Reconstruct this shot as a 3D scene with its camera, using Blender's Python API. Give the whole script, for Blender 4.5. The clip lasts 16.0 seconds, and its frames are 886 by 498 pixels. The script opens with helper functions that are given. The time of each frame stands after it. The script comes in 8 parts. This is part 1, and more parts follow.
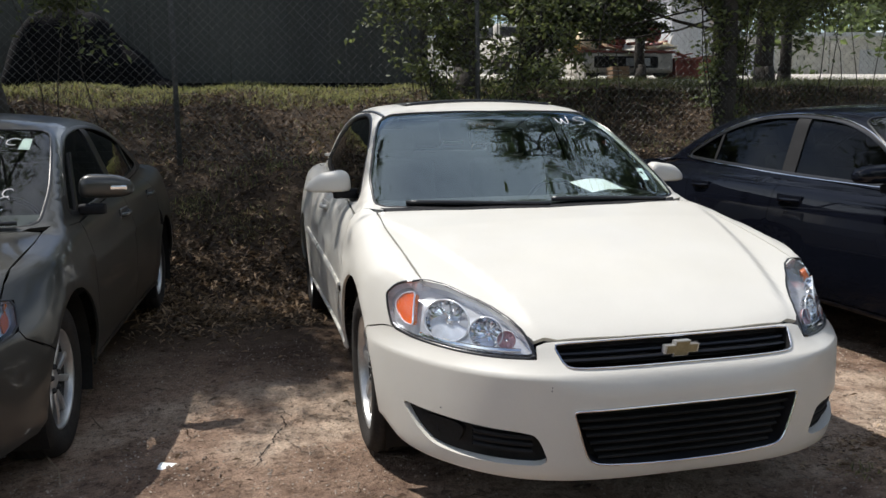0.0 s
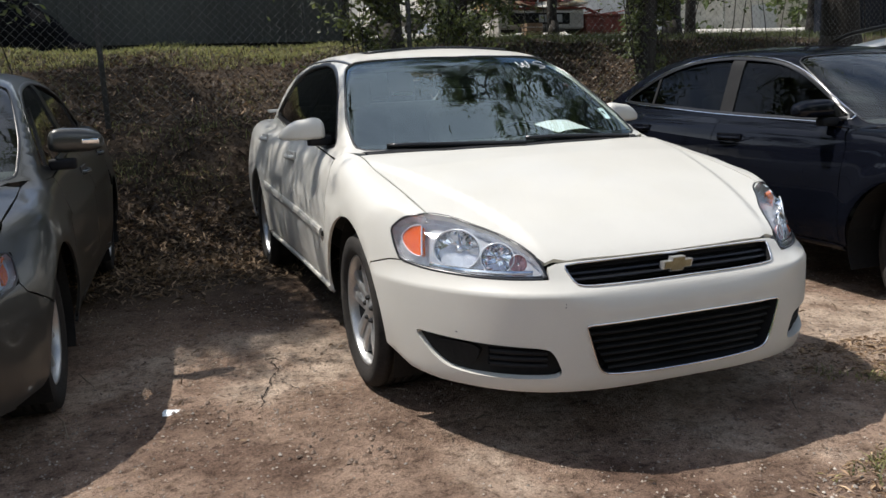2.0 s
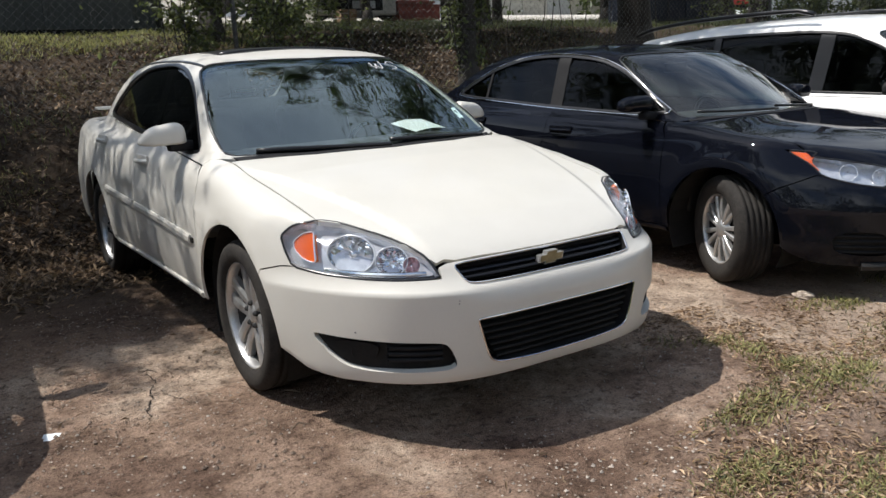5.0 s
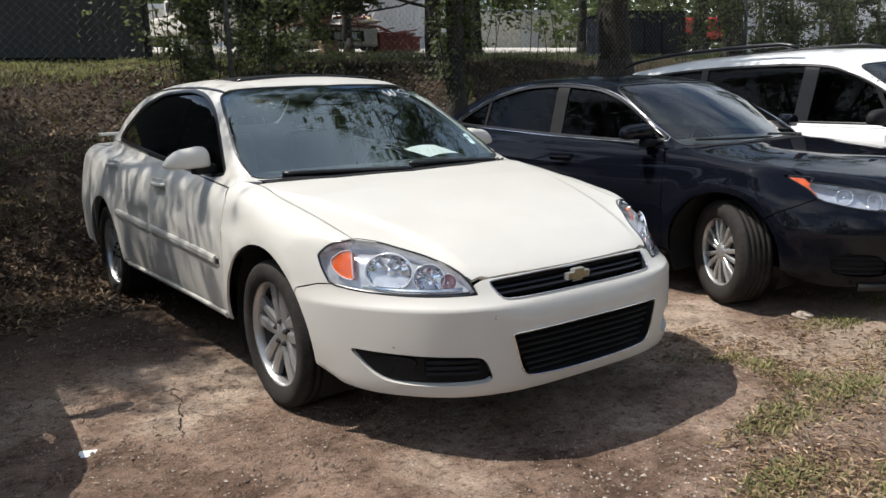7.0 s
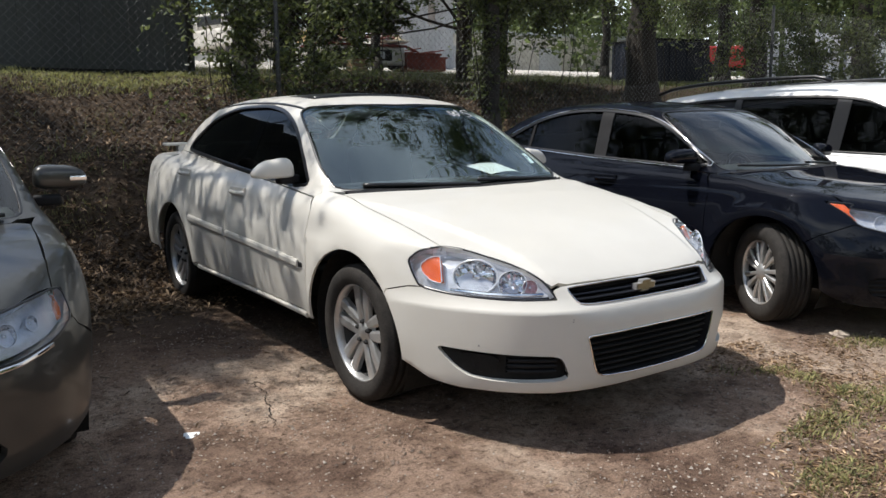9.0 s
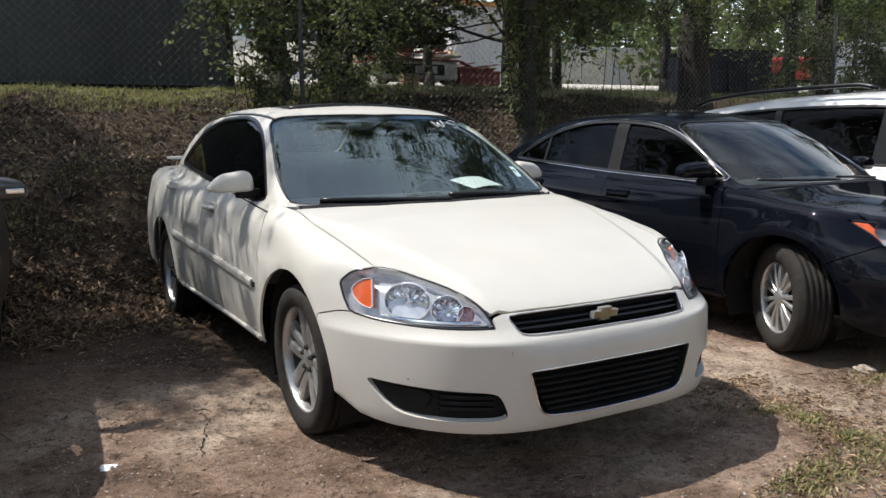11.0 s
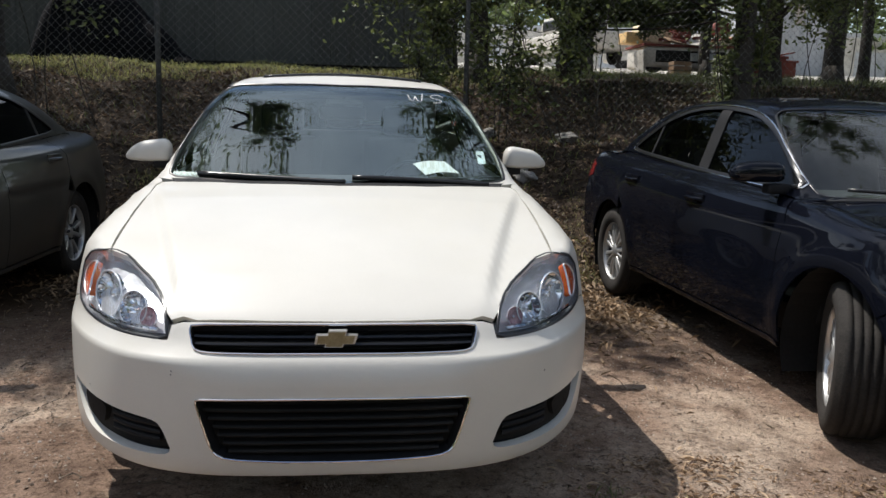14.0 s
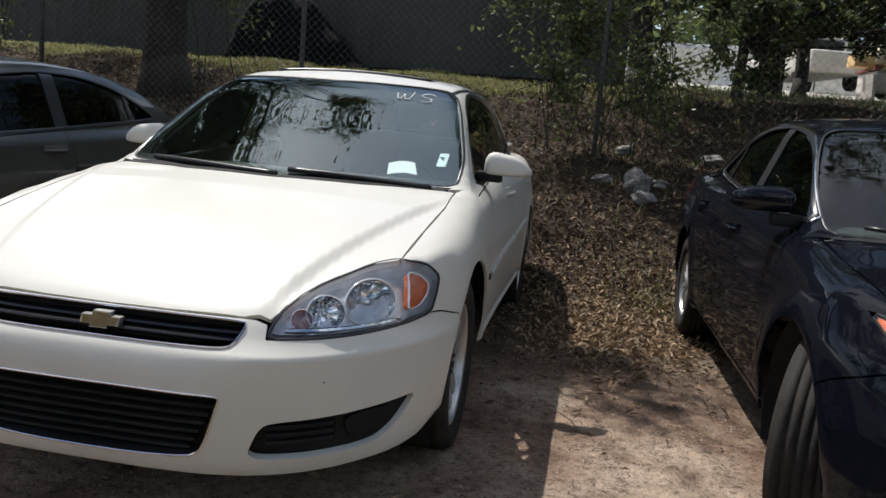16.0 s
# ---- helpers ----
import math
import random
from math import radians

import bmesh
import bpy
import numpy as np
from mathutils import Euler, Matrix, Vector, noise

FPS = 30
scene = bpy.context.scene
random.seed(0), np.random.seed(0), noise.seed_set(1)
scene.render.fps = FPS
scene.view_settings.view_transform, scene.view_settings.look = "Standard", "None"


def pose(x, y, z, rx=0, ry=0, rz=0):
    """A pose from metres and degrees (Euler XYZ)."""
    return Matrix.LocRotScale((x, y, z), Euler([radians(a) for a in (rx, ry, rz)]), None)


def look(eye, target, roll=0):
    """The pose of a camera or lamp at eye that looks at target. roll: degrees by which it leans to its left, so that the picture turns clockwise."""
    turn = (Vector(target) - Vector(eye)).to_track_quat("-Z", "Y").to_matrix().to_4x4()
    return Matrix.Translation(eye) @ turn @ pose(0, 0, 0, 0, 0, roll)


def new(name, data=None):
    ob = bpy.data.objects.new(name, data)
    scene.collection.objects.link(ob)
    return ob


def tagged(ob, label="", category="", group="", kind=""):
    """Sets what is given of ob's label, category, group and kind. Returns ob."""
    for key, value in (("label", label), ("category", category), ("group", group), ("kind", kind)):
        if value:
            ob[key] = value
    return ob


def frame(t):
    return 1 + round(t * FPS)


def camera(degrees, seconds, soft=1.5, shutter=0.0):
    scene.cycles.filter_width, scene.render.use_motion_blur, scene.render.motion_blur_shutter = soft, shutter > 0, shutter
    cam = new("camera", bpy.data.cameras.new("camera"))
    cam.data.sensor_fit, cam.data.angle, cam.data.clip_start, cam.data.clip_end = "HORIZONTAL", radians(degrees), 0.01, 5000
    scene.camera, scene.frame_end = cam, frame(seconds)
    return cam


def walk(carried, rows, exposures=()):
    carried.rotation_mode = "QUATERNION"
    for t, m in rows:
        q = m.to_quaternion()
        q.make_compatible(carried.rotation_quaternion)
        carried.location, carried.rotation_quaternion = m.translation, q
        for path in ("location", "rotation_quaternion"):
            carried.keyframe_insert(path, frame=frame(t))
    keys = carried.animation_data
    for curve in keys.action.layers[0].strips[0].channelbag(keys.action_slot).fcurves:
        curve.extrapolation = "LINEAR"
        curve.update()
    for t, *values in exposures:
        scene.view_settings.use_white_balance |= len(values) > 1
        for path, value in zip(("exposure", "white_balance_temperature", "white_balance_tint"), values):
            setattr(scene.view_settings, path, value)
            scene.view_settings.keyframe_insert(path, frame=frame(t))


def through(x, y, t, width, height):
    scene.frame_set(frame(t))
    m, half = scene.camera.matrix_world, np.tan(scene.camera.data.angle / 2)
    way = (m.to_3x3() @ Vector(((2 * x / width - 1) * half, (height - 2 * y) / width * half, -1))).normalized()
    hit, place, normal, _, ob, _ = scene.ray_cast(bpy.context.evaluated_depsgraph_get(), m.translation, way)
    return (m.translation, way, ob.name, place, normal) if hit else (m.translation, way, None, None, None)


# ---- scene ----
cam = camera(57.0, 16.0, soft=1.5, shutter=0.0)
PATH = [
    (0, (-1.35, -3.282, 1.324), (-0.872, -1.361, 1.037), -0.9),
    (0.5, (-1.28, -3.317, 1.334), (-0.888, -1.369, 1.114), -2.3),
    (1, (-1.408, -3.255, 1.329), (-0.931, -1.325, 1.116), -1.5),
    (1.5, (-1.599, -3.195, 1.284), (-1.016, -1.298, 1.031), -2.3),
    (2, (-1.707, -3.304, 1.239), (-1.029, -1.461, 0.86), -2.4),
    (2.5, (-1.815, -3.406, 1.279), (-0.99, -1.634, 0.856), -2.1),
    (3, (-1.969, -3.426, 1.304), (-1.097, -1.656, 0.976), -3.3),
    (3.5, (-2.201, -3.386, 1.324), (-1.35, -1.613, 0.964), -3.6),
    (4, (-2.27, -3.364, 1.327), (-1.369, -1.619, 0.947), -1.1),
    (4.5, (-2.184, -3.336, 1.332), (-1.236, -1.651, 0.822), -0.8),
    (5, (-2.011, -3.311, 1.354), (-0.939, -1.681, 0.915), -2.6),
    (7.5, (-2.312, -3.275, 1.338), (-1.128, -1.7, 0.994), -1.8),
    (8, (-2.353, -3.388, 1.336), (-1.017, -1.948, 0.963), -4.3),
    (8.5, (-2.581, -3.379, 1.347), (-1.294, -1.882, 1.029), -3.2),
    (9, (-2.692, -3.348, 1.356), (-1.567, -1.726, 1.033), -0.6),
    (11.5, (-1.738, -3.358, 1.303), (-0.849, -1.59, 1.017), -0.8),
    (12, (-1.383, -3.414, 1.283), (-0.738, -1.554, 0.926), -2.0),
    (12.5, (-1.05, -3.371, 1.26), (-0.449, -1.496, 0.912), -0.4),
    (13, (-0.68, -3.322, 1.276), (-0.117, -1.415, 1.06), 0.4),
    (13.5, (-0.308, -3.373, 1.273), (0.029, -1.43, 0.942), 1.0),
    (14, (0.013, -3.305, 1.248), (0.261, -1.345, 0.942), 1.5),
    (14.5, (0.327, -3.213, 1.28), (0.426, -1.234, 1.007), 2.9),
    (15, (0.691, -3.263, 1.255), (0.492, -1.294, 0.965), 1.9),
    (15.5, (0.975, -3.181, 1.203), (0.752, -1.22, 0.883), 4.0),
    (16, (1.281, -3.048, 1.231), (0.969, -1.094, 0.937), 4.7),
]
# the picture darkens a little as the white bonnet fills it
walk(cam, [(t, look(eye, target, roll)) for t, eye, target, roll in PATH], [(0, 0.24), (11.5, 0.25), (13, 0.23), (14.5, 0.16), (16, 0.16)])

# ---- daylight ----
SUN_FROM = Vector((-0.43, 0.38, 1.0)).normalized()
sun = new("sun", bpy.data.lights.new("sun", "SUN"))
sun.data.energy, sun.data.angle, sun.data.color = 4.9, radians(0.53), (1.0, 0.955, 0.90)
sun.matrix_world = look(SUN_FROM * 60, (0, 0, 0))
world = bpy.data.worlds.new("sky")
scene.world = world
world.use_nodes = True
wn, wl = world.node_tree.nodes, world.node_tree.links
wn.clear()
sky = wn.new("ShaderNodeTexSky")
sky.sky_type, sky.sun_disc = "NISHITA", False
sky.sun_elevation, sky.sun_rotation = math.asin(SUN_FROM.z), math.atan2(SUN_FROM.x, SUN_FROM.y)
# broken cumulus over the whole sky
tc, sep, add_z, flat_dir = wn.new("ShaderNodeTexCoord"), wn.new("ShaderNodeSeparateXYZ"), wn.new("ShaderNodeMath"), wn.new("ShaderNodeVectorMath")
add_z.operation, add_z.inputs[1].default_value = "ADD", 0.22
flat_dir.operation = "DIVIDE"
wl.new(tc.outputs["Generated"], sep.inputs[0])
wl.new(sep.outputs["Z"], add_z.inputs[0])
wl.new(tc.outputs["Generated"], flat_dir.inputs[0])
wl.new(add_z.outputs[0], flat_dir.inputs[1])
cloud = wn.new("ShaderNodeTexNoise")
cloud.inputs["Scale"].default_value, cloud.inputs["Detail"].default_value, cloud.inputs["Roughness"].default_value = 1.3, 6, 0.55
drift = wn.new("ShaderNodeVectorMath")
drift.operation, drift.inputs[1].default_value = "ADD", (7.6, 0.8, -0.8)
wl.new(flat_dir.outputs[0], drift.inputs[0])
wl.new(drift.outputs[0], cloud.inputs["Vector"])
cover = wn.new("ShaderNodeValToRGB")
cover.color_ramp.elements[0].position, cover.color_ramp.elements[1].position = 0.44, 0.70
wl.new(cloud.outputs["Fac"], cover.inputs[0])
blend = wn.new("ShaderNodeMixRGB")
blend.inputs[2].default_value = (13.8, 14.7, 15.5, 1)
# the clouds stand closer together towards the horizon, with more blue between them overhead
gaps, thin = wn.new("ShaderNodeMapRange"), wn.new("ShaderNodeMath")
gaps.inputs["From Min"].default_value, gaps.inputs["From Max"].default_value, gaps.inputs["To Min"].default_value, gaps.inputs["To Max"].default_value = 0.30, 0.95, 1.0, 0.42
wl.new(sep.outputs["Z"], gaps.inputs["Value"])
thin.operation = "MULTIPLY"
wl.new(cover.outputs[0], thin.inputs[0])
wl.new(gaps.outputs[0], thin.inputs[1])
wl.new(thin.outputs[0], blend.inputs[0])
wl.new(sky.outputs[0], blend.inputs[1])
sky_light, world_out = wn.new("ShaderNodeBackground"), wn.new("ShaderNodeOutputWorld")
sky_light.inputs["Strength"].default_value = 0.112
wl.new(blend.outputs[0], sky_light.inputs["Color"])
wl.new(sky_light.outputs[0], world_out.inputs["Surface"])


# ---- materials ----
def nodes_of(name):
    m = bpy.data.materials.new(name)
    m.use_nodes = True
    nt = m.node_tree
    nt.nodes.clear()
    out = nt.nodes.new("ShaderNodeOutputMaterial")
    return m, nt.nodes, nt.links, out


def noise_node(nodes, links, scale, detail=4.0, rough=0.55, coords="Object", stretch=None):
    tc, n = nodes.new("ShaderNodeTexCoord"), nodes.new("ShaderNodeTexNoise")
    n.inputs["Scale"].default_value, n.inputs["Detail"].default_value, n.inputs["Roughness"].default_value = scale, detail, rough
    if stretch:
        mp = nodes.new("ShaderNodeMapping")
        mp.inputs["Scale"].default_value = stretch
        links.new(tc.outputs[coords], mp.inputs["Vector"])
        links.new(mp.outputs[0], n.inputs["Vector"])
    else:
        links.new(tc.outputs[coords], n.inputs["Vector"])
    return n


def ramp_node(nodes, links, source, stops):
    r = nodes.new("ShaderNodeValToRGB")
    while len(r.color_ramp.elements) < len(stops):
        r.color_ramp.elements.new(0.5)
    for e, (p, c) in zip(r.color_ramp.elements, stops):
        e.position, e.color = p, (*c, 1) if len(c) == 3 else c
    links.new(source, r.inputs[0])
    return r


def surface(name, dark, light, scale=6.0, fine=60.0, rough=0.6, metal=0.0, bump=0.15, coat=0.0, spread=(0.35, 0.65), spec=0.5, vary=0.0, stretch=None, bump_size=0.004):
    """A surface of two colours mixed at a coarse and a fine scale, with relief. vary: how far single pieces or leaves differ."""
    m, nodes, links, out = nodes_of(name)
    b = nodes.new("ShaderNodeBsdfPrincipled")
    coarse, grain = noise_node(nodes, links, scale, 5, stretch=stretch), noise_node(nodes, links, fine, 3, stretch=stretch)
    mix = nodes.new("ShaderNodeMath")
    mix.operation, mix.inputs[2].default_value = "MULTIPLY_ADD", 0.0
    half = nodes.new("ShaderNodeMath")
    half.operation, half.inputs[1].default_value = "MULTIPLY", 0.4
    links.new(grain.outputs["Fac"], half.inputs[0])
    mix.inputs[1].default_value = 0.6
    links.new(coarse.outputs["Fac"], mix.inputs[0])
    links.new(half.outputs[0], mix.inputs[2])
    r = ramp_node(nodes, links, mix.outputs[0], [(spread[0], dark), (spread[1], light)])
    colour = r.outputs[0]
    if vary:
        geo, hsv, rng = nodes.new("ShaderNodeNewGeometry"), nodes.new("ShaderNodeHueSaturation"), nodes.new("ShaderNodeMapRange")
        rng.inputs["To Min"].default_value, rng.inputs["To Max"].default_value = 1 - vary, 1 + vary
        links.new(geo.outputs["Random Per Island"], rng.inputs["Value"])
        links.new(rng.outputs[0], hsv.inputs["Value"])
        links.new(colour, hsv.inputs["Color"])
        colour = hsv.outputs[0]
    links.new(colour, b.inputs["Base Color"])
    b.inputs["Roughness"].default_value, b.inputs["Metallic"].default_value, b.inputs["Coat Weight"].default_value = rough, metal, coat
    b.inputs["Coat Roughness"].default_value, b.inputs["Specular IOR Level"].default_value = 0.03, spec
    if bump:
        bp = nodes.new("ShaderNodeBump")
        bp.inputs["Strength"].default_value, bp.inputs["Distance"].default_value = bump, bump_size
        links.new(grain.outputs["Fac"], bp.inputs["Height"])
        links.new(bp.outputs[0], b.inputs["Normal"])
    links.new(b.outputs[0], out.inputs["Surface"])
    return m


def glass(name, tint, ior=1.5, rough=0.0, haze=0.0, sheen=(1.0, 1.0, 1.0)):
    """A single pane: tinted light passes, and Fresnel gives the gloss."""
    m, nodes, links, out = nodes_of(name)
    clear, gloss, mix, fr = nodes.new("ShaderNodeBsdfTransparent"), nodes.new("ShaderNodeBsdfGlossy"), nodes.new("ShaderNodeMixShader"), nodes.new("ShaderNodeFresnel")
    clear.inputs["Color"].default_value, gloss.inputs["Roughness"].default_value, fr.inputs["IOR"].default_value = (*tint, 1), rough, ior
    gloss.inputs["Color"].default_value = (*sheen, 1)
    links.new(fr.outputs[0], mix.inputs[0])
    links.new(clear.outputs[0], mix.inputs[1])
    links.new(gloss.outputs[0], mix.inputs[2])
    last = mix
    if haze:
        milk, both_ways = nodes.new("ShaderNodeBsdfDiffuse"), nodes.new("ShaderNodeMixShader")
        milk.inputs["Color"].default_value, both_ways.inputs[0].default_value = (0.80, 0.84, 0.90, 1), haze
        links.new(mix.outputs[0], both_ways.inputs[1])
        links.new(milk.outputs[0], both_ways.inputs[2])
        last = both_ways
    links.new(last.outputs[0], out.inputs["Surface"])
    return m


def leaf_surface(name, dark, light, through=0.35, rough=0.45, few=False):
    """Leaves: each one its own shade, some light passes. few: most of them dark, some pale."""
    m, nodes, links, out = nodes_of(name)
    geo = nodes.new("ShaderNodeNewGeometry")
    r = ramp_node(nodes, links, geo.outputs["Random Per Island"], [(0.0, dark), (0.72, tuple(c * 1.9 for c in dark)), (0.90, light), (1.0, tuple(min(1, c * 1.6) for c in light))] if few
                  else [(0.0, dark), (0.75, light), (1.0, tuple(min(1, c * 1.35) for c in light))])
    b, t, mix = nodes.new("ShaderNodeBsdfPrincipled"), nodes.new("ShaderNodeBsdfTranslucent"), nodes.new("ShaderNodeMixShader")
    b.inputs["Roughness"].default_value = rough
    links.new(r.outputs[0], b.inputs["Base Color"])
    links.new(r.outputs[0], t.inputs["Color"])
    mix.inputs[0].default_value = through
    links.new(b.outputs[0], mix.inputs[1])
    links.new(t.outputs[0], mix.inputs[2])
    links.new(mix.outputs[0], out.inputs["Surface"])
    return m


WHITE_PAINT = surface("white_paint", (0.545, 0.527, 0.478), (0.60, 0.58, 0.528), 2.5, 300, 0.42, 0, 0.0, 0.35, spec=0.3)
VAN_PAINT = surface("van_white_paint", (0.78, 0.78, 0.77), (0.82, 0.82, 0.81), 2.5, 300, 0.4, 0, 0.0, 0.8)
BLACK_PAINT = surface("black_paint", (0.0032, 0.0038, 0.0065), (0.0052, 0.0062, 0.0105), 2.0, 400, 0.6, 0, 0.0, 0.5, spec=0.0)
GREY_PAINT = surface("grey_metallic_paint", (0.046, 0.046, 0.042), (0.064, 0.063, 0.058), 2.0, 500, 0.34, 0.5, 0.0, 0.55, spec=0.3)
BLACK_PLASTIC = surface("black_plastic", (0.010, 0.010, 0.011), (0.018, 0.018, 0.019), 8, 260, 0.65, 0, 0.1, spec=0.15)
SATIN_BLACK = surface("satin_black_trim", (0.008, 0.008, 0.009), (0.014, 0.014, 0.015), 8, 200, 0.28, 0, 0.03)
UNDERBODY = surface("underbody_black", (0.009, 0.009, 0.009), (0.020, 0.019, 0.018), 5, 60, 0.8, 0, 0.2, spec=0.2)
RUBBER = surface("tyre_rubber", (0.014, 0.013, 0.0125), (0.038, 0.034, 0.030), 9, 110, 0.85, 0, 0.5, spec=0.25)
BARREL = surface("dark_rim_inside", (0.012, 0.012, 0.012), (0.032, 0.031, 0.030), 9, 80, 0.6, 0.2, 0.1)
CHROME = surface("chrome", (0.72, 0.72, 0.73), (0.80, 0.80, 0.81), 5, 120, 0.09, 1.0, 0.0)
ALLOY = surface("silver_alloy", (0.40, 0.40, 0.395), (0.56, 0.56, 0.55), 7, 140, 0.34, 0.7, 0.05)
REFLECTOR = surface("lamp_reflector", (0.66, 0.68, 0.72), (0.84, 0.86, 0.89), 34, 90, 0.06, 1.0, 0.0)
LAMP_RING = surface("bright_lamp_ring", (0.78, 0.81, 0.86), (0.90, 0.92, 0.95), 12, 70, 0.16, 0.5, 0.0)
LAMP_HOUSING = surface("lamp_housing_silver", (0.50, 0.51, 0.54), (0.72, 0.735, 0.77), 26, 80, 0.22, 0.5, 0.05)
AMBER = surface("amber_lens", (0.52, 0.075, 0.006), (0.72, 0.15, 0.012), 28, 160, 0.16, 0, 0.5, 0.6)
RED_LENS = surface("red_lens", (0.10, 0.005, 0.005), (0.18, 0.010, 0.010), 20, 200, 0.25, 0, 0.1, 0.4)
GOLD = surface("gold_emblem", (0.18, 0.155, 0.09), (0.27, 0.24, 0.155), 30, 150, 0.36, 0.7, 0.1)
CLOTH = surface("grey_seat_cloth", (0.10, 0.10, 0.10), (0.16, 0.16, 0.155), 10, 300, 0.9, 0, 0.3)
DASH = surface("dark_dashboard", (0.025, 0.026, 0.028), (0.045, 0.046, 0.05), 6, 300, 0.7, 0, 0.2)
PAPER = surface("white_paper", (0.78, 0.82, 0.82), (0.85, 0.88, 0.88), 8, 80, 0.7, 0, 0.05)
MARKER = surface("white_marker", (0.66, 0.66, 0.66), (0.80, 0.80, 0.80), 30, 200, 0.8, 0, 0.0)
PRINT = surface("dark_print", (0.05, 0.05, 0.06), (0.12, 0.12, 0.13), 30, 200, 0.7, 0, 0.0)
SCREEN_GLASS = glass("windscreen_glass", (0.64, 0.78, 0.77), 2.2, sheen=(0.82, 0.96, 1.0))
DARK_SCREEN = glass("dark_windscreen_glass", (0.46, 0.57, 0.53), 1.5)
SIDE_GLASS = glass("dark_tinted_glass", (0.09, 0.105, 0.10), 1.24)
LENS_GLASS = glass("clear_lamp_lens", (0.96, 0.98, 1.0), 1.5, haze=0.02)
PINK = surface("pink_coated_reflector", (0.42, 0.22, 0.24), (0.60, 0.36, 0.38), 20, 90, 0.25, 0.4, 0.1)
SHADE_BAND = glass("tinted_shade_band", (0.16, 0.20, 0.26), 1.05)
DULL_BLACK = surface("dull_black", (0.004, 0.004, 0.005), (0.010, 0.010, 0.012), 3, 30, 0.9, 0, 0.2, bump_size=0.02, spec=0.1)
POST = surface("dull_steel_post", (0.035, 0.036, 0.034), (0.075, 0.076, 0.072), 5, 80, 0.7, 0.1, 0.1)
MIRROR = surface("mirror_glass", (0.8, 0.8, 0.8), (0.85, 0.85, 0.85), 4, 40, 0.02, 1.0, 0.0)
DIRT = None
BARK = surface("dark_bark", (0.014, 0.012, 0.009), (0.048, 0.040, 0.031), 7, 45, 0.9, 0, 0.7, bump_size=0.02, stretch=(1, 1, 0.25))
GALVANISED = surface("galvanised_wire", (0.12, 0.12, 0.115), (0.23, 0.23, 0.22), 5, 80, 0.6, 0.3, 0.1)
WALL_METAL = surface("grey_green_sheet_metal", (0.034, 0.039, 0.036), (0.072, 0.080, 0.073), 0.7, 30, 0.65, 0.0, 0.08, stretch=(1, 1, 0.18))
LEAF_OAK = leaf_surface("oak_leaves", (0.034, 0.051, 0.017), (0.112, 0.146, 0.046), 0.5)
LEAF_VINE = leaf_surface("vine_leaves", (0.042, 0.058, 0.019), (0.152, 0.180, 0.060), 0.5)
LEAF_DRY = leaf_surface("dry_leaves", (0.065, 0.041, 0.024), (0.30, 0.205, 0.118), 0.1, 0.7)
# dry leaves again, darkened to put the bank's tree shade into the colour
LEAF_BANK = leaf_surface("bank_leaf_litter", (0.030, 0.018, 0.011), (0.22, 0.148, 0.085), 0.1, 0.7, few=True)
LEAF_LOT = leaf_surface("brown_leaf_crumbs", (0.060, 0.034, 0.021), (0.29, 0.19, 0.11), 0.1, 0.7)
LEAF_PALE = leaf_surface("pale_dry_leaves", (0.17, 0.105, 0.063), (0.46, 0.335, 0.215), 0.1, 0.7)
LOT_GRASS = leaf_surface("green_lot_grass", (0.045, 0.056, 0.018), (0.27, 0.25, 0.095), 0.3, 0.6)
# yellow-green grass, made paler in colour to stand for sunlight
SUNNY_GRASS = leaf_surface("sunlit_tint_grass", (0.085, 0.105, 0.03), (0.34, 0.34, 0.125), 0.4, 0.6)
GRASS = leaf_surface("grass_blades", (0.055, 0.075, 0.020), (0.20, 0.22, 0.07), 0.3, 0.6)
# grass behind the fence, with the trees' shade put into its colour
DARK_GRASS = leaf_surface("shade_tint_grass", (0.030, 0.042, 0.012), (0.105, 0.125, 0.038), 0.3, 0.6)
STONE = surface("pebbles", (0.14, 0.105, 0.08), (0.52, 0.44, 0.36), 20, 140, 0.85, 0, 0.3, vary=0.4)
PALE_STONE = surface("pale_stone_chips", (0.28, 0.235, 0.195), (0.52, 0.465, 0.40), 20, 140, 0.8, 0, 0.2, vary=0.35)
CLOD = surface("crusted_dirt", (0.13, 0.092, 0.068), (0.34, 0.255, 0.195), 18, 120, 0.95, 0, 0.4, vary=0.4)
TWIG = surface("dry_twig", (0.09, 0.065, 0.045), (0.26, 0.20, 0.14), 9, 90, 0.85, 0, 0.2, vary=0.3)
RUST = surface("rusted_red_steel", (0.10, 0.022, 0.016), (0.26, 0.06, 0.04), 3, 40, 0.7, 0.1, 0.3)
YELLOW = surface("faded_yellow_paint", (0.55, 0.32, 0.10), (0.75, 0.52, 0.25), 3, 40, 0.6, 0, 0.2)
PALE_YELLOW = surface("pale_yellow_paint", (0.58, 0.47, 0.28), (0.80, 0.70, 0.50), 5, 40, 0.6, 0, 0.2)
OLD_WHITE = surface("dirty_white_paint", (0.36, 0.33, 0.28), (0.62, 0.59, 0.53), 2, 30, 0.6, 0, 0.2)
SHED_GREY = surface("weathered_grey_boards", (0.36, 0.37, 0.38), (0.54, 0.55, 0.56), 2, 30, 0.8, 0, 0.3, stretch=(1, 1, 0.2))
CRATE_WOOD = surface("old_crate_wood", (0.17, 0.105, 0.06), (0.30, 0.20, 0.12), 4, 60, 0.85, 0, 0.3)
ORANGE = surface("orange_roof_edge", (0.50, 0.22, 0.06), (0.70, 0.36, 0.12), 3, 30, 0.7, 0, 0.2)
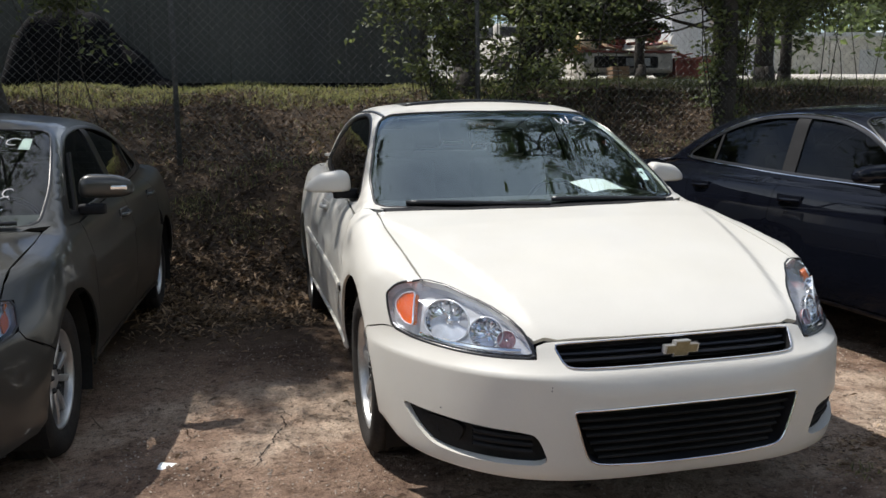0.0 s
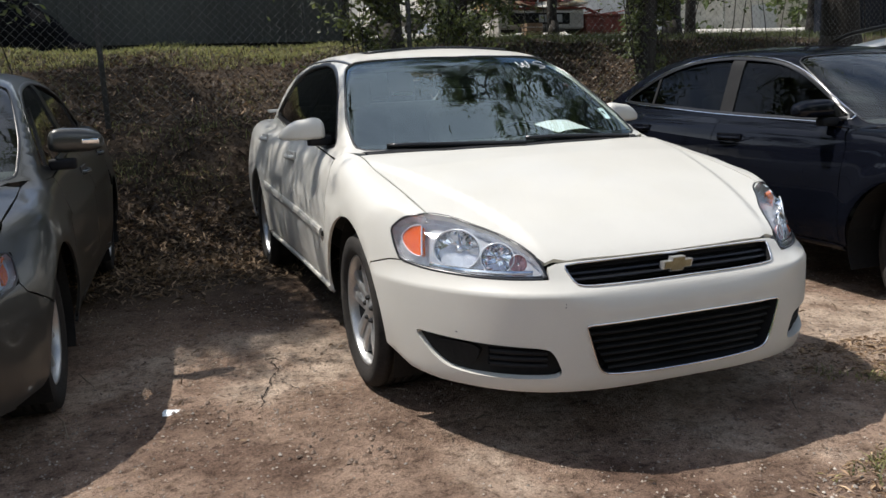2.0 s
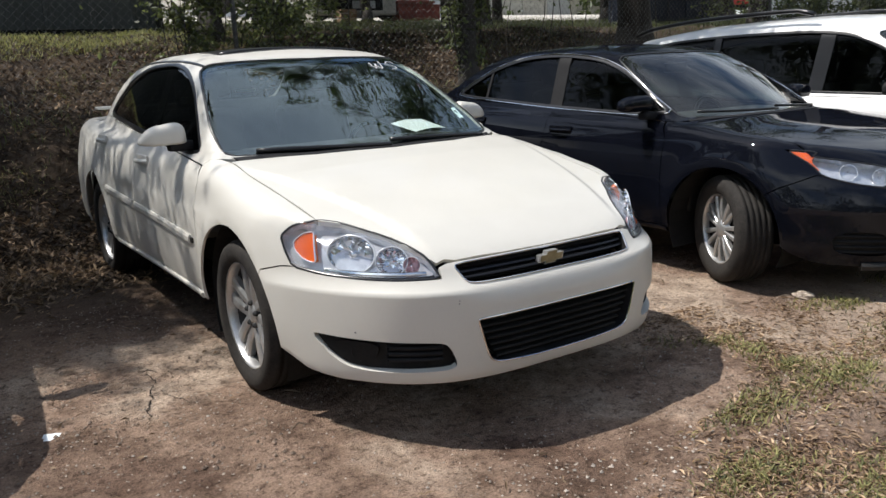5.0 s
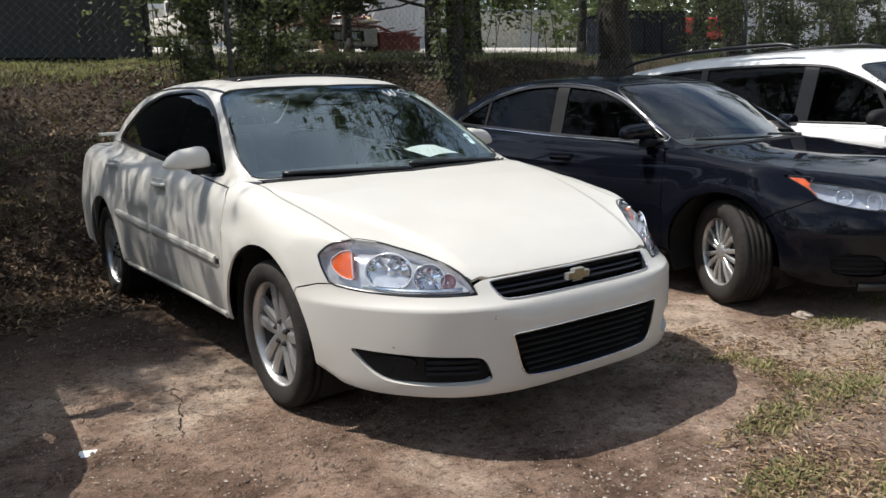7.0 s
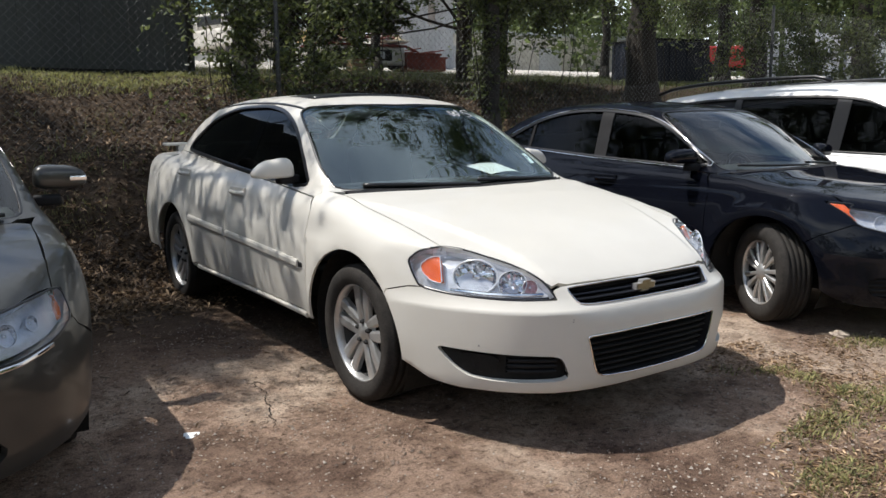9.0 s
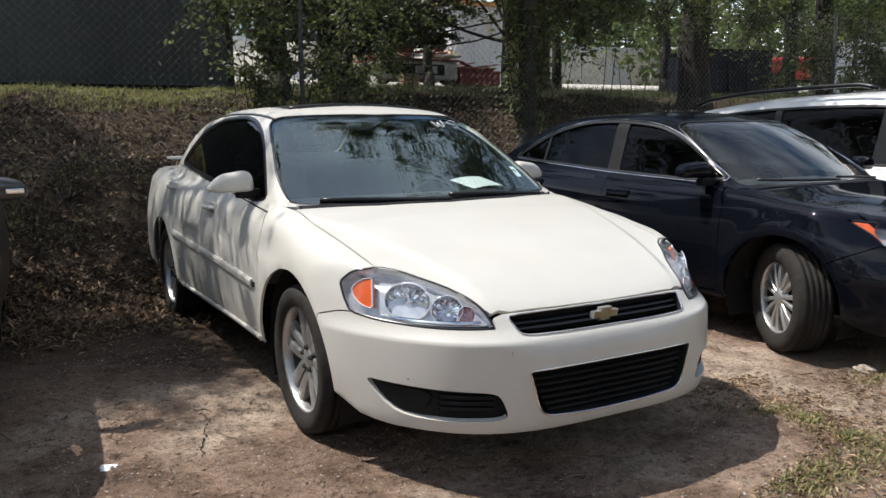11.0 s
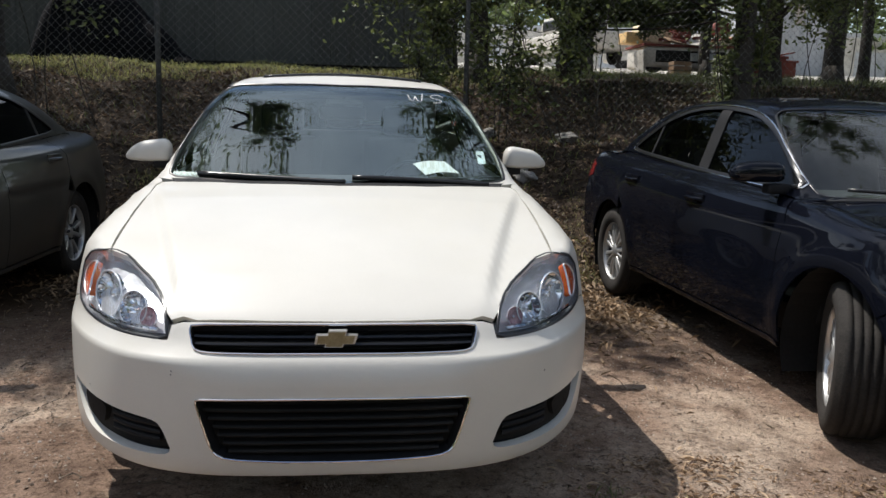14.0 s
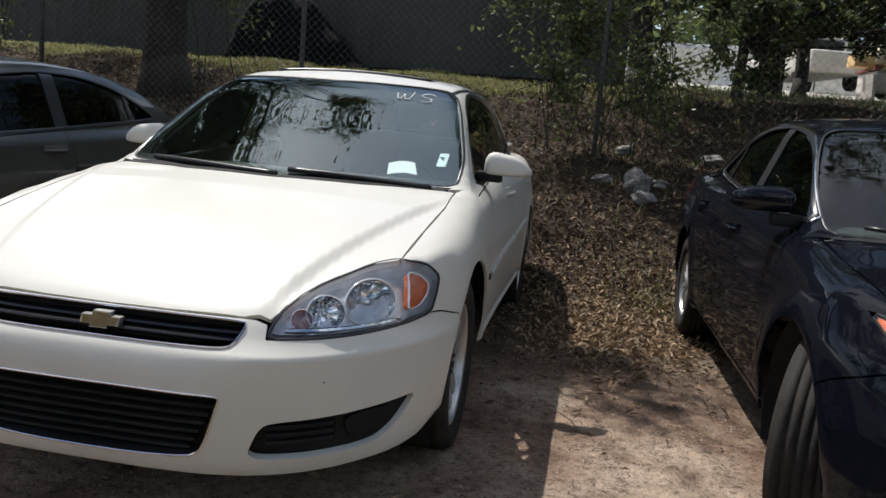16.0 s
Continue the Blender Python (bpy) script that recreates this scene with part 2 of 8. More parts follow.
BRIGHT_RED = surface("red_painted_steel", (0.38, 0.025, 0.018), (0.55, 0.05, 0.035), 2, 30, 0.5, 0, 0.1)
DARK_BLUE = surface("dark_blue_steel", (0.010, 0.013, 0.022), (0.025, 0.03, 0.045), 2, 30, 0.6, 0.2, 0.1)
ROCK = surface("grey_limestone", (0.085, 0.08, 0.072), (0.27, 0.255, 0.235), 9, 60, 0.9, 0, 0.6, bump_size=0.02)


def ground_surface():
    """Packed sandy dirt, with dark litter soil up the bank, darkened further for shade, and pale sand on the far lot.
    """
    m, nodes, links, out = nodes_of("packed_dirt")
    b = nodes.new("ShaderNodeBsdfPrincipled")
    big, mid, fine = noise_node(nodes, links, 0.9, 7, 0.62), noise_node(nodes, links, 5.0, 6, 0.65), noise_node(nodes, links, 120.0, 4, 0.75)
    r1 = ramp_node(nodes, links, big.outputs["Fac"], [(0.38, (0.185, 0.122, 0.090)), (0.5, (0.345, 0.245, 0.184)), (0.60, (0.53, 0.42, 0.33))])
    r2 = ramp_node(nodes, links, mid.outputs["Fac"], [(0.34, (0.42, 0.38, 0.35)), (0.46, (0.80, 0.78, 0.76)), (0.60, (1.08, 1.08, 1.07))])
    r3 = ramp_node(nodes, links, fine.outputs["Fac"], [(0.32, (0.48, 0.46, 0.44)), (0.52, (1.0, 1.0, 1.0)), (0.70, (1.42, 1.38, 1.32))])
    m1, m2 = nodes.new("ShaderNodeMixRGB"), nodes.new("ShaderNodeMixRGB")
    for mm, x, y in ((m1, r1, r2), (m2, m1, r3)):
        mm.blend_type, mm.inputs[0].default_value = "MULTIPLY", 0.85
        links.new(x.outputs[0], mm.inputs[1])
        links.new(y.outputs[0], mm.inputs[2])
    # clods and crumbs of darker soil
    clod = noise_node(nodes, links, 26.0, 6, 0.75)
    r6 = ramp_node(nodes, links, clod.outputs["Fac"], [(0.38, (0.36, 0.32, 0.30)), (0.47, (1.0, 1.0, 1.0)), (0.64, (1.25, 1.23, 1.20))])
    m5 = nodes.new("ShaderNodeMixRGB")
    m5.blend_type, m5.inputs[0].default_value = "MULTIPLY", 0.8
    links.new(m2.outputs[0], m5.inputs[1])
    links.new(r6.outputs[0], m5.inputs[2])
    m2 = m5
    # paler trodden sand out on the open lot
    at, parts_of, reach, lot = nodes.new("ShaderNodeTexCoord"), nodes.new("ShaderNodeSeparateXYZ"), nodes.new("ShaderNodeMath"), nodes.new("ShaderNodeMapRange")
    links.new(at.outputs["Object"], parts_of.inputs[0])
    reach.operation = "SUBTRACT"
    links.new(parts_of.outputs["X"], reach.inputs[0])
    links.new(parts_of.outputs["Y"], reach.inputs[1])
    wave = nodes.new("ShaderNodeMath")
    wave.operation, wave.inputs[1].default_value = "MULTIPLY_ADD", 2.0
    links.new(big.outputs["Fac"], wave.inputs[0])
    links.new(reach.outputs[0], wave.inputs[2])
    lot.inputs["From Min"].default_value, lot.inputs["From Max"].default_value, lot.inputs["To Max"].default_value = 3.2, 4.4, 0.55
    links.new(wave.outputs[0], lot.inputs["Value"])
    sandy = nodes.new("ShaderNodeMixRGB")
    links.new(lot.outputs[0], sandy.inputs[0])
    links.new(m2.outputs[0], sandy.inputs[1])
    sandy.inputs[2].default_value = (0.50, 0.405, 0.315, 1)
    m2 = sandy
    # litter soil on the bank, part of its dark painted for tree shade; sand beyond it, by where the ground lies
    tc, sep, wob = nodes.new("ShaderNodeTexCoord"), nodes.new("ShaderNodeSeparateXYZ"), nodes.new("ShaderNodeMath")
    wob.operation, wob.inputs[1].default_value = "MULTIPLY_ADD", 2.2
    links.new(tc.outputs["Object"], sep.inputs[0])
    links.new(mid.outputs["Fac"], wob.inputs[0])
    links.new(sep.outputs["Y"], wob.inputs[2])
    soil = ramp_node(nodes, links, wob.outputs[0], [(0.0, (0, 0, 0)), (1.0, (1, 1, 1))])
    span = nodes.new("ShaderNodeMapRange")
    span.inputs["From Min"].default_value, span.inputs["From Max"].default_value = 1.9, 3.6
    links.new(wob.outputs[0], span.inputs["Value"])
    links.new(span.outputs[0], soil.inputs[0])
    m3 = nodes.new("ShaderNodeMixRGB")
    links.new(soil.outputs[0], m3.inputs[0])
    links.new(m2.outputs[0], m3.inputs[1])
    r4 = ramp_node(nodes, links, mid.outputs["Fac"], [(0.35, (0.032, 0.022, 0.015)), (0.65, (0.095, 0.066, 0.042))])
    links.new(r4.outputs[0], m3.inputs[2])
    far = nodes.new("ShaderNodeMapRange")
    far.inputs["From Min"].default_value, far.inputs["From Max"].default_value = 17.7, 18.4
    links.new(wob.outputs[0], far.inputs["Value"])
    m4 = nodes.new("ShaderNodeMixRGB")
    links.new(far.outputs[0], m4.inputs[0])
    links.new(m3.outputs[0], m4.inputs[1])
    r5 = ramp_node(nodes, links, mid.outputs["Fac"], [(0.3, (0.42, 0.39, 0.34)), (0.7, (0.60, 0.57, 0.51))])
    links.new(r5.outputs[0], m4.inputs[2])
    links.new(m4.outputs[0], b.inputs["Base Color"])
    b.inputs["Roughness"].default_value, b.inputs["Specular IOR Level"].default_value = 0.95, 0.2
    bp, bp2 = nodes.new("ShaderNodeBump"), nodes.new("ShaderNodeBump")
    bp.inputs["Strength"].default_value, bp.inputs["Distance"].default_value = 0.9, 0.02
    bp2.inputs["Strength"].default_value, bp2.inputs["Distance"].default_value = 0.8, 0.07
    links.new(fine.outputs["Fac"], bp.inputs["Height"])
    links.new(mid.outputs["Fac"], bp2.inputs["Height"])
    links.new(bp2.outputs[0], bp.inputs["Normal"])
    links.new(bp.outputs[0], b.inputs["Normal"])
    links.new(b.outputs[0], out.inputs["Surface"])
    return m


DIRT = ground_surface()


# ---- building helpers ----
from mathutils import geometry


def mesh_from(name, verts, faces, smooth=True, normals=None):
    me = bpy.data.meshes.new(name)
    me.from_pydata([tuple(v) for v in verts], [], [tuple(f) for f in faces])
    me.update()
    if smooth:
        me.polygons.foreach_set("use_smooth", [True] * len(me.polygons))
    if normals is not None:
        me.normals_split_custom_set_from_vertices([tuple(n) for n in normals])
    return me


def put(name, me, mat, parent=None, label="", m=None, **tags):
    ob = new(name, me)
    if mat is not None and not me.materials:
        me.materials.append(mat)
    if parent is not None:
        ob.parent = parent
    if m is not None:
        ob.matrix_basis = m
    if label or tags:
        tagged(ob, label, **tags)
    return ob


def part(name, bm, mat, parent, label="", smooth=False, m=None):
    me = bpy.data.meshes.new(name)
    bm.normal_update()
    bm.to_mesh(me)
    bm.free()
    if smooth:
        me.polygons.foreach_set("use_smooth", [True] * len(me.polygons))
    return put(name, me, mat, parent, label, m)


def thing(name, m, label, category, group="", kind=""):
    return tagged(_placed(new(name), m), label, category, group, kind)


def _placed(ob, m):
    ob.matrix_basis = m
    return ob


def box(size, at=(0, 0, 0), bevel=0.0, seg=2, m=None):
    bm = bmesh.new()
    bmesh.ops.create_cube(bm, size=1.0, matrix=(m or Matrix()) @ Matrix.Translation(at) @ Matrix.Diagonal((*size, 1)))
    if bevel:
        bmesh.ops.bevel(bm, geom=bm.edges[:], offset=bevel, segments=seg, affect="EDGES", profile=0.7)
    return bm


def lathe(profile, n=48, closed=False):
    """A turned form about the x axis, from (radius, x) pairs."""
    verts, faces = [], []
    k = len(profile)
    for i in range(n):
        a = 2 * math.pi * i / n
        verts += [(x, r * math.cos(a), r * math.sin(a)) for r, x in profile]
    for i in range(n):
        j = (i + 1) % n
        for q in range(k if closed else k - 1):
            p = (q + 1) % k
            faces.append((i * k + q, i * k + p, j * k + p, j * k + q))
    return verts, faces


def tube(path, radius, sides=6, closed=False, taper=None):
    """Verts and faces of a round bar along a path."""
    pts = [Vector(p) for p in path]
    n = len(pts)
    verts, faces = [], []
    side = None
    for i, p in enumerate(pts):
        a, b = pts[(i - 1) % n if closed else max(i - 1, 0)], pts[(i + 1) % n if closed else min(i + 1, n - 1)]
        t = (b - a).normalized() if (b - a).length > 1e-9 else Vector((0, 0, 1))
        if side is None:
            side = t.orthogonal().normalized()
        side = (side - t * side.dot(t)).normalized()
        up = t.cross(side)
        r = radius if taper is None else radius + (taper - radius) * i / max(1, n - 1)
        verts += [tuple(p + (side * math.cos(w) + up * math.sin(w)) * r) for w in (2 * math.pi * s / sides for s in range(sides))]
    for i in range(n if closed else n - 1):
        j = (i + 1) % n
        for s in range(sides):
            q = (s + 1) % sides
            faces.append((i * sides + s, i * sides + q, j * sides + q, j * sides + s))
    if not closed:
        faces.append(tuple(range(sides))[::-1])
        faces.append(tuple(range((n - 1) * sides, n * sides)))
    return verts, faces


def merged(pieces):
    verts, faces = [], []
    for v, f in pieces:
        o = len(verts)
        verts += list(v)
        faces += [tuple(i + o for i in q) for q in f]
    return verts, faces


def dense(pts, step, closed=True):
    """Points along a line at most step apart."""
    pts = [np.array(p, float) for p in pts]
    res = []
    for i in range(len(pts) if closed else len(pts) - 1):
        a, b = pts[i], pts[(i + 1) % len(pts)]
        n = max(1, int(math.ceil(np.linalg.norm(b - a) / step)))
        res += [a + (b - a) * k / n for k in range(n)]
    if not closed:
        res.append(pts[-1])
    return res


def soft(pts, rounds=2, cut=0.22, closed=True):
    """A line with its corners cut round."""
    pts = [np.array(p, float) for p in pts]
    for _ in range(rounds):
        res = []
        n = len(pts)
        for i in range(n if closed else n - 1):
            a, b = pts[i], pts[(i + 1) % n]
            res += [a + (b - a) * cut, b - (b - a) * cut]
        pts = res if closed else [pts[0]] + res + [pts[-1]]
    return pts


def mirrored(pts):
    return [(-p[0], p[1], p[2]) for p in pts][::-1]


def inside(poly, q):
    """Which of the flat points q lie inside the polygon."""
    x, y = q[:, 0], q[:, 1]
    r = np.zeros(len(q), bool)
    for (x1, y1), (x2, y2) in zip(poly, np.roll(poly, -1, 0)):
        if y1 != y2:
            r ^= ((y1 > y) != (y2 > y)) & (x < (x2 - x1) * (y - y1) / (y2 - y1) + x1)
    return r


def shrunk(loop, gap):
    """A flat outline moved inwards by gap."""
    area = (loop[:, 0] * np.roll(loop[:, 1], -1) - np.roll(loop[:, 0], -1) * loop[:, 1]).sum()
    t = np.roll(loop, -1, 0) - np.roll(loop, 1, 0)
    t /= np.maximum(np.linalg.norm(t, axis=1, keepdims=True), 1e-9)
    return loop + np.stack([-t[:, 1], t[:, 0]], 1) * gap * (1 if area > 0 else -1)


def sheet(form, chart, outer, holes=(), level=0.0, thick=0.012, res=0.045, rim=True, gap=0.0):
    """Verts, faces and normals of a shell piece cut from the form along outlines."""
    loops = [form.flat(chart, dense(o, res * 0.6)) for o in (outer, *holes)]
    if gap:
        loops[0] = shrunk(loops[0], gap)
    lo, hi = loops[0].min(0), loops[0].max(0)
    gx, gy = np.meshgrid(np.arange(lo[0] + res / 2, hi[0], res), np.arange(lo[1] + res / 2, hi[1], res))
    grid = np.stack([gx.ravel(), gy.ravel()], 1)
    ok = inside(loops[0], grid)
    for h in loops[1:]:
        ok &= ~inside(h, grid)
    grid = grid[ok]
    edge = np.concatenate(loops)
    if len(grid):
        near = np.full(len(grid), 9.0)
        for i in range(0, len(edge), 200):
            near = np.minimum(near, np.sqrt(((grid[:, None] - edge[None, i:i + 200]) ** 2).sum(2)).min(1))
        grid = grid[near > res * 0.35]
    flat_pts = np.concatenate([edge, grid]) if len(grid) else edge
    links, o = [], 0
    for l in loops:
        links += [(o + i, o + (i + 1) % len(l)) for i in range(len(l))]
        o += len(l)
    v2, _, tri, _, _, _ = geometry.delaunay_2d_cdt([Vector(p) for p in flat_pts], links, [], 0, 1e-7)
    v2 = np.array([tuple(v) for v in v2])
    tri = np.array([t for t in tri if len(t) == 3])
    mid = v2[tri].mean(1)
    ok = inside(loops[0], mid)
    for h in loops[1:]:
        ok &= ~inside(h, mid)
    tri = tri[ok]
    p = form.on(chart, v2, level)
    n = form.normals(p)
    fn = np.cross(p[tri[:, 1]] - p[tri[:, 0]], p[tri[:, 2]] - p[tri[:, 0]])
    flip = (fn * n[tri[:, 0]]).sum(1) < 0
    tri[flip] = tri[flip][:, ::-1]
    verts, faces, norms = list(p), [tuple(int(i) for i in t) for t in tri], list(n)
    if rim and thick:
        for l in loops:
            q = form.on(chart, l, level)
            qn = form.normals(q)
            o = len(verts)
            k = len(q)
            verts += list(q) + list(q - qn * thick)
            norms += [np.zeros(3)] * (2 * k)
            faces += [(o + i, o + (i + 1) % k, o + k + (i + 1) % k, o + k + i) for i in range(k)]
    return verts, faces, norms


def panel(name, form, chart, outer, mat, parent, holes=(), level=0.0, thick=0.012, res=0.045, label="", rim=True, gap=0.0):
    v, f, n = sheet(form, chart, outer, holes, level, thick, res, rim, gap)
    return put(name, mesh_from(name, v, f, True, n), mat, parent, label)


def trim(name, form, chart, line, width, height, mat, parent, closed=True, level=0.0, label="", step=0.025):
    """A raised strip that follows a line on the form."""
    ab = form.flat(chart, dense(line, step, closed))
    p = form.on(chart, ab, level)
    n = form.normals(p)
    k = len(p)
    nxt, prv = np.roll(p, -1, 0), np.roll(p, 1, 0)
    if not closed:
        nxt[-1], prv[0] = p[-1], p[0]
    t = nxt - prv
    t /= np.maximum(np.linalg.norm(t, axis=1, keepdims=True), 1e-9)
    b = np.cross(t, n)
    section = [(-0.5, -0.4), (-0.5, 0.55), (-0.25, 1.0), (0.25, 1.0), (0.5, 0.55), (0.5, -0.4)]
    s = len(section)
    verts = [p[i] + b[i] * u * width + n[i] * w * height for i in range(k) for u, w in section]
    faces = [(i * s + q, i * s + (q + 1) % s, ((i + 1) % k) * s + (q + 1) % s, ((i + 1) % k) * s + q) for i in range(k if closed else k - 1) for q in range(s)]
    if not closed:
        faces += [tuple(range(s))[::-1], tuple(range((k - 1) * s, k * s))]
    return put(name, mesh_from(name, verts, faces, False), mat, parent, label)


# ---- car body forms: a rounded solid from plan, side and front curves ----
def curve(keys):
    """A smooth monotone curve through (t, value) keys, as a function of an array."""
    xs, ys = np.array([k[0] for k in keys], float), np.array([k[1] for k in keys], float)
    h, d = np.diff(xs), np.diff(ys) / np.diff(xs)
    m = np.zeros(len(xs))
    m[0], m[-1] = d[0], d[-1]
    for i in range(1, len(xs) - 1):
        if d[i - 1] * d[i] > 0:
            w1, w2 = 2 * h[i] + h[i - 1], h[i] + 2 * h[i - 1]
            m[i] = (w1 + w2) / (w1 / d[i - 1] + w2 / d[i])

    tx = np.linspace(xs[0], xs[-1], 6000)
    i = np.clip(np.searchsorted(xs, tx) - 1, 0, len(xs) - 2)
    s = (tx - xs[i]) / h[i]
    tv = ((2 * s ** 3 - 3 * s ** 2 + 1) * ys[i] + (s ** 3 - 2 * s ** 2 + s) * h[i] * m[i]
          + (-2 * s ** 3 + 3 * s ** 2) * ys[i + 1] + (s ** 3 - s ** 2) * h[i] * m[i + 1])
    tx, tv = np.concatenate([[xs[0] - 9], tx, [xs[-1] + 9]]), np.concatenate([[ys[0] - 9 * m[0]], tv, [ys[-1] + 9 * m[-1]]])

    def at(t):
        return np.interp(t, tx, tv)
    return at


def smax(a, b, k):
    h = np.maximum(k - np.abs(a - b), 0) / k
    return np.maximum(a, b) + h * h * k / 4


class Form:
    """x sideways, y back from the front axle, z up; the solid is where f < 0."""

    def __init__(self, top, crown, wide, flank, nose, bow, tail, tail_bow, under, roof, roof_crown, glass_side, lean, screen, screen_bow, back, back_bow,
                 wheels, flare=0.012, shoulder=0.10, cab_top=0.10, hub=0.76, ridge=0.0):
        c = curve
        self.top, self.wide, self.flank, self.nose, self.tail, self.under = c(top), c(wide), c(flank), c(nose), c(tail), c(under)
        self.roof, self.side, self.screen, self.back = c(roof), c(glass_side), c(screen), c(back)
        self.crown, self.bow, self.tail_bow, self.roof_crown, self.lean = crown, bow, tail_bow, roof_crown, lean
        self.screen_bow, self.back_bow, self.wheels, self.flare = screen_bow, back_bow, wheels, flare
        self.k_shoulder, self.k_cab, self.hub, self.ridge = shoulder, cab_top, hub, ridge

    def f(self, p):
        x, y, z = np.abs(p[:, 0]), p[:, 1], p[:, 2]
        w = self.wide(y) + self.flank(z)
        for cy, r in self.wheels:
            d = np.sqrt((y - cy) ** 2 + (z - 0.335) ** 2)
            w = w + self.flare * np.exp(-((d - r) / 0.07) ** 2)
        high = self.top(y) - self.crown * (x / 0.8) ** 2
        if self.ridge:
            # the raised middle of the bonnet, wider towards the windscreen
            u = np.clip((0.735 + 0.28 * y - x) / 0.045, 0, 1)
            high = high + self.ridge * u * u * (3 - 2 * u) * np.clip((y + 0.97) / 0.2, 0, 1) * np.clip((0.30 - y) / 0.35, 0, 1)
        low = smax(x - w, z - high, self.k_shoulder)
        low = smax(low, self.nose(z) + self.bow[0] * x ** self.bow[1] - y, 0.05)
        low = smax(low, y - (self.tail(z) - self.tail_bow[0] * x ** self.tail_bow[1]), 0.06)
        low = smax(low, self.under(y) - z, 0.03)
        cab = smax(x - (self.side(y) - self.lean * (z - 1.0)), z - (self.roof(y) - self.roof_crown * (x / 0.6) ** 2), self.k_cab)
        cab = smax(cab, self.screen(z) + self.screen_bow * x ** 2 - y, 0.04)
        cab = smax(cab, y - (self.back(z) - self.back_bow * x ** 2), 0.06)
        cab = smax(cab, 0.75 - z, 0.01)
        return -smax(-low, -cab, 0.03)

    def normals(self, p):
        e = 0.004
        g = np.stack([self.f(p + e * d) - self.f(p - e * d) for d in np.eye(3)], 1)
        return g / np.maximum(np.linalg.norm(g, axis=1, keepdims=True), 1e-9)

    def cast(self, o, d, far=2.6, level=0.0):
        """The outermost place where rays from inside, o + s d, leave the solid."""
        steps = np.linspace(far, 0.02, 90)
        hi, lo = np.full(len(o), far), np.full(len(o), 0.02)
        for q in range(0, len(o), 1500):
            oo, dd = o[q:q + 1500], d[q:q + 1500]
            ins = self.f((oo[None] + steps[:, None, None] * dd[None]).reshape(-1, 3)).reshape(90, -1) < level
            k = np.argmax(ins, 0)
            got = ins.any(0)
            lo[q:q + 1500] = np.where(got, steps[k], 0.02)
            hi[q:q + 1500] = np.where(got, steps[np.maximum(k - 1, 0)], 0.03)
        for _ in range(22):
            mid = (lo + hi) / 2
            ins = self.f(o + mid[:, None] * d) < level
            lo, hi = np.where(ins, mid, lo), np.where(ins, hi, mid)
        return o + lo[:, None] * d

    # charts: flat coordinates (about metres) <-> rays from inside
    def rays(self, chart, ab):
        a, b = ab[:, 0], ab[:, 1]
        n = np.zeros_like(a)
        if chart == "cyl":
            o, d = np.stack([n, a, n + self.hub], 1), np.stack([np.sin(b / 0.9), n, np.cos(b / 0.9)], 1)
        elif chart == "low":
            o, d = np.stack([n, a, n + 0.42], 1), np.stack([np.sin(b / 0.9), n, np.cos(b / 0.9)], 1)
        elif chart == "nose":
            o, d = np.stack([n, n + 0.25, b], 1), np.stack([np.sin(a), -np.cos(a), n], 1)
        elif chart == "tail":
            o, d = np.stack([n, n + self.wheels[1][0] - 0.25, b], 1), np.stack([np.sin(a), np.cos(a), n], 1)
        elif chart == "top":
            o, d = np.stack([a, b, n + 0.45], 1), np.stack([n, n, n + 1], 1)
        return o, d

    def flat(self, chart, p):
        p = np.asarray(p, float).reshape(-1, 3)
        x, y, z = p.T
        if chart == "cyl":
            return np.stack([y, np.arctan2(x, z - self.hub) * 0.9], 1)
        if chart == "low":
            return np.stack([y, np.arctan2(x, z - 0.42) * 0.9], 1)
        if chart == "nose":
            return np.stack([np.arctan2(x, 0.25 - y), z], 1)
        if chart == "tail":
            return np.stack([np.arctan2(x, y - self.wheels[1][0] + 0.25), z], 1)
        return np.stack([x, y], 1)

    def on(self, chart, ab, level=0.0):
        o, d = self.rays(chart, np.asarray(ab, float).reshape(-1, 2))
        return self.cast(o, d, level=level)

    def S(self, y, z, side=1):
        """The place on the flank at y, z."""
        return tuple(self.cast(np.array([[0, y, z]], float), np.array([[side, 0, 0]], float))[0])

    def N(self, x, z):
        """The place on the front at x, z."""
        return tuple(self.cast(np.array([[x, 0.3, z]], float), np.array([[0, -1, 0]], float))[0])

    def T(self, x, y):
        """The place on top at x, y."""
        return tuple(self.cast(np.array([[x, y, 0.5]], float), np.array([[0, 0, 1]], float))[0])


# ---- ground: dirt lot, bank up to the fence, sandy lot beyond ----
BANK = curve([(-60, -0.05), (-3, 0.0), (2.2, 0.0), (3.0, 0.05), (3.6, 0.13), (4.0, 0.21), (4.5, 0.42), (5.0, 0.68), (5.5, 0.90), (6.4, 1.10), (7.0, 1.32), (7.6, 1.60), (8.4, 1.84), (9.3, 1.97), (11, 2.06), (16, 2.5), (22, 3.05), (30, 3.65), (40, 4.2), (60, 4.6), (400, 4.8)])


def ground_z(x, y):
    """Height of the ground; it falls a little towards the van and rises behind the grey car."""
    x, y = np.asarray(x, float), np.asarray(y, float)
    z = BANK(y + 0.12 * np.clip(-1.5 - x, 0, 4) * np.clip((y - 1.0) / 2, 0, 1))
    near = np.clip((4.0 - y) / 3, 0, 1)
    return z - near * np.interp(x, [1.1, 2.2, 3.8, 6.2], [0.0, 0.043, 0.068, 0.14])


RIPPLES = [(2 ** r.uniform(-2.3, 1.6), r.uniform(0, 6.28), r.uniform(0, 6.28)) for r in [random.Random(3)] for _ in range(46)]


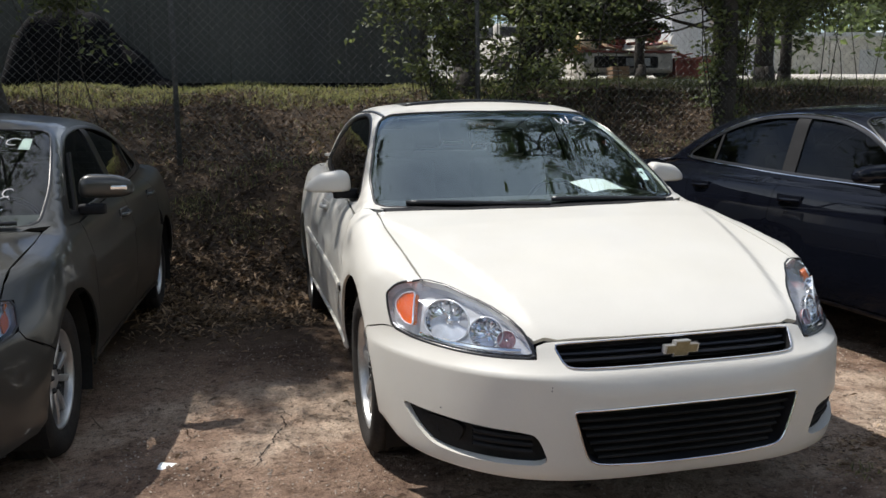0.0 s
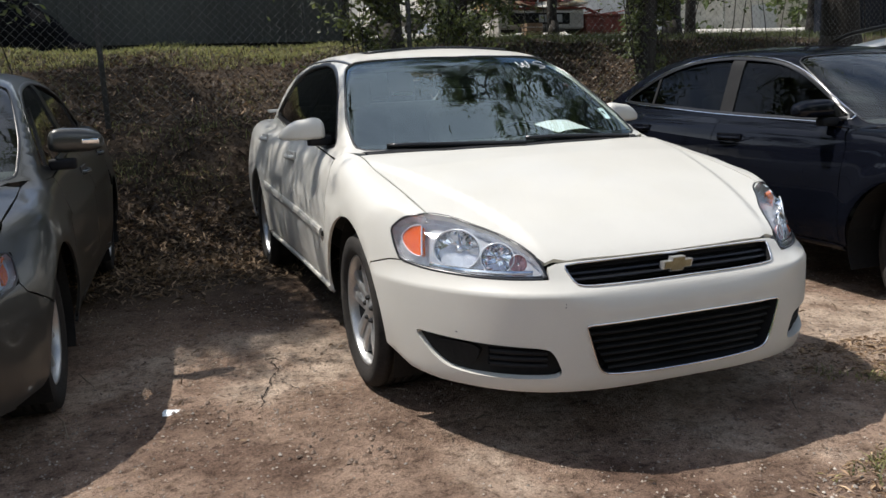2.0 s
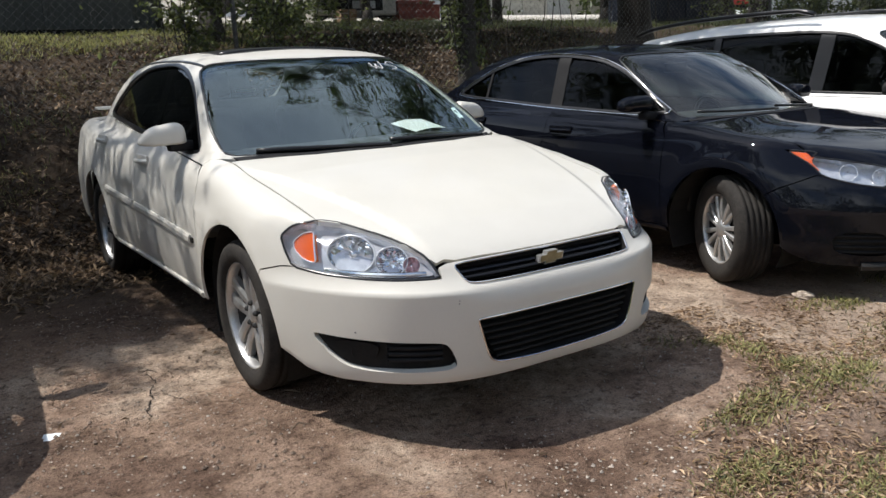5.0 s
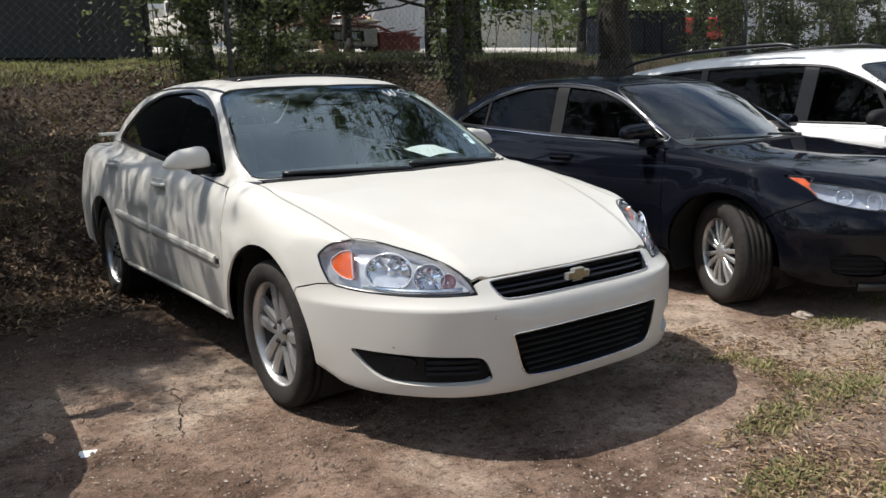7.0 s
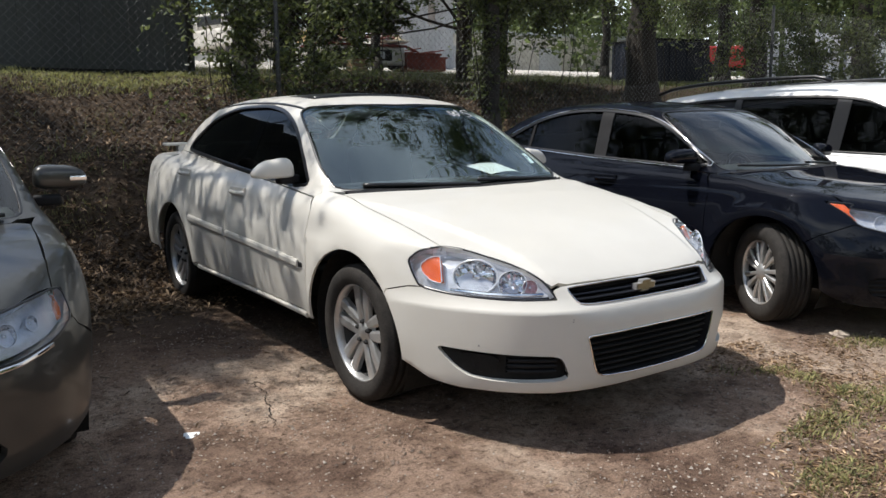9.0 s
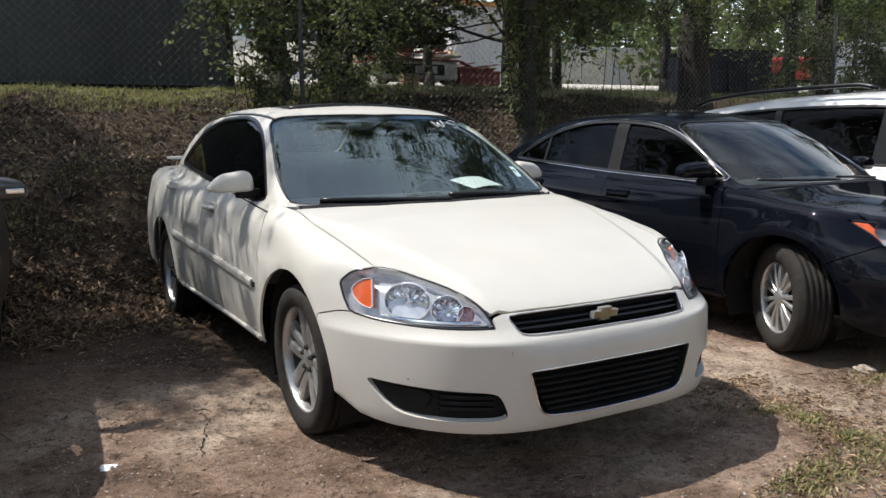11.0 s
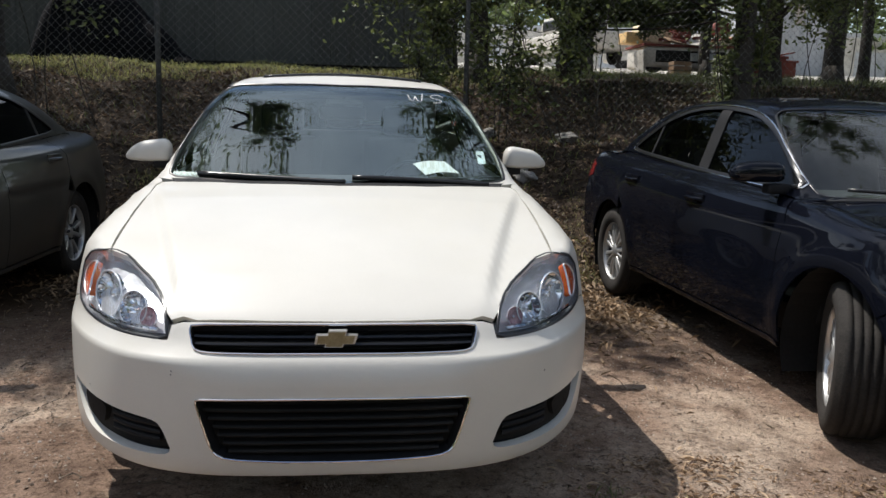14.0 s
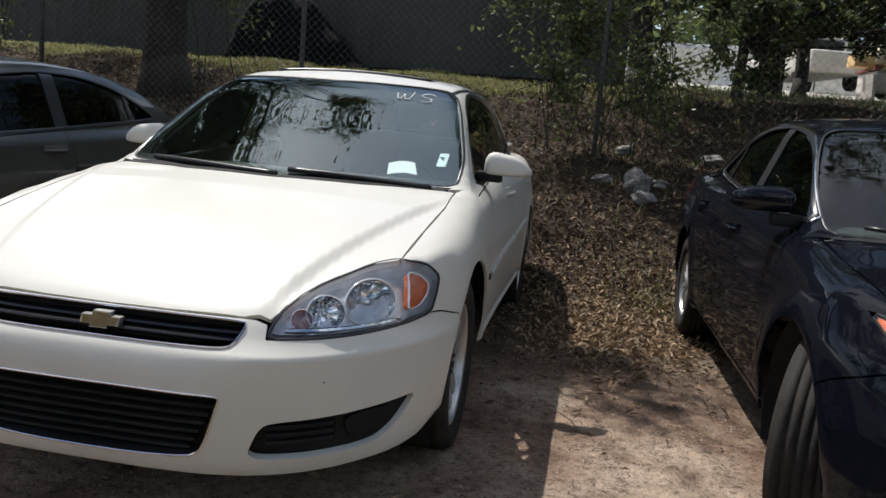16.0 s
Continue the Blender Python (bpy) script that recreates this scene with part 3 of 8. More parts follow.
def ground_rough(x, y):
    """Small bumps and hollows, stronger on the bank."""
    x, y = np.asarray(x, float), np.asarray(y, float)
    r = np.zeros(np.broadcast(x, y).shape)
    for wl, a, ph in RIPPLES:
        r = r + 0.0045 * wl ** 0.8 * np.sin((x * math.cos(a) + y * math.sin(a)) * 6.28 / wl + ph)
    fade = np.clip(1 - np.maximum(np.abs(x - 1.5) - 8, np.abs(y - 2) - 8) / 4, 0, 1)
    return r * fade * (0.35 + 0.75 * np.clip((y - 2.5) / 1.5, 0, 1))


def make_ground():
    def axis(lo, hi, step, far):
        a = list(np.arange(lo, hi + 1e-6, step))
        out, d = [], step
        while (out[-1] if out else hi) < far:
            d *= 1.35
            out.append((out[-1] if out else hi) + d)
        back, d = [], step
        while (back[-1] if back else lo) > -far:
            d *= 1.35
            back.append((back[-1] if back else lo) - d)
        return np.array(back[::-1] + a + out)
    xs, ys = axis(-4.5, 7.5, 0.035, 420), axis(-3.2, 7.5, 0.035, 420)
    X, Y = np.meshgrid(xs, ys)
    Z = ground_z(X, Y)
    rng = np.random.RandomState(3)
    near = (np.abs(X - 1.5) < 6.2) & (np.abs(Y - 2.1) < 5.5)
    Z = Z + ground_rough(X, Y) + np.where(near, rng.normal(0, 0.0028, Z.shape), 0)
    nx, ny = len(xs), len(ys)
    v = np.stack([X.ravel(), Y.ravel(), Z.ravel()], 1)
    i = np.arange(nx * ny).reshape(ny, nx)
    f = np.stack([i[:-1, :-1].ravel(), i[:-1, 1:].ravel(), i[1:, 1:].ravel(), i[1:, :-1].ravel()], 1)
    me = mesh_from("ground", v.tolist(), f.tolist())
    return put("ground", me, DIRT, label="packed sandy dirt rising to a leaf-strewn bank", category="ground", kind="structure")


make_ground()


def scatter(name, n, place, size, mat, label, seed, shape="leaf", lift=0.012, tilt=0.5, category="litter", slim=1.0):
    """Many small pieces lying on the ground as one thing. place(rng, n) gives x, y."""
    rng = np.random.RandomState(seed)
    x, y = place(rng, n)
    n = len(x)
    z = ground_z(x, y) + ground_rough(x, y) + rng.uniform(0.002, lift, n)
    s = rng.uniform(size[0], size[1], n)
    a = rng.uniform(0, 2 * np.pi, n)
    u = np.stack([np.cos(a), np.sin(a), rng.normal(0, tilt, n)], 1)
    w = np.stack([-np.sin(a), np.cos(a), rng.normal(0, tilt, n)], 1)
    c = np.stack([x, y, z + s * np.abs(u[:, 2]) * 0.35], 1)
    up = np.array([0, 0, 1.0])
    if shape == "leaf":
        q = rng.uniform(0.18, 0.36, n)[:, None] * slim
        cup = rng.uniform(0.0, 0.22, n)[:, None]
        pts = [c - u * s[:, None] / 2, c + w * s[:, None] * q / 2 + up * s[:, None] * cup, c + u * s[:, None] / 2, c - w * s[:, None] * q / 2 + up * s[:, None] * cup]
        v = np.stack(pts, 1).reshape(-1, 3)
        i = np.arange(n)[:, None] * 4
        f = np.concatenate([i + [0, 1, 2], i + [0, 2, 3]])
    elif shape == "blade":
        h = s[:, None]
        lean = np.stack([np.cos(a), np.sin(a), np.zeros(n)], 1) * rng.uniform(0.3, 1.5, n)[:, None]
        side = np.stack([-np.sin(a), np.cos(a), np.zeros(n)], 1) * rng.uniform(0.002, 0.0045, n)[:, None]
        c[:, 2] = ground_z(x, y) + ground_rough(x, y) - 0.005
        mid, tip = c + up * h * 0.6 + lean * h * 0.35, c + up * h * 0.85 + lean * h
        v = np.stack([c - side, c + side, mid + side * 0.8, mid - side * 0.8, tip], 1).reshape(-1, 3)
        i = np.arange(n)[:, None] * 5
        f = [tuple(r) for r in np.concatenate([i + [0, 1, 2], i + [0, 2, 3], i + [3, 2, 4]])]
    elif shape == "twig":
        w2 = w * 0.0028
        top = np.array([0, 0, 0.005])
        bend = c + w * s[:, None] * rng.normal(0, 0.12, n)[:, None] + top
        pts = [c - u * s[:, None] / 2 - w2, c - u * s[:, None] / 2 + w2, bend + w2, bend - w2, c + u * s[:, None] / 2 + w2 * 0.5, c + u * s[:, None] / 2 - w2 * 0.5, bend + top]
        v = np.stack(pts, 1).reshape(-1, 3)
        i = np.arange(n)[:, None] * 7
        f = np.concatenate([i + q for q in ([0, 1, 6], [1, 2, 6], [3, 0, 6], [2, 4, 6], [4, 5, 6], [5, 3, 6])])
    else:
        base = np.array([(1, 0, 0), (0, 1, 0), (-1, 0, 0), (0, -1, 0), (0, 0, 0.8), (0, 0, -0.6)])
        jit = rng.uniform(0.6, 1.25, (n, 6, 1))
        ca, sa = np.cos(a), np.sin(a)
        b = base[None] * jit
        b = np.stack([b[..., 0] * ca[:, None] - b[..., 1] * sa[:, None], b[..., 0] * sa[:, None] + b[..., 1] * ca[:, None], b[..., 2]], 2)
        c[:, 2] = ground_z(x, y) + ground_rough(x, y) + s * 0.15
        v = (c[:, None] + b * s[:, None, None] / 2).reshape(-1, 3)
        i = np.arange(n)[:, None] * 6
        f = np.concatenate([i + q for q in ([0, 1, 4], [1, 2, 4], [2, 3, 4], [3, 0, 4], [1, 0, 5], [2, 1, 5], [3, 2, 5], [0, 3, 5])])
    me = mesh_from(name, v.tolist(), np.asarray(f).tolist(), False)
    return put(name, me, mat, label=label, category=category, kind="stuff")


def patches(spots, spread):
    """Clumps round the spots; the trodden dirt off the white car's bumper stays bare."""
    def place(rng, n):
        k = rng.randint(0, len(spots), n)
        s = np.array(spots, float)
        r = rng.normal(0, 1, (n, 2)) * s[k, 2:4] * spread
        x, y = s[k, 0] + r[:, 0], s[k, 1] + r[:, 1]
        trodden = ((x - 0.25) / 0.80) ** 2 + ((y + 1.05) / 0.42) ** 2 < rng.uniform(0.75, 1.15, n)
        return x[~trodden], y[~trodden]
    return place


def band(x0, x1, y0, y1, clump=0.0, seed=1):
    def place(rng, n):
        x, y = rng.uniform(x0, x1, n), rng.uniform(y0, y1, n)
        if clump:
            g = np.sin(x * 2.1 + seed) * np.sin(y * 1.7 + 2 * seed) + np.sin(x * 5.3 - y * 3.1) * 0.5 + np.sin(x * 0.9 + y * 4.7 + seed) * 0.5
            keep = rng.uniform(-1.6, 1.6, n) < g + clump
            x, y = x[keep], y[keep]
        return x, y
    return place


scatter("leaf_litter", 150000, band(-9, 10, 2.9, 9.0, 1.1, 2), (0.025, 0.075), LEAF_BANK, "brown dead leaves covering the bank", 11, tilt=0.45)
scatter("pale_leaf_litter", 8000, band(-9, 10, 2.6, 8.5, -0.5, 4), (0.025, 0.07), LEAF_PALE, "pale dry leaves on the bank", 12, tilt=0.4)
def clumps(n, x0, x1, y0, y1, small, large, seed):
    """Centres and spreads of n clumps strewn over a stretch of the lot."""
    r = random.Random(seed)
    return [(r.uniform(x0, x1), r.uniform(y0, y1), r.uniform(small, large) * 1.4, r.uniform(small, large) * 0.8) for _ in range(n)]


GREEN_SPOTS = [(1.1, -1.49, 0.16, 0.10), (0.6, -1.48, 0.12, 0.07), (1.5, -1.97, 0.26, 0.12), (1.05, -2.15, 0.14, 0.08), (0.63, -2.14, 0.15, 0.10), (0.37, -2.14, 0.16, 0.10), (0.36, -2.46, 0.28, 0.16), (0.18, -1.82, 0.10, 0.06), (2.05, -1.45, 0.22, 0.12)]
BROWN_SPOTS = [(1.26, -0.57, 0.16, 0.06), (1.31, -0.85, 0.18, 0.08), (1.38, -1.18, 0.20, 0.10), (1.68, -1.42, 0.20, 0.10), (0.56, -1.36, 0.14, 0.07), (0.29, -1.76, 0.12, 0.09), (-0.03, -1.92, 0.14, 0.10), (0.33, -2.01, 0.18, 0.10), (0.55, -2.33, 0.22, 0.12), (1.9, -1.9, 0.3, 0.16)]
LOT_CLUMPS = clumps(34, 0.45, 3.4, -2.6, -0.75, 0.02, 0.10, 81)
scatter("fallen_leaves", 2300, patches(BROWN_SPOTS * 3 + GREEN_SPOTS + clumps(30, 0.3, 3.2, -2.5, -0.7, 0.05, 0.22, 82) + [(1.6, 1.9, 0.5, 1.0), (-1.4, 1.6, 0.5, 0.8)], 1.2), (0.022, 0.056), LEAF_PALE, "dry leaves strewn on the dirt", 13, tilt=0.16, slim=0.75)
scatter("litter_on_lot", 14000, patches(BROWN_SPOTS * 2 + GREEN_SPOTS + clumps(30, 0.2, 3.4, -2.5, -0.7, 0.04, 0.20, 83) + [(-1.3, 1.5, 0.4, 0.5)], 1.1), (0.010, 0.042), LEAF_LOT, "brown leaf crumbs on the dirt", 20, tilt=0.15, slim=0.7)
scatter("litter_between_cars", 13000, patches([(1.55, 3.0, 0.4, 0.8), (1.6, 2.2, 0.3, 0.45), (-1.5, 3.5, 0.5, 0.6), (-1.4, 2.9, 0.4, 0.35)], 1.0), (0.025, 0.07), LEAF_DRY, "brown leaves between the parked cars", 14, tilt=0.4)
scatter("gravel", 40000, band(-4, 5, -2.8, 1.9, 0.5, 3), (0.003, 0.014), STONE, "small pebbles in the dirt", 15, "stone")
scatter("pale_pebbles", 250, patches([(-0.15, -1.42, 0.25, 0.10), (0.3, -1.55, 0.3, 0.15), (0.29, -1.46, 0.14, 0.08), (-0.25, -1.77, 0.25, 0.12), (0.75, -1.45, 0.15, 0.12), (-1.1, 0.2, 0.5, 0.6), (-0.6, -0.6, 0.5, 0.4)], 1.0), (0.006, 0.020), PALE_STONE, "pale stone chips on the dirt", 21, "stone")
scatter("grass_bank_top", 42000, band(-10, 2.6, 7.7, 9.7, 0.25, 5), (0.03, 0.11), SUNNY_GRASS, "yellow-green grass along the bank top, coloured light for the sun", 16, "blade", category="grass")
scatter("grass_tufts", 14000, patches(GREEN_SPOTS * 4 + LOT_CLUMPS, 1.0), (0.012, 0.042), LOT_GRASS, "short green and yellow grass on the dirt", 17, "blade", category="grass")
scatter("gap_grass", 3000, patches([(2.45, 4.4, 0.2, 0.3), (1.7, 4.1, 0.25, 0.3), (-1.8, 4.9, 0.12, 0.12), (-1.3, 4.55, 0.2, 0.15), (1.6, 3.2, 0.3, 0.3), (2.0, 3.6, 0.25, 0.2), (1.95, 3.1, 0.14, 0.16)], 1.0), (0.02, 0.06), LOT_GRASS, "short grass between the parked cars", 25, "blade", category="grass")
scatter("bank_weeds", 8000, band(-6, 9, 4.6, 7.4, -0.45, 7), (0.04, 0.15), GRASS, "thin weeds growing on the bank", 18, "blade", category="grass")
scatter("far_weeds", 42000, band(1.8, 26, 7.4, 16.6, 0.9, 9), (0.06, 0.20), DARK_GRASS, "rough grass behind the fence, coloured dark for the trees' shade", 19, "blade", category="grass")
scatter("dirt_crumbs", 9000, band(-3.2, 3.2, -2.7, 1.4, -0.3, 8), (0.004, 0.014), CLOD, "crumbs of dirt on the lot", 23, "stone", category="dirt")
scatter("dirt_clods", 170, patches([(-1.06, 0.42, 0.10, 0.06), (-1.49, -0.03, 0.14, 0.10), (-1.27, -0.55, 0.16, 0.06), (-1.03, -0.73, 0.12, 0.05), (-1.6, 0.5, 0.2, 0.15)], 1.0), (0.008, 0.024), CLOD, "broken clods of crusted dirt", 26, "stone", category="dirt")
scatter("stray_leaves", 420, band(-2.2, 3.0, -2.6, 1.4, 0.4, 9), (0.02, 0.05), LEAF_DRY, "single dry leaves lying on the dirt", 24, tilt=0.25)
scatter("twigs", 900, band(-4, 5, -2.6, 6.5, -0.5, 6), (0.04, 0.12), TWIG, "thin dry twigs on the dirt", 22, "twig", category="twigs")


# ---- trees ----
def leaf_cloud(twigs, count, size, rng, spread=0.13, full=None):
    """Leaf pieces strewn along twigs, (start, end) pairs: verts and triangles. full: how leafy each twig is."""
    a0, b0 = np.array([t[0] for t in twigs]), np.array([t[1] for t in twigs])
    k = rng.randint(0, len(twigs), count)
    L = np.linalg.norm(b0 - a0, axis=1)[k]
    t = rng.uniform(0.15, 1.12, count)
    c = a0[k] + (b0 - a0)[k] * t[:, None] + rng.normal(0, 1, (count, 3)) * (spread * L * (0.5 + t))[:, None] * [1, 1, 0.7]
    c[:, 2] -= 0.10 * L * t ** 2
    a, b = rng.normal(0, 1, (count, 3)), rng.normal(0, 1, (count, 3))
    a[:, 2] = a[:, 2] * 0.6 - 0.25
    a /= np.linalg.norm(a, axis=1, keepdims=True)
    b -= a * (a * b).sum(1, keepdims=True)
    b /= np.linalg.norm(b, axis=1, keepdims=True)
    s = rng.uniform(size[0], size[1], count)[:, None]
    n = np.cross(a, b)
    v = np.stack([c - a * s / 2, c + b * s * 0.24 + n * s * 0.08, c + a * s / 2, c - b * s * 0.24 + n * s * 0.08], 1).reshape(-1, 3)
    if full is not None:
        keep = np.random.RandomState(count).uniform(0, 1, count) < np.array(full)[k]
        v = v.reshape(-1, 4, 3)[keep].reshape(-1, 3)
        count = int(keep.sum())
    i = np.arange(count)[:, None] * 4
    return v, np.concatenate([i + [0, 1, 2], i + [0, 2, 3]])


def limb(a, b, r0, r1, rng, bend=0.07, n=7):
    a, b = np.array(a, float), np.array(b, float)
    L = np.linalg.norm(b - a)
    off = rng.normal(0, bend * L, 3)
    pts = [a + (b - a) * t + off * math.sin(math.pi * t) for t in np.linspace(0, 1, n)]
    return tube(pts, r0, 7, False, r1)


def tree(at, height, trunk_r, clumps, leaves, leaf_size, mat, label, seed, lean=(0, 0), name="tree"):
    """clumps: (dx, dy, height, radius[, fullness]) of the crown's masses; limbs run from the trunk to each."""
    rng = np.random.RandomState(seed)
    x, y = at
    z = float(ground_z(x, y))
    root = thing(name, Matrix.Translation((x, y, z)), label, "tree")
    top = np.array([lean[0], lean[1], height * 0.62])
    pts = [np.array([lean[0] * t ** 1.5, lean[1] * t ** 1.5, -0.15 + (height * 0.62 + 0.15) * t]) + rng.normal(0, 0.03, 3) * (0 < t < 1) for t in np.linspace(0, 1, 9)]
    tv, tf = tube(pts, trunk_r * 1.15, 12, False, trunk_r * 0.5)
    flare = tube([(0, 0, -0.2), (0, 0, 0.1), (0, 0, 0.4)], trunk_r * 1.5, 12, False, trunk_r * 1.05)
    pieces = [(tv, tf), flare]
    twigs, full = [], []
    for dx, dy, h, r, *thin in clumps:
        c = np.array([dx, dy, h - z])
        full += [thin[0] if thin else 1.0] * 45
        t = min(0.95, max(0.25, (c[2] / height) * 0.8 + rng.uniform(-0.1, 0.05)))
        start = pts[int(round(t * 8))]
        pieces.append(limb(start, c, trunk_r * 0.22, 0.016, rng))
        for _ in range(15):
            d = rng.normal(0, 1, 3)
            d /= np.linalg.norm(d)
            q = c + d * r * rng.uniform(0.6, 1.25) * [1, 1, 0.65]
            p0 = c * 0.75 + start * 0.25 + (q - c) * 0.1 if rng.rand() < 0.4 else c
            pieces.append(limb(p0, q, 0.010, 0.003, rng, 0.1, 4))
            twigs.append((p0 * 0.6 + q * 0.4, q))
            for _ in range(2):
                e = q + rng.normal(0, 0.28 * r, 3) * [1, 1, 0.6]
                twigs.append(((p0 + q) / 2, e))
    v, f = merged(pieces)
    put("trunk", mesh_from("trunk", v, f), BARK, root, "dark rough bark trunk and limbs")
    lv, lf = leaf_cloud(twigs, leaves, leaf_size, rng, full=full)
    put("crown", mesh_from("crown", lv.tolist(), lf.tolist(), False), mat, root, "dense green leaves")
    return root


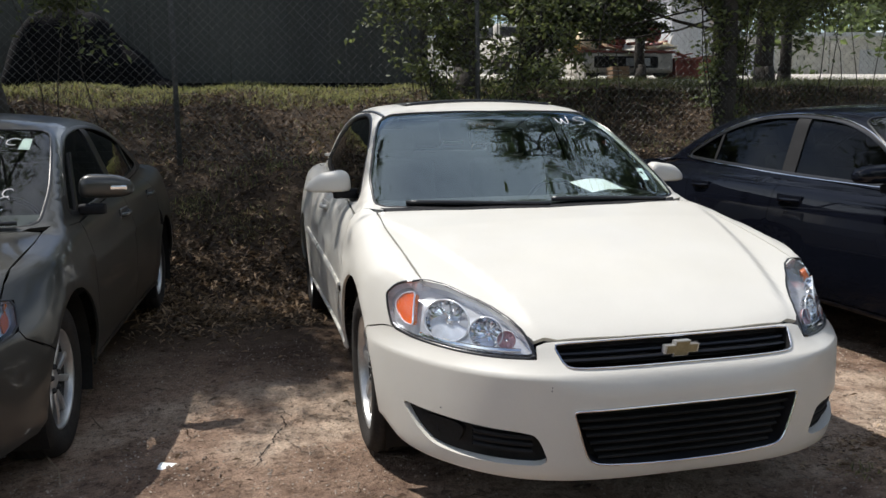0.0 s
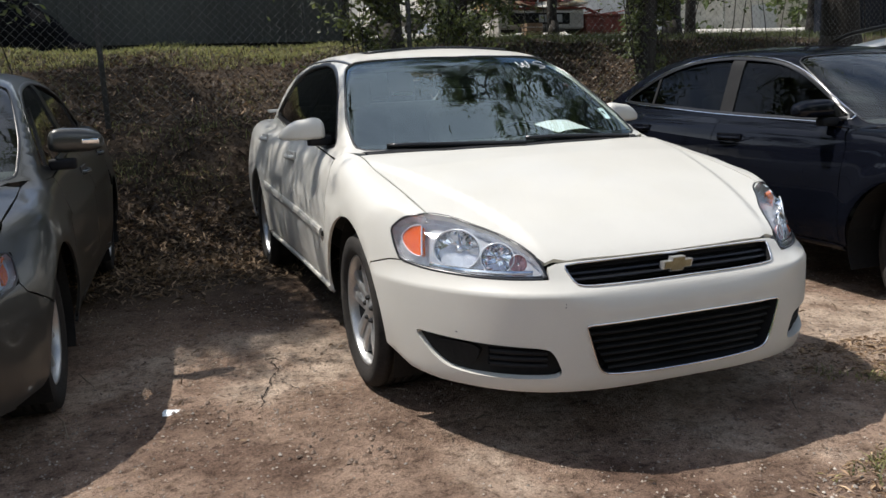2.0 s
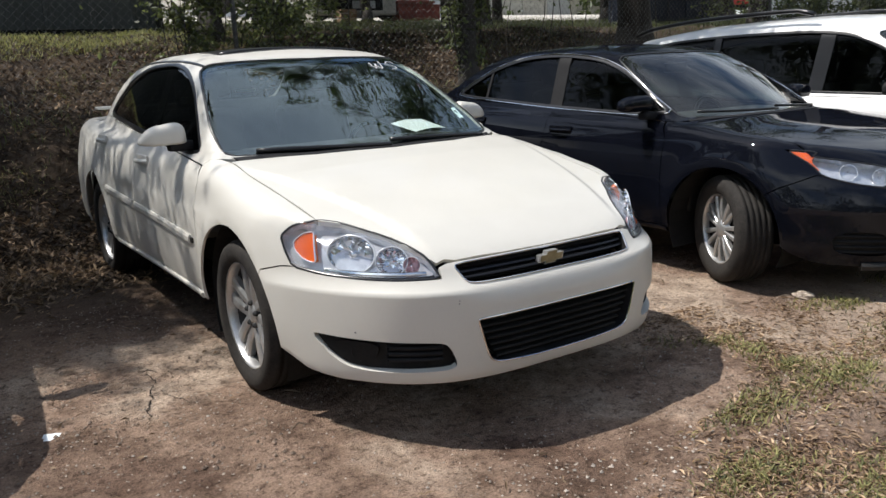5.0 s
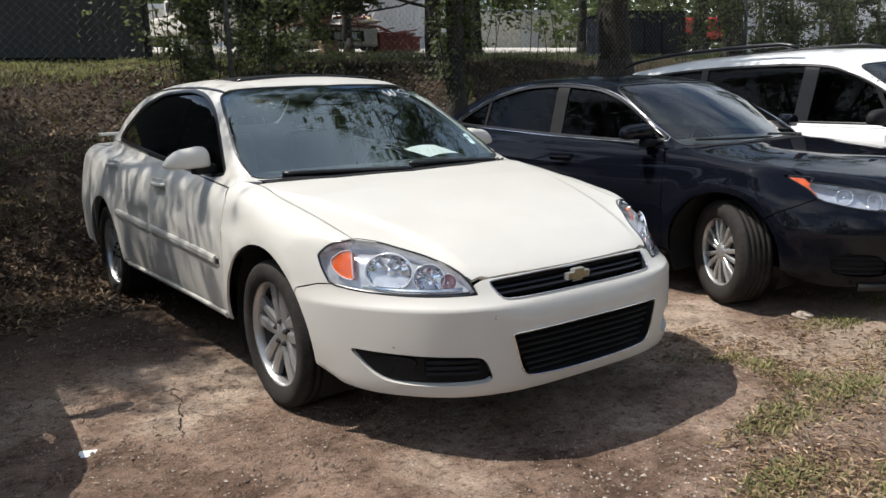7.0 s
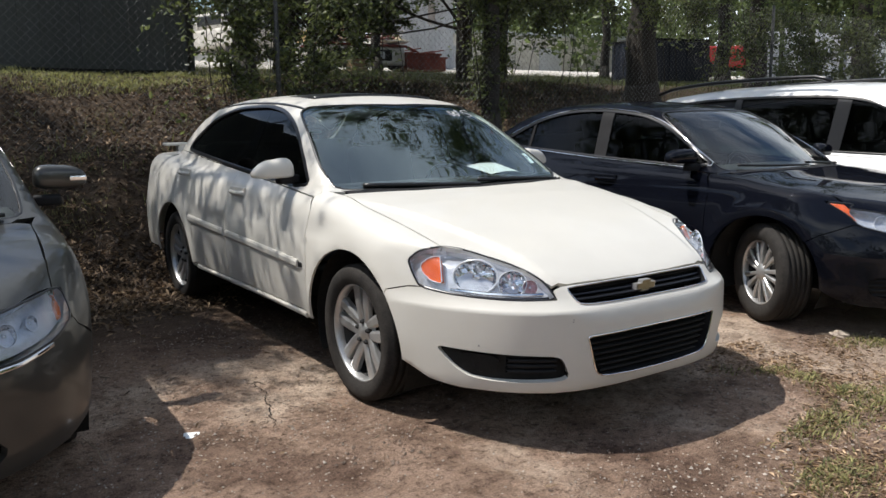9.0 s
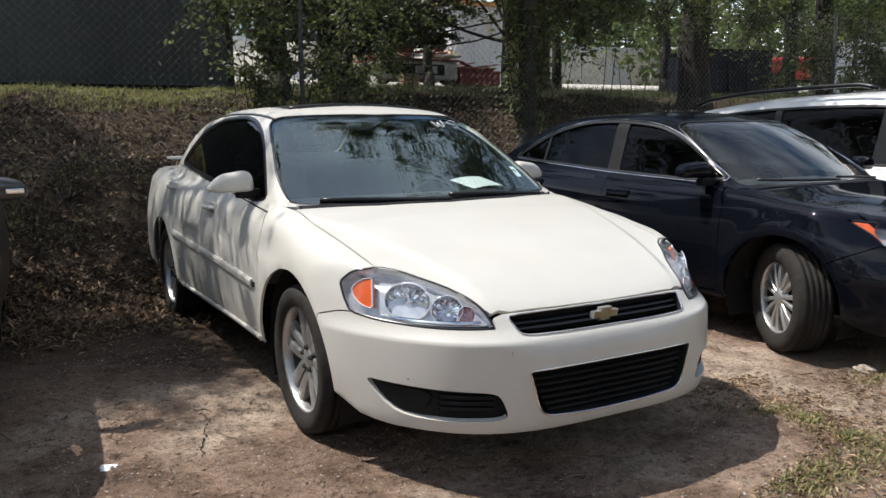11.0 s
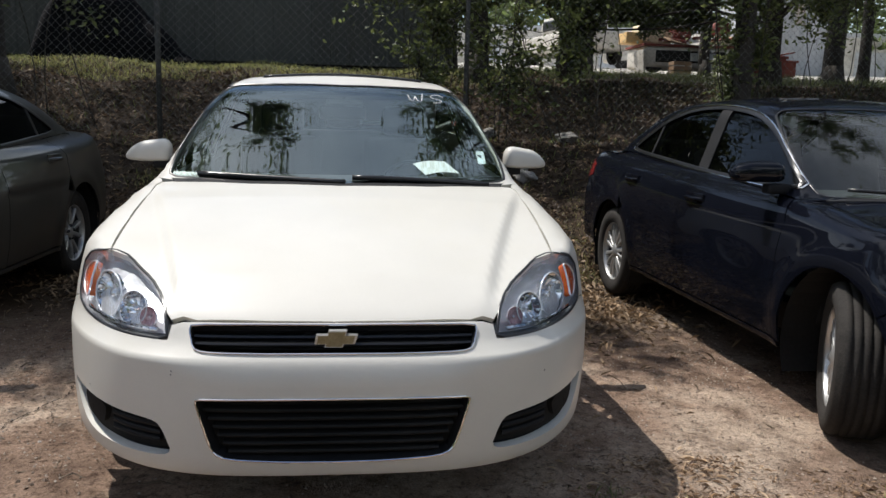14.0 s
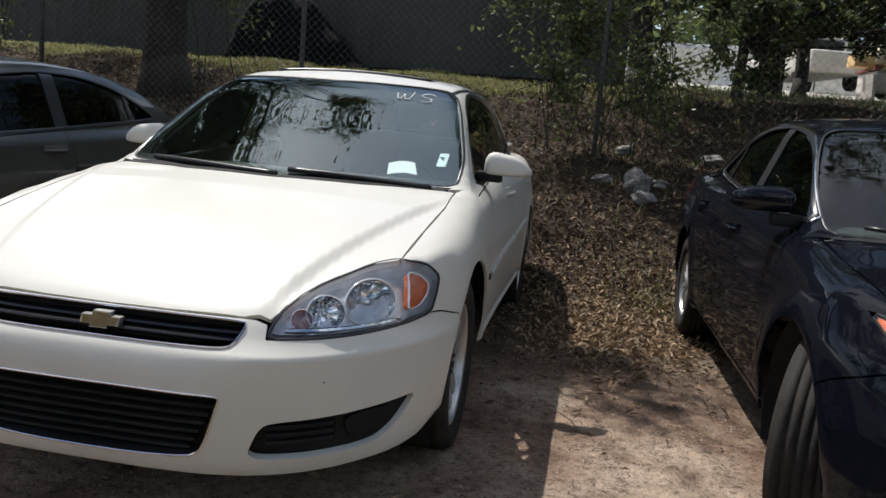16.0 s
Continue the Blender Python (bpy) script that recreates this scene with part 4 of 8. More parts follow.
TREES = [
    # the oak over the gap beside the white car; its unseen crown over the cars is set to cast dapples and shade
    ((-4.15, 7.0), 9.0, 0.26, [(-0.6, -2.8, 6.6, 1.0), (0.5, -2.4, 7.0, 1.2, 0.16), (-1.6, -2.6, 7.2, 1.3), (-0.2, -1.2, 7.8, 1.4, 0.18), (0.4, -1.2, 7.4, 1.2, 0.12), (-2.6, -1.0, 7.0, 1.4), (0.2, 0.6, 8.4, 1.5, 0.6), (0.7, 0.4, 7.6, 1.2, 0.6), (-1.4, 0.8, 8.0, 1.4, 0.8), (-2.4, -3.0, 6.8, 1.0),
                               (0.6, 2.0, 7.4, 1.3, 0.55), (-0.4, -0.6, 5.4, 0.9), (2.75, -3.3, 6.7, 0.5, 0.5), (0.1, -3.4, 6.5, 0.75, 0.3), (-3.0, -3.4, 7.2, 1.0), (-3.6, -2.0, 7.6, 1.4), (-1.4, 2.2, 7.6, 1.3, 0.6), (-3.2, 2.0, 7.6, 1.4, 0.7), (-0.4, 2.3, 7.9, 1.2, 0.55),
                               (0.95, -3.9, 6.5, 0.75, 0.13), (0.95, -3.0, 6.6, 0.8, 0.13),
                               # unseen clumps added to shade the dirt between the grey and white cars
                               (-0.6, -2.2, 7.2, 0.55), (-0.6, -2.8, 7.2, 0.42), (-0.75, -1.5, 7.2, 0.55), (-0.22, -2.95, 7.2, 0.30), (-0.2, -2.55, 7.2, 0.34), (-0.25, -2.1, 7.2, 0.32)], 120000, 31),
    ((4.70, 6.05), 8.5, 0.125, [(-0.6, -1.4, 6.3, 1.2), (1.0, -1.8, 6.6, 1.3), (0.2, 0.4, 7.6, 1.5), (-2.0, -0.2, 6.4, 1.2), (2.2, 0.0, 6.6, 1.4), (0.4, -3.0, 6.4, 1.1), (-1.2, 1.6, 6.8, 1.2), (0.2, 0.0, 4.4, 0.9), (-1.8, -2.2, 6.9, 1.0), (1.8, 1.6, 5.0, 1.1), (-2.6, -1.6, 7.0, 0.8), (0.9, 0.2, 3.9, 0.5)], 36500, 32),
    ((9.6, 7.6), 8.0, 0.28, [(-1.0, -1.2, 5.4, 1.3), (0.8, -0.8, 6.2, 1.5), (0.0, 0.6, 7.0, 1.6), (-2.0, 0.8, 5.2, 1.3), (1.8, 0.8, 5.2, 1.3), (-0.6, -0.4, 4.2, 0.9)], 16000, 33),
    ((-9.0, 7.4), 9.0, 0.28, [(1.6, -1.6, 6.6, 1.6), (0.0, -2.4, 6.4, 1.5), (0.0, 0.4, 8.0, 1.8), (2.4, 0.2, 7.2, 1.6), (-1.6, -0.4, 6.8, 1.6), (2.6, -2.8, 6.4, 1.3)], 30000, 34),
    ((1.9, 8.3), 8.0, 0.15, [(-0.4, -0.8, 6.6, 1.2, 0.25), (1.4, -1.0, 6.6, 1.0, 0.3), (-0.6, 1.0, 7.2, 1.3, 0.2), (1.2, 0.8, 5.0, 0.8, 0.4), (0.5, -0.4, 3.6, 0.7, 0.6), (-0.4, -0.3, 3.9, 0.7, 0.6), (-1.2, -0.6, 4.4, 0.9, 0.5)], 15000, 39),
    # added out of view on the left, only to shade the grey car
    ((-10.1, 1.2), 9.5, 0.27, [(1.4, 1.0, 7.2, 1.6), (2.4, 2.0, 7.6, 1.6), (0.0, 2.6, 7.6, 1.7), (2.6, -0.4, 7.0, 1.4), (0.2, -0.6, 8.4, 1.8), (-1.8, 0.8, 7.4, 1.6), (1.0, 3.8, 7.0, 1.5), (-1.0, -1.0, 5.0, 1.2), (-0.8, 2.2, 4.6, 1.2)], 40000, 40),
    ((7.3, 10.2), 7.5, 0.16, [(0, 0, 5.6, 1.3), (-1.6, -0.3, 4.2, 1.1), (1.2, 0.2, 4.6, 1.1), (-2.6, -0.2, 3.8, 0.8), (-2.2, 0.2, 5.2, 1.1), (0.4, -0.4, 3.7, 0.8)], 9000, 41),
    ((17.0, 7.4), 8.0, 0.2, [(0, 0, 6.4, 1.5), (-1.2, -0.4, 4.2, 1.0), (1.2, 0.2, 4.0, 1.0), (0.2, -0.4, 3.2, 0.8)], 12000, 42),
    ((21.5, 7.0), 8.5, 0.22, [(0, 0, 6.8, 1.6), (-1.4, 0.3, 4.4, 1.1), (1.4, -0.2, 4.2, 1.1), (-0.4, -0.5, 3.3, 0.8)], 12000, 43),
    ((27.0, 8.0), 9.0, 0.24, [(0, 0, 7.0, 1.8), (-1.6, 0.3, 4.6, 1.3), (1.6, -0.2, 4.6, 1.3), (0.2, -0.5, 3.4, 1.0)], 12000, 44),
    ((3.3, 9.0), 5.5, 0.07, [(-0.7, -0.3, 3.2, 0.45, 0.5), (0.1, -0.8, 3.1, 0.42, 0.7), (0.8, -0.3, 3.15, 0.45), (1.6, -0.6, 3.75, 0.45), (2.4, -0.3, 3.95, 0.45), (3.2, -0.7, 4.0, 0.5), (-1.3, -0.5, 3.2, 0.4, 0.4), (0.4, 0.3, 4.3, 0.7, 0.4), (1.8, 0.2, 4.4, 0.7), (3.0, 0.2, 4.4, 0.7), (4.2, -0.4, 3.7, 0.6), (5.2, -0.6, 3.8, 0.6), (-0.6, 0.4, 4.4, 0.6, 0.3)], 92000, 45),
    ((14.5, 8.5), 8.5, 0.22, [(0, 0, 7, 1.7), (-1.4, -0.6, 5.2, 1.3), (1.4, 0.4, 5.4, 1.4), (0, -1, 4.3, 1.1), (-1.0, 0.6, 4.0, 1.0)], 12000, 35),
    ((4.4, 12.5), 7.5, 0.20, [(0, 0, 6.2, 1.4), (-1.4, 0.3, 5.2, 1.2), (1.4, -0.3, 5.4, 1.2), (2.4, 0.2, 5.0, 1.1), (0.4, -0.3, 4.0, 0.8), (1.4, -0.4, 3.9, 0.8), (2.4, -0.2, 4.1, 0.8), (-0.6, -0.2, 4.1, 0.7), (1.7, -0.3, 3.45, 0.6), (2.4, 0.0, 3.5, 0.6)], 52000, 36),
    ((18.0, 12.0), 9.0, 0.2, [(0, 0, 7, 1.9), (-1.4, 0, 5.4, 1.5), (1.6, 0, 5.6, 1.5), (0.4, 0.2, 4.4, 1.2)], 9000, 37),
    ((10.5, 13.5), 8.0, 0.2, [(0, 0, 6.6, 1.7), (-1.6, 0, 5.6, 1.4), (1.6, 0.4, 5.4, 1.4), (0.2, -0.6, 5.0, 1.0), (3.0, 0.4, 6.0, 1.4), (-3.0, 0.2, 6.0, 1.4)], 14000, 38),
]
# thin trunks in view; their crowns, added above it, shade the far grass
for k, (x, y) in enumerate(((2.2, 13.6), (5.6, 15.4), (9.0, 16.6), (12.6, 15.6), (16.4, 15.2))):
    TREES.append(((x, y), 9.5, 0.13, [(0, 0, 8.6, 1.8), (-1.5, 0.6, 7.9, 1.6), (1.5, -0.5, 8.0, 1.6), (0.4, 1.6, 8.2, 1.6), (-0.3, -1.6, 7.9, 1.5)], 15000, 100 + k))
for at, h, r, cl, n, sd in TREES:
    tree(at, h, r, cl, n, (0.055, 0.11), LEAF_OAK, "leafy oak tree with a dark trunk, behind the fence or added out of view for shade", sd)


# ---- chain-link fence ----
def fence(y, x0, x1, high, pitch):
    root = thing("chain_link_fence", Matrix(), "weathered galvanised chain-link fence on the bank", "fence")
    n = int((x1 - x0) / pitch)
    rows = int(high / (pitch * 0.5)) + 1
    r = 0.0019
    verts, faces = [], []
    for i in range(n):
        pts = []
        for k in range(rows + 1):
            x = x0 + (i + (k % 2) * 0.5 + (i % 2) * 0) * pitch
            z = float(ground_z(x, y)) + 0.04 + k * pitch * 0.5 * high / (rows * pitch * 0.5)
            pts.append((x, y + 0.006 * (1 if k % 2 else -1), z))
            pts[-1] = (x if k % 2 == 0 else x0 + (i + 0.5) * pitch, pts[-1][1], z)
        a = tube(pts, r, 3)
        o = len(verts)
        verts += a[0]
        faces += [tuple(q + o for q in f) for f in a[1][:-2]]
        pts2 = [(x0 + (i + (1.0 if k % 2 == 0 else 0.5)) * pitch, p[1], p[2]) for k, p in enumerate(pts)]
        a = tube(pts2, r, 3)
        o = len(verts)
        verts += a[0]
        faces += [tuple(q + o for q in f) for f in a[1][:-2]]
    tagged(put("wire_mesh", mesh_from("wire_mesh", verts, faces, False), GALVANISED, root, "diamond wire mesh"), kind="stuff")
    for x in (-8.4, -5.2, -1.95, 1.4, 11.3, 17.9):
        g = float(ground_z(x, y))
        v, f = tube([(x, y + 0.03, g - 0.2), (x, y + 0.03, g + high + 0.1)], 0.028, 10)
        put("post", mesh_from("post", v, f), POST, root, "grey steel fence post")
    return root


fence(5.95, -9.5, 26.0, 2.2, 0.09)


def vine(at, clumps, leaves, seed, label, size=(0.05, 0.11), mat=LEAF_VINE, name="vine"):
    rng = np.random.RandomState(seed)
    x, y = at
    z = float(ground_z(x, y))
    root = thing(name, Matrix.Translation((x, y, z)), label, "shrub")
    twigs, pieces = [], []
    for dx, dy, h, r in clumps:
        c = np.array([dx, dy, h])
        base = np.array([dx * 0.5 + rng.normal(0, 0.1), dy * 0.5, -0.1])
        pieces.append(limb(base, c, 0.008, 0.004, rng, 0.08))
        for _ in range(14):
            d = rng.normal(0, 1, 3)
            q = c + d / np.linalg.norm(d) * r * rng.uniform(0.5, 1.2) * [1, 0.45, 1]
            pieces.append(limb(c, q, 0.006, 0.003, rng, 0.15, 4))
            twigs.append((c, q))
    v, f = merged(pieces)
    put("stem", mesh_from("stem", v, f), BARK, root)
    lv, lf = leaf_cloud(twigs, leaves, size, rng, 0.2)
    put("foliage", mesh_from("foliage", lv.tolist(), lf.tolist(), False), mat, root)
    return root


vine((0.9, 6.1), [(0, 0, 0.8, 0.6), (0.5, 0, 1.5, 0.6), (-0.4, 0.1, 1.8, 0.6), (0.3, 0, 2.4, 0.7), (1.1, 0.1, 1.0, 0.6), (1.3, 0.1, 2.2, 0.6), (-0.2, 0, 3.0, 0.6), (0.15, 0.2, 1.25, 0.45), (0.05, 0.2, 1.7, 0.4)], 5200, 51, "green vines climbing the wire fence")
vine((2.6, 6.2), [(0, 0, 1.2, 0.5), (0.4, 0.1, 2.2, 0.6), (-0.5, 0, 2.6, 0.6), (0.8, 0, 2.8, 0.6)], 1800, 52, "green vines climbing the wire fence")
vine((4.7, 6.1), [(0, 0, 0.6, 0.3), (0.05, 0, 1.2, 0.35), (0, 0, 1.8, 0.4), (0.25, 0, 2.4, 0.5), (-0.2, 0, 2.5, 0.45), (0.3, 0, 3.0, 0.6), (-0.4, 0.1, 3.0, 0.5)], 9500, 53, "ivy wrapped round a tree trunk")
vine((7.4, 6.3), [(0, 0, 2.0, 0.5), (-0.8, 0, 2.2, 0.5), (0.8, 0.1, 2.4, 0.5), (0, 0, 2.7, 0.6)], 1300, 54, "leafy shrub against the fence")
vine((-3.0, 6.2), [(0, 0, 1.6, 0.5), (-0.8, 0, 2.4, 0.6), (0.5, 0, 2.6, 0.5)], 2600, 55, "thin vines on the wire fence")
vine((-6.5, 6.2), [(0, 0, 1.2, 0.6), (-0.8, 0, 1.8, 0.7), (0.9, 0, 2.0, 0.6)], 4200, 56, "thin vines on the wire fence")
vine((10.8, 6.6), [(0, 0, 1.2, 0.7), (-0.9, 0, 2.0, 0.7), (1.2, 0.1, 1.8, 0.8), (0.2, 0, 2.8, 0.8), (2.4, 0, 2.2, 0.8)], 1500, 57, "leafy shrub against the fence")


# ---- sheet-metal building behind the fence ----
def sheet_wall(name, x0, x1, y, z0, z1, rib, mat, parent):
    n = int((x1 - x0) / rib)
    v, f = [], []
    prof = [(0.0, 0.0), (0.72, 0.0), (0.78, -0.010), (0.92, -0.010)]
    xs = [(x0 + (i + u) * rib, d) for i in range(n) for u, d in prof]
    for x, d in xs:
        v += [(x, y + d, z0), (x, y + d, z1)]
    f = [(2 * i, 2 * i + 2, 2 * i + 3, 2 * i + 1) for i in range(len(xs) - 1)]
    return put(name, mesh_from(name, v, f, False), mat, parent)


def metal_building():
    root = thing("metal_building", Matrix(), "long grey-green ribbed sheet-metal building behind the fence", "building")
    y, x0, x1 = 10.2, -16.0, 1.8
    sheet_wall("wall", x0, x1, y, 2.12, 4.0, 0.30, WALL_METAL, root)
    sheet_wall("end_wall", 0, 9.0, 0, 2.12, 4.0, 0.30, WALL_METAL, root).matrix_basis = Matrix.Translation((x1, y, 0)) @ pose(0, 0, 0, 0, 0, 90)
    part("plinth", box((x1 - x0, 0.12, 0.5), ((x0 + x1) / 2, y + 0.08, 1.87), 0.01), UNDERBODY, root, "dark concrete base")
    part("roof", box((x1 - x0 + 0.2, 10.0, 0.08), ((x0 + x1) / 2, y + 5.06, 4.04), 0.02), WALL_METAL, root)
    for x in (-9.0, -2.8, 0.1):
        part("wall_seam", box((0.05, 0.03, 1.86), (x, y - 0.02, 3.06), 0.006), WALL_METAL, root)
    return root


metal_building()


def dark_mound():
    """A black mound with a folded surface, against the sheet-metal wall."""
    n, k = 44, 20
    v = []
    rng = np.random.RandomState(12)
    ph = rng.uniform(0, 6.28, 8)
    for i in range(n + 1):
        u = i / n
        x = -4.55 + 2.45 * u
        top = float(HEAP(u))
        for j in range(k + 1):
            w = j / k
            a = math.pi * w
            fold = 0.035 * math.sin(14 * u + 3 * w + ph[0]) + 0.025 * math.sin(31 * u - 5 * w + ph[1]) + 0.02 * math.sin(9 * u + 11 * w + ph[2])
            y = 9.75 - math.cos(a) * (0.30 + fold)
            z = 1.95 + (top + fold) * math.sin(a) ** 0.6
            v.append((x + 0.4 * fold, y, z))
    f = [(i * (k + 1) + j, (i + 1) * (k + 1) + j, (i + 1) * (k + 1) + j + 1, i * (k + 1) + j + 1) for i in range(n) for j in range(k)]
    put("tarpaulin", mesh_from("tarpaulin", v, f), DULL_BLACK, None, "black folded mound against the metal wall", category="tarpaulin")


HEAP = curve([(0.0, 0.10), (0.10, 0.85), (0.3, 1.22), (0.5, 1.20), (0.66, 0.85), (0.80, 0.42), (0.92, 0.16), (1.0, 0.04)])
dark_mound()
vine((1.7, 6.15), [(0, 0, 0.6, 0.5), (0.3, 0, 1.3, 0.5), (-0.3, 0.1, 2.0, 0.6), (0.5, 0, 2.6, 0.6), (-0.6, 0, 1.4, 0.5), (0.1, 0, 3.1, 0.6)], 1800, 58, "green vines climbing the wire fence")
vine((5.8, 6.25), [(0, 0, 1.7, 0.45), (0.4, 0, 1.9, 0.5), (-0.3, 0.1, 2.1, 0.5), (0.6, 0, 2.4, 0.6), (-0.1, 0, 2.9, 0.6)], 2600, 60, "leafy shrub against the fence")
vine((9.2, 6.4), [(-0.6, 0, 2.0, 0.5), (0.7, 0.1, 2.1, 0.5), (0.1, 0, 2.7, 0.6)], 1200, 61, "leafy shrub against the fence")
vine((3.55, 9.0), [(0, 0, 0.3, 0.25), (0, 0, 0.8, 0.28), (0.1, 0, 1.3, 0.3), (-0.05, 0, 1.8, 0.35)], 4200, 68, "ivy wrapped round a tree trunk", mat=LEAF_OAK)
vine((4.4, 12.35), [(0, 0, 0.4, 0.25), (0.05, 0, 0.9, 0.3), (-0.05, 0, 1.4, 0.35)], 3600, 69, "ivy wrapped round a tree trunk", mat=LEAF_OAK)
vine((12.8, 6.7), [(0, 0, 0.8, 0.7), (0.8, 0, 1.4, 0.7), (-0.8, 0.1, 1.6, 0.7), (0.2, 0, 2.2, 0.8), (1.6, 0, 2.4, 0.8)], 6000, 70, "leafy shrub growing through the fence", (0.06, 0.12), LEAF_OAK)
vine((7.0, 8.6), [(0.5, 0, 1.6, 0.5), (-0.5, 0.1, 1.7, 0.5), (0.2, 0, 2.0, 0.5)], 900, 63, "leafy shrub behind the fence")
for bx, by, sd in ((14.8, 6.5, 64), (18.6, 6.6, 65), (22.8, 6.8, 66), (26.5, 6.8, 67)):
    vine((bx, by), [(0, 0, 0.7, 0.7), (0.9, 0, 1.2, 0.7), (-0.9, 0.1, 1.3, 0.7), (0.3, 0, 1.9, 0.8), (-1.6, 0, 0.8, 0.6)], 4500, sd, "leafy shrub growing through the fence", (0.07, 0.14))


# ---- cars ----
def wheel(parent, name, at, facing, steer, radius, rim_r, width, style, rim_mat):
    """A road wheel about its hub; facing is +1 or -1 along x. The rim with its tyre, spokes, cap and nuts."""
    h = width / 2
    rim_profile = [(rim_r * 0.955, h * 0.46), (rim_r * 0.96, h * 0.60), (rim_r * 0.985, h * 0.80), (rim_r * 1.01, h * 0.86), (rim_r * 1.035, h * 0.80), (rim_r * 1.0, h * 0.6), (rim_r * 0.95, -h * 0.9)]
    m = Matrix.Translation(at) @ pose(0, 0, 0, 0, 0, steer + (0 if facing > 0 else 180))
    v, f = lathe(rim_profile, 56, True)
    w = put("wheel", mesh_from("wheel_rim", v, f), rim_mat, parent, "silver wheel with black tyre", m)
    tread = []
    g = 0.005
    for k in range(5):
        a, b = -h * 0.80 + k * h * 0.325, -h * 0.80 + (k + 1) * h * 0.325 - 0.009
        tread += [(radius - g, a - 0.001), (radius, a), (radius, b), (radius - g, b + 0.001)]
    section = ([(rim_r * 0.985, -h * 0.80), (rim_r * 1.10, -h * 0.98), (rim_r * 1.28, -h * 1.02), (radius * 0.965, -h * 0.93)] + tread
               + [(radius * 0.965, h * 0.93), (rim_r * 1.28, h * 1.02), (rim_r * 1.10, h * 0.98), (rim_r * 1.02, h * 0.84)])
    v, f = lathe(section, 144)
    # fine notches across the tread
    v = [(x, y * 0.9955, z * 0.9955) if math.hypot(y, z) > radius - 0.002 and int(round(math.atan2(z, y) / (2 * math.pi) * 144 + 0.35 * abs(x) / h * 4)) % 2 == 0 else (x, y, z) for x, y, z in v]
    put("tyre", mesh_from("tyre", v, f), RUBBER, w, "black rubber tyre with worn tread")
    v, f = lathe([(rim_r * 0.80, -h * 0.9), (rim_r * 0.88, h * 0.10), (rim_r * 0.952, h * 0.47)], 48)
    put("barrel", mesh_from("barrel", v, f), BARREL, w, "dark inside of the rim")
    disc_v, disc_f = lathe([(0.001, h * 0.12), (rim_r * 0.84, h * 0.02)], 40)
    put("brake_disc", mesh_from("brake_disc", disc_v, disc_f), UNDERBODY, w)

    def bar(a0, a1, r0, r1, w0, w1, x0, x1, deep):
        def ring(a, r, ww, xx):
            c, s = math.cos(a), math.sin(a)
            q = []
            for t, d in ((-ww, -deep), (-ww, -0.006), (-ww * 0.55, 0.0), (ww * 0.55, 0.0), (ww, -0.006), (ww, -deep)):
                q.append((xx + d, r * c - t * s, r * s + t * c))
            return q
        mx, my = (r0 * math.cos(a0) + r1 * math.cos(a1)) / 2, (r0 * math.sin(a0) + r1 * math.sin(a1)) / 2
        mid_a, mid_r, mid_w, mid_x = math.atan2(my, mx), math.hypot(mx, my), (w0 + w1) / 2, (x0 + x1) / 2 + 0.004
        vv = ring(a0, r0, w0, x0) + ring(mid_a, mid_r, mid_w, mid_x) + ring(a1, r1, w1, x1)
        ff = [(s * 6 + i, s * 6 + (i + 1) % 6, (s + 1) * 6 + (i + 1) % 6, (s + 1) * 6 + i) for s in range(2) for i in range(6)]
        return vv, ff + [(5, 4, 3, 2, 1, 0), (12, 13, 14, 15, 16, 17)]
    if style == "five_double":
        spokes = [(2 * math.pi * i / 5 + s * 0.55 + 0.3, 2 * math.pi * i / 5 + s * 0.205 + 0.3, 0.022, 0.031) for i in range(5) for s in (-1, 1)]
        x_in, x_out, nuts = h * 0.52, h * 0.66, 5
    elif style == "ten_pair":
        spokes = [(2 * math.pi * i / 7 + s * 0.20, 2 * math.pi * i / 7 + s * 0.19, 0.010, 0.017) for i in range(7) for s in (-1, 1)]
        x_in, x_out, nuts = h * 0.72, h * 0.70, 0
    else:
        spokes = [(2 * math.pi * i / 5 + s * 0.14, 2 * math.pi * i / 5 + s * 0.28, 0.016, 0.015) for i in range(5) for s in (-1, 1)]
        x_in, x_out, nuts = h * 0.55, h * 0.64, 5
    for a0, a1, w0, w1 in spokes:
        v, f = bar(a0, a1, 0.045, rim_r * 0.985, w0, w1, x_in, x_out, 0.03)
        put("spoke", mesh_from("spoke", v, f, False), rim_mat, w)
    v, f = lathe([(0.001, x_in + 0.014), (0.02, x_in + 0.013), (0.034, x_in + 0.008), (0.058, x_in - 0.002), (0.072, x_in - 0.03)], 28)
    put("hub_cap", mesh_from("hub_cap", v, f), rim_mat, w)
    for i in range(nuts):
        a = 2 * math.pi * i / nuts + 0.3
        v, f = lathe([(0.001, 0.012), (0.008, 0.01), (0.013, 0.0), (0.013, -0.02)], 6)
        put("lug_nut", mesh_from("lug_nut", v, f, False), BARREL, w, m=Matrix.Translation((x_in + 0.006, 0.052 * math.cos(a), 0.052 * math.sin(a))))
    return w


def seat(parent, name, x, y, z, wide, mat):
    bm = box((wide, 0.50, 0.16), (x, y, z), 0.05, 3)
    s = part(name, bm, mat, parent, "grey cloth seat", True)
    part("backrest", box((wide * 0.95, 0.14, 0.62), (0, 0, 0.33), 0.055, 3, pose(x, y + 0.27, z, -16)), mat, s, smooth=True)
    part("headrest", box((min(wide * 0.5, 0.28), 0.10, 0.17), (0, 0, 0.76), 0.04, 3, pose(x, y + 0.27, z, -16)), mat, s, smooth=True)
    return s


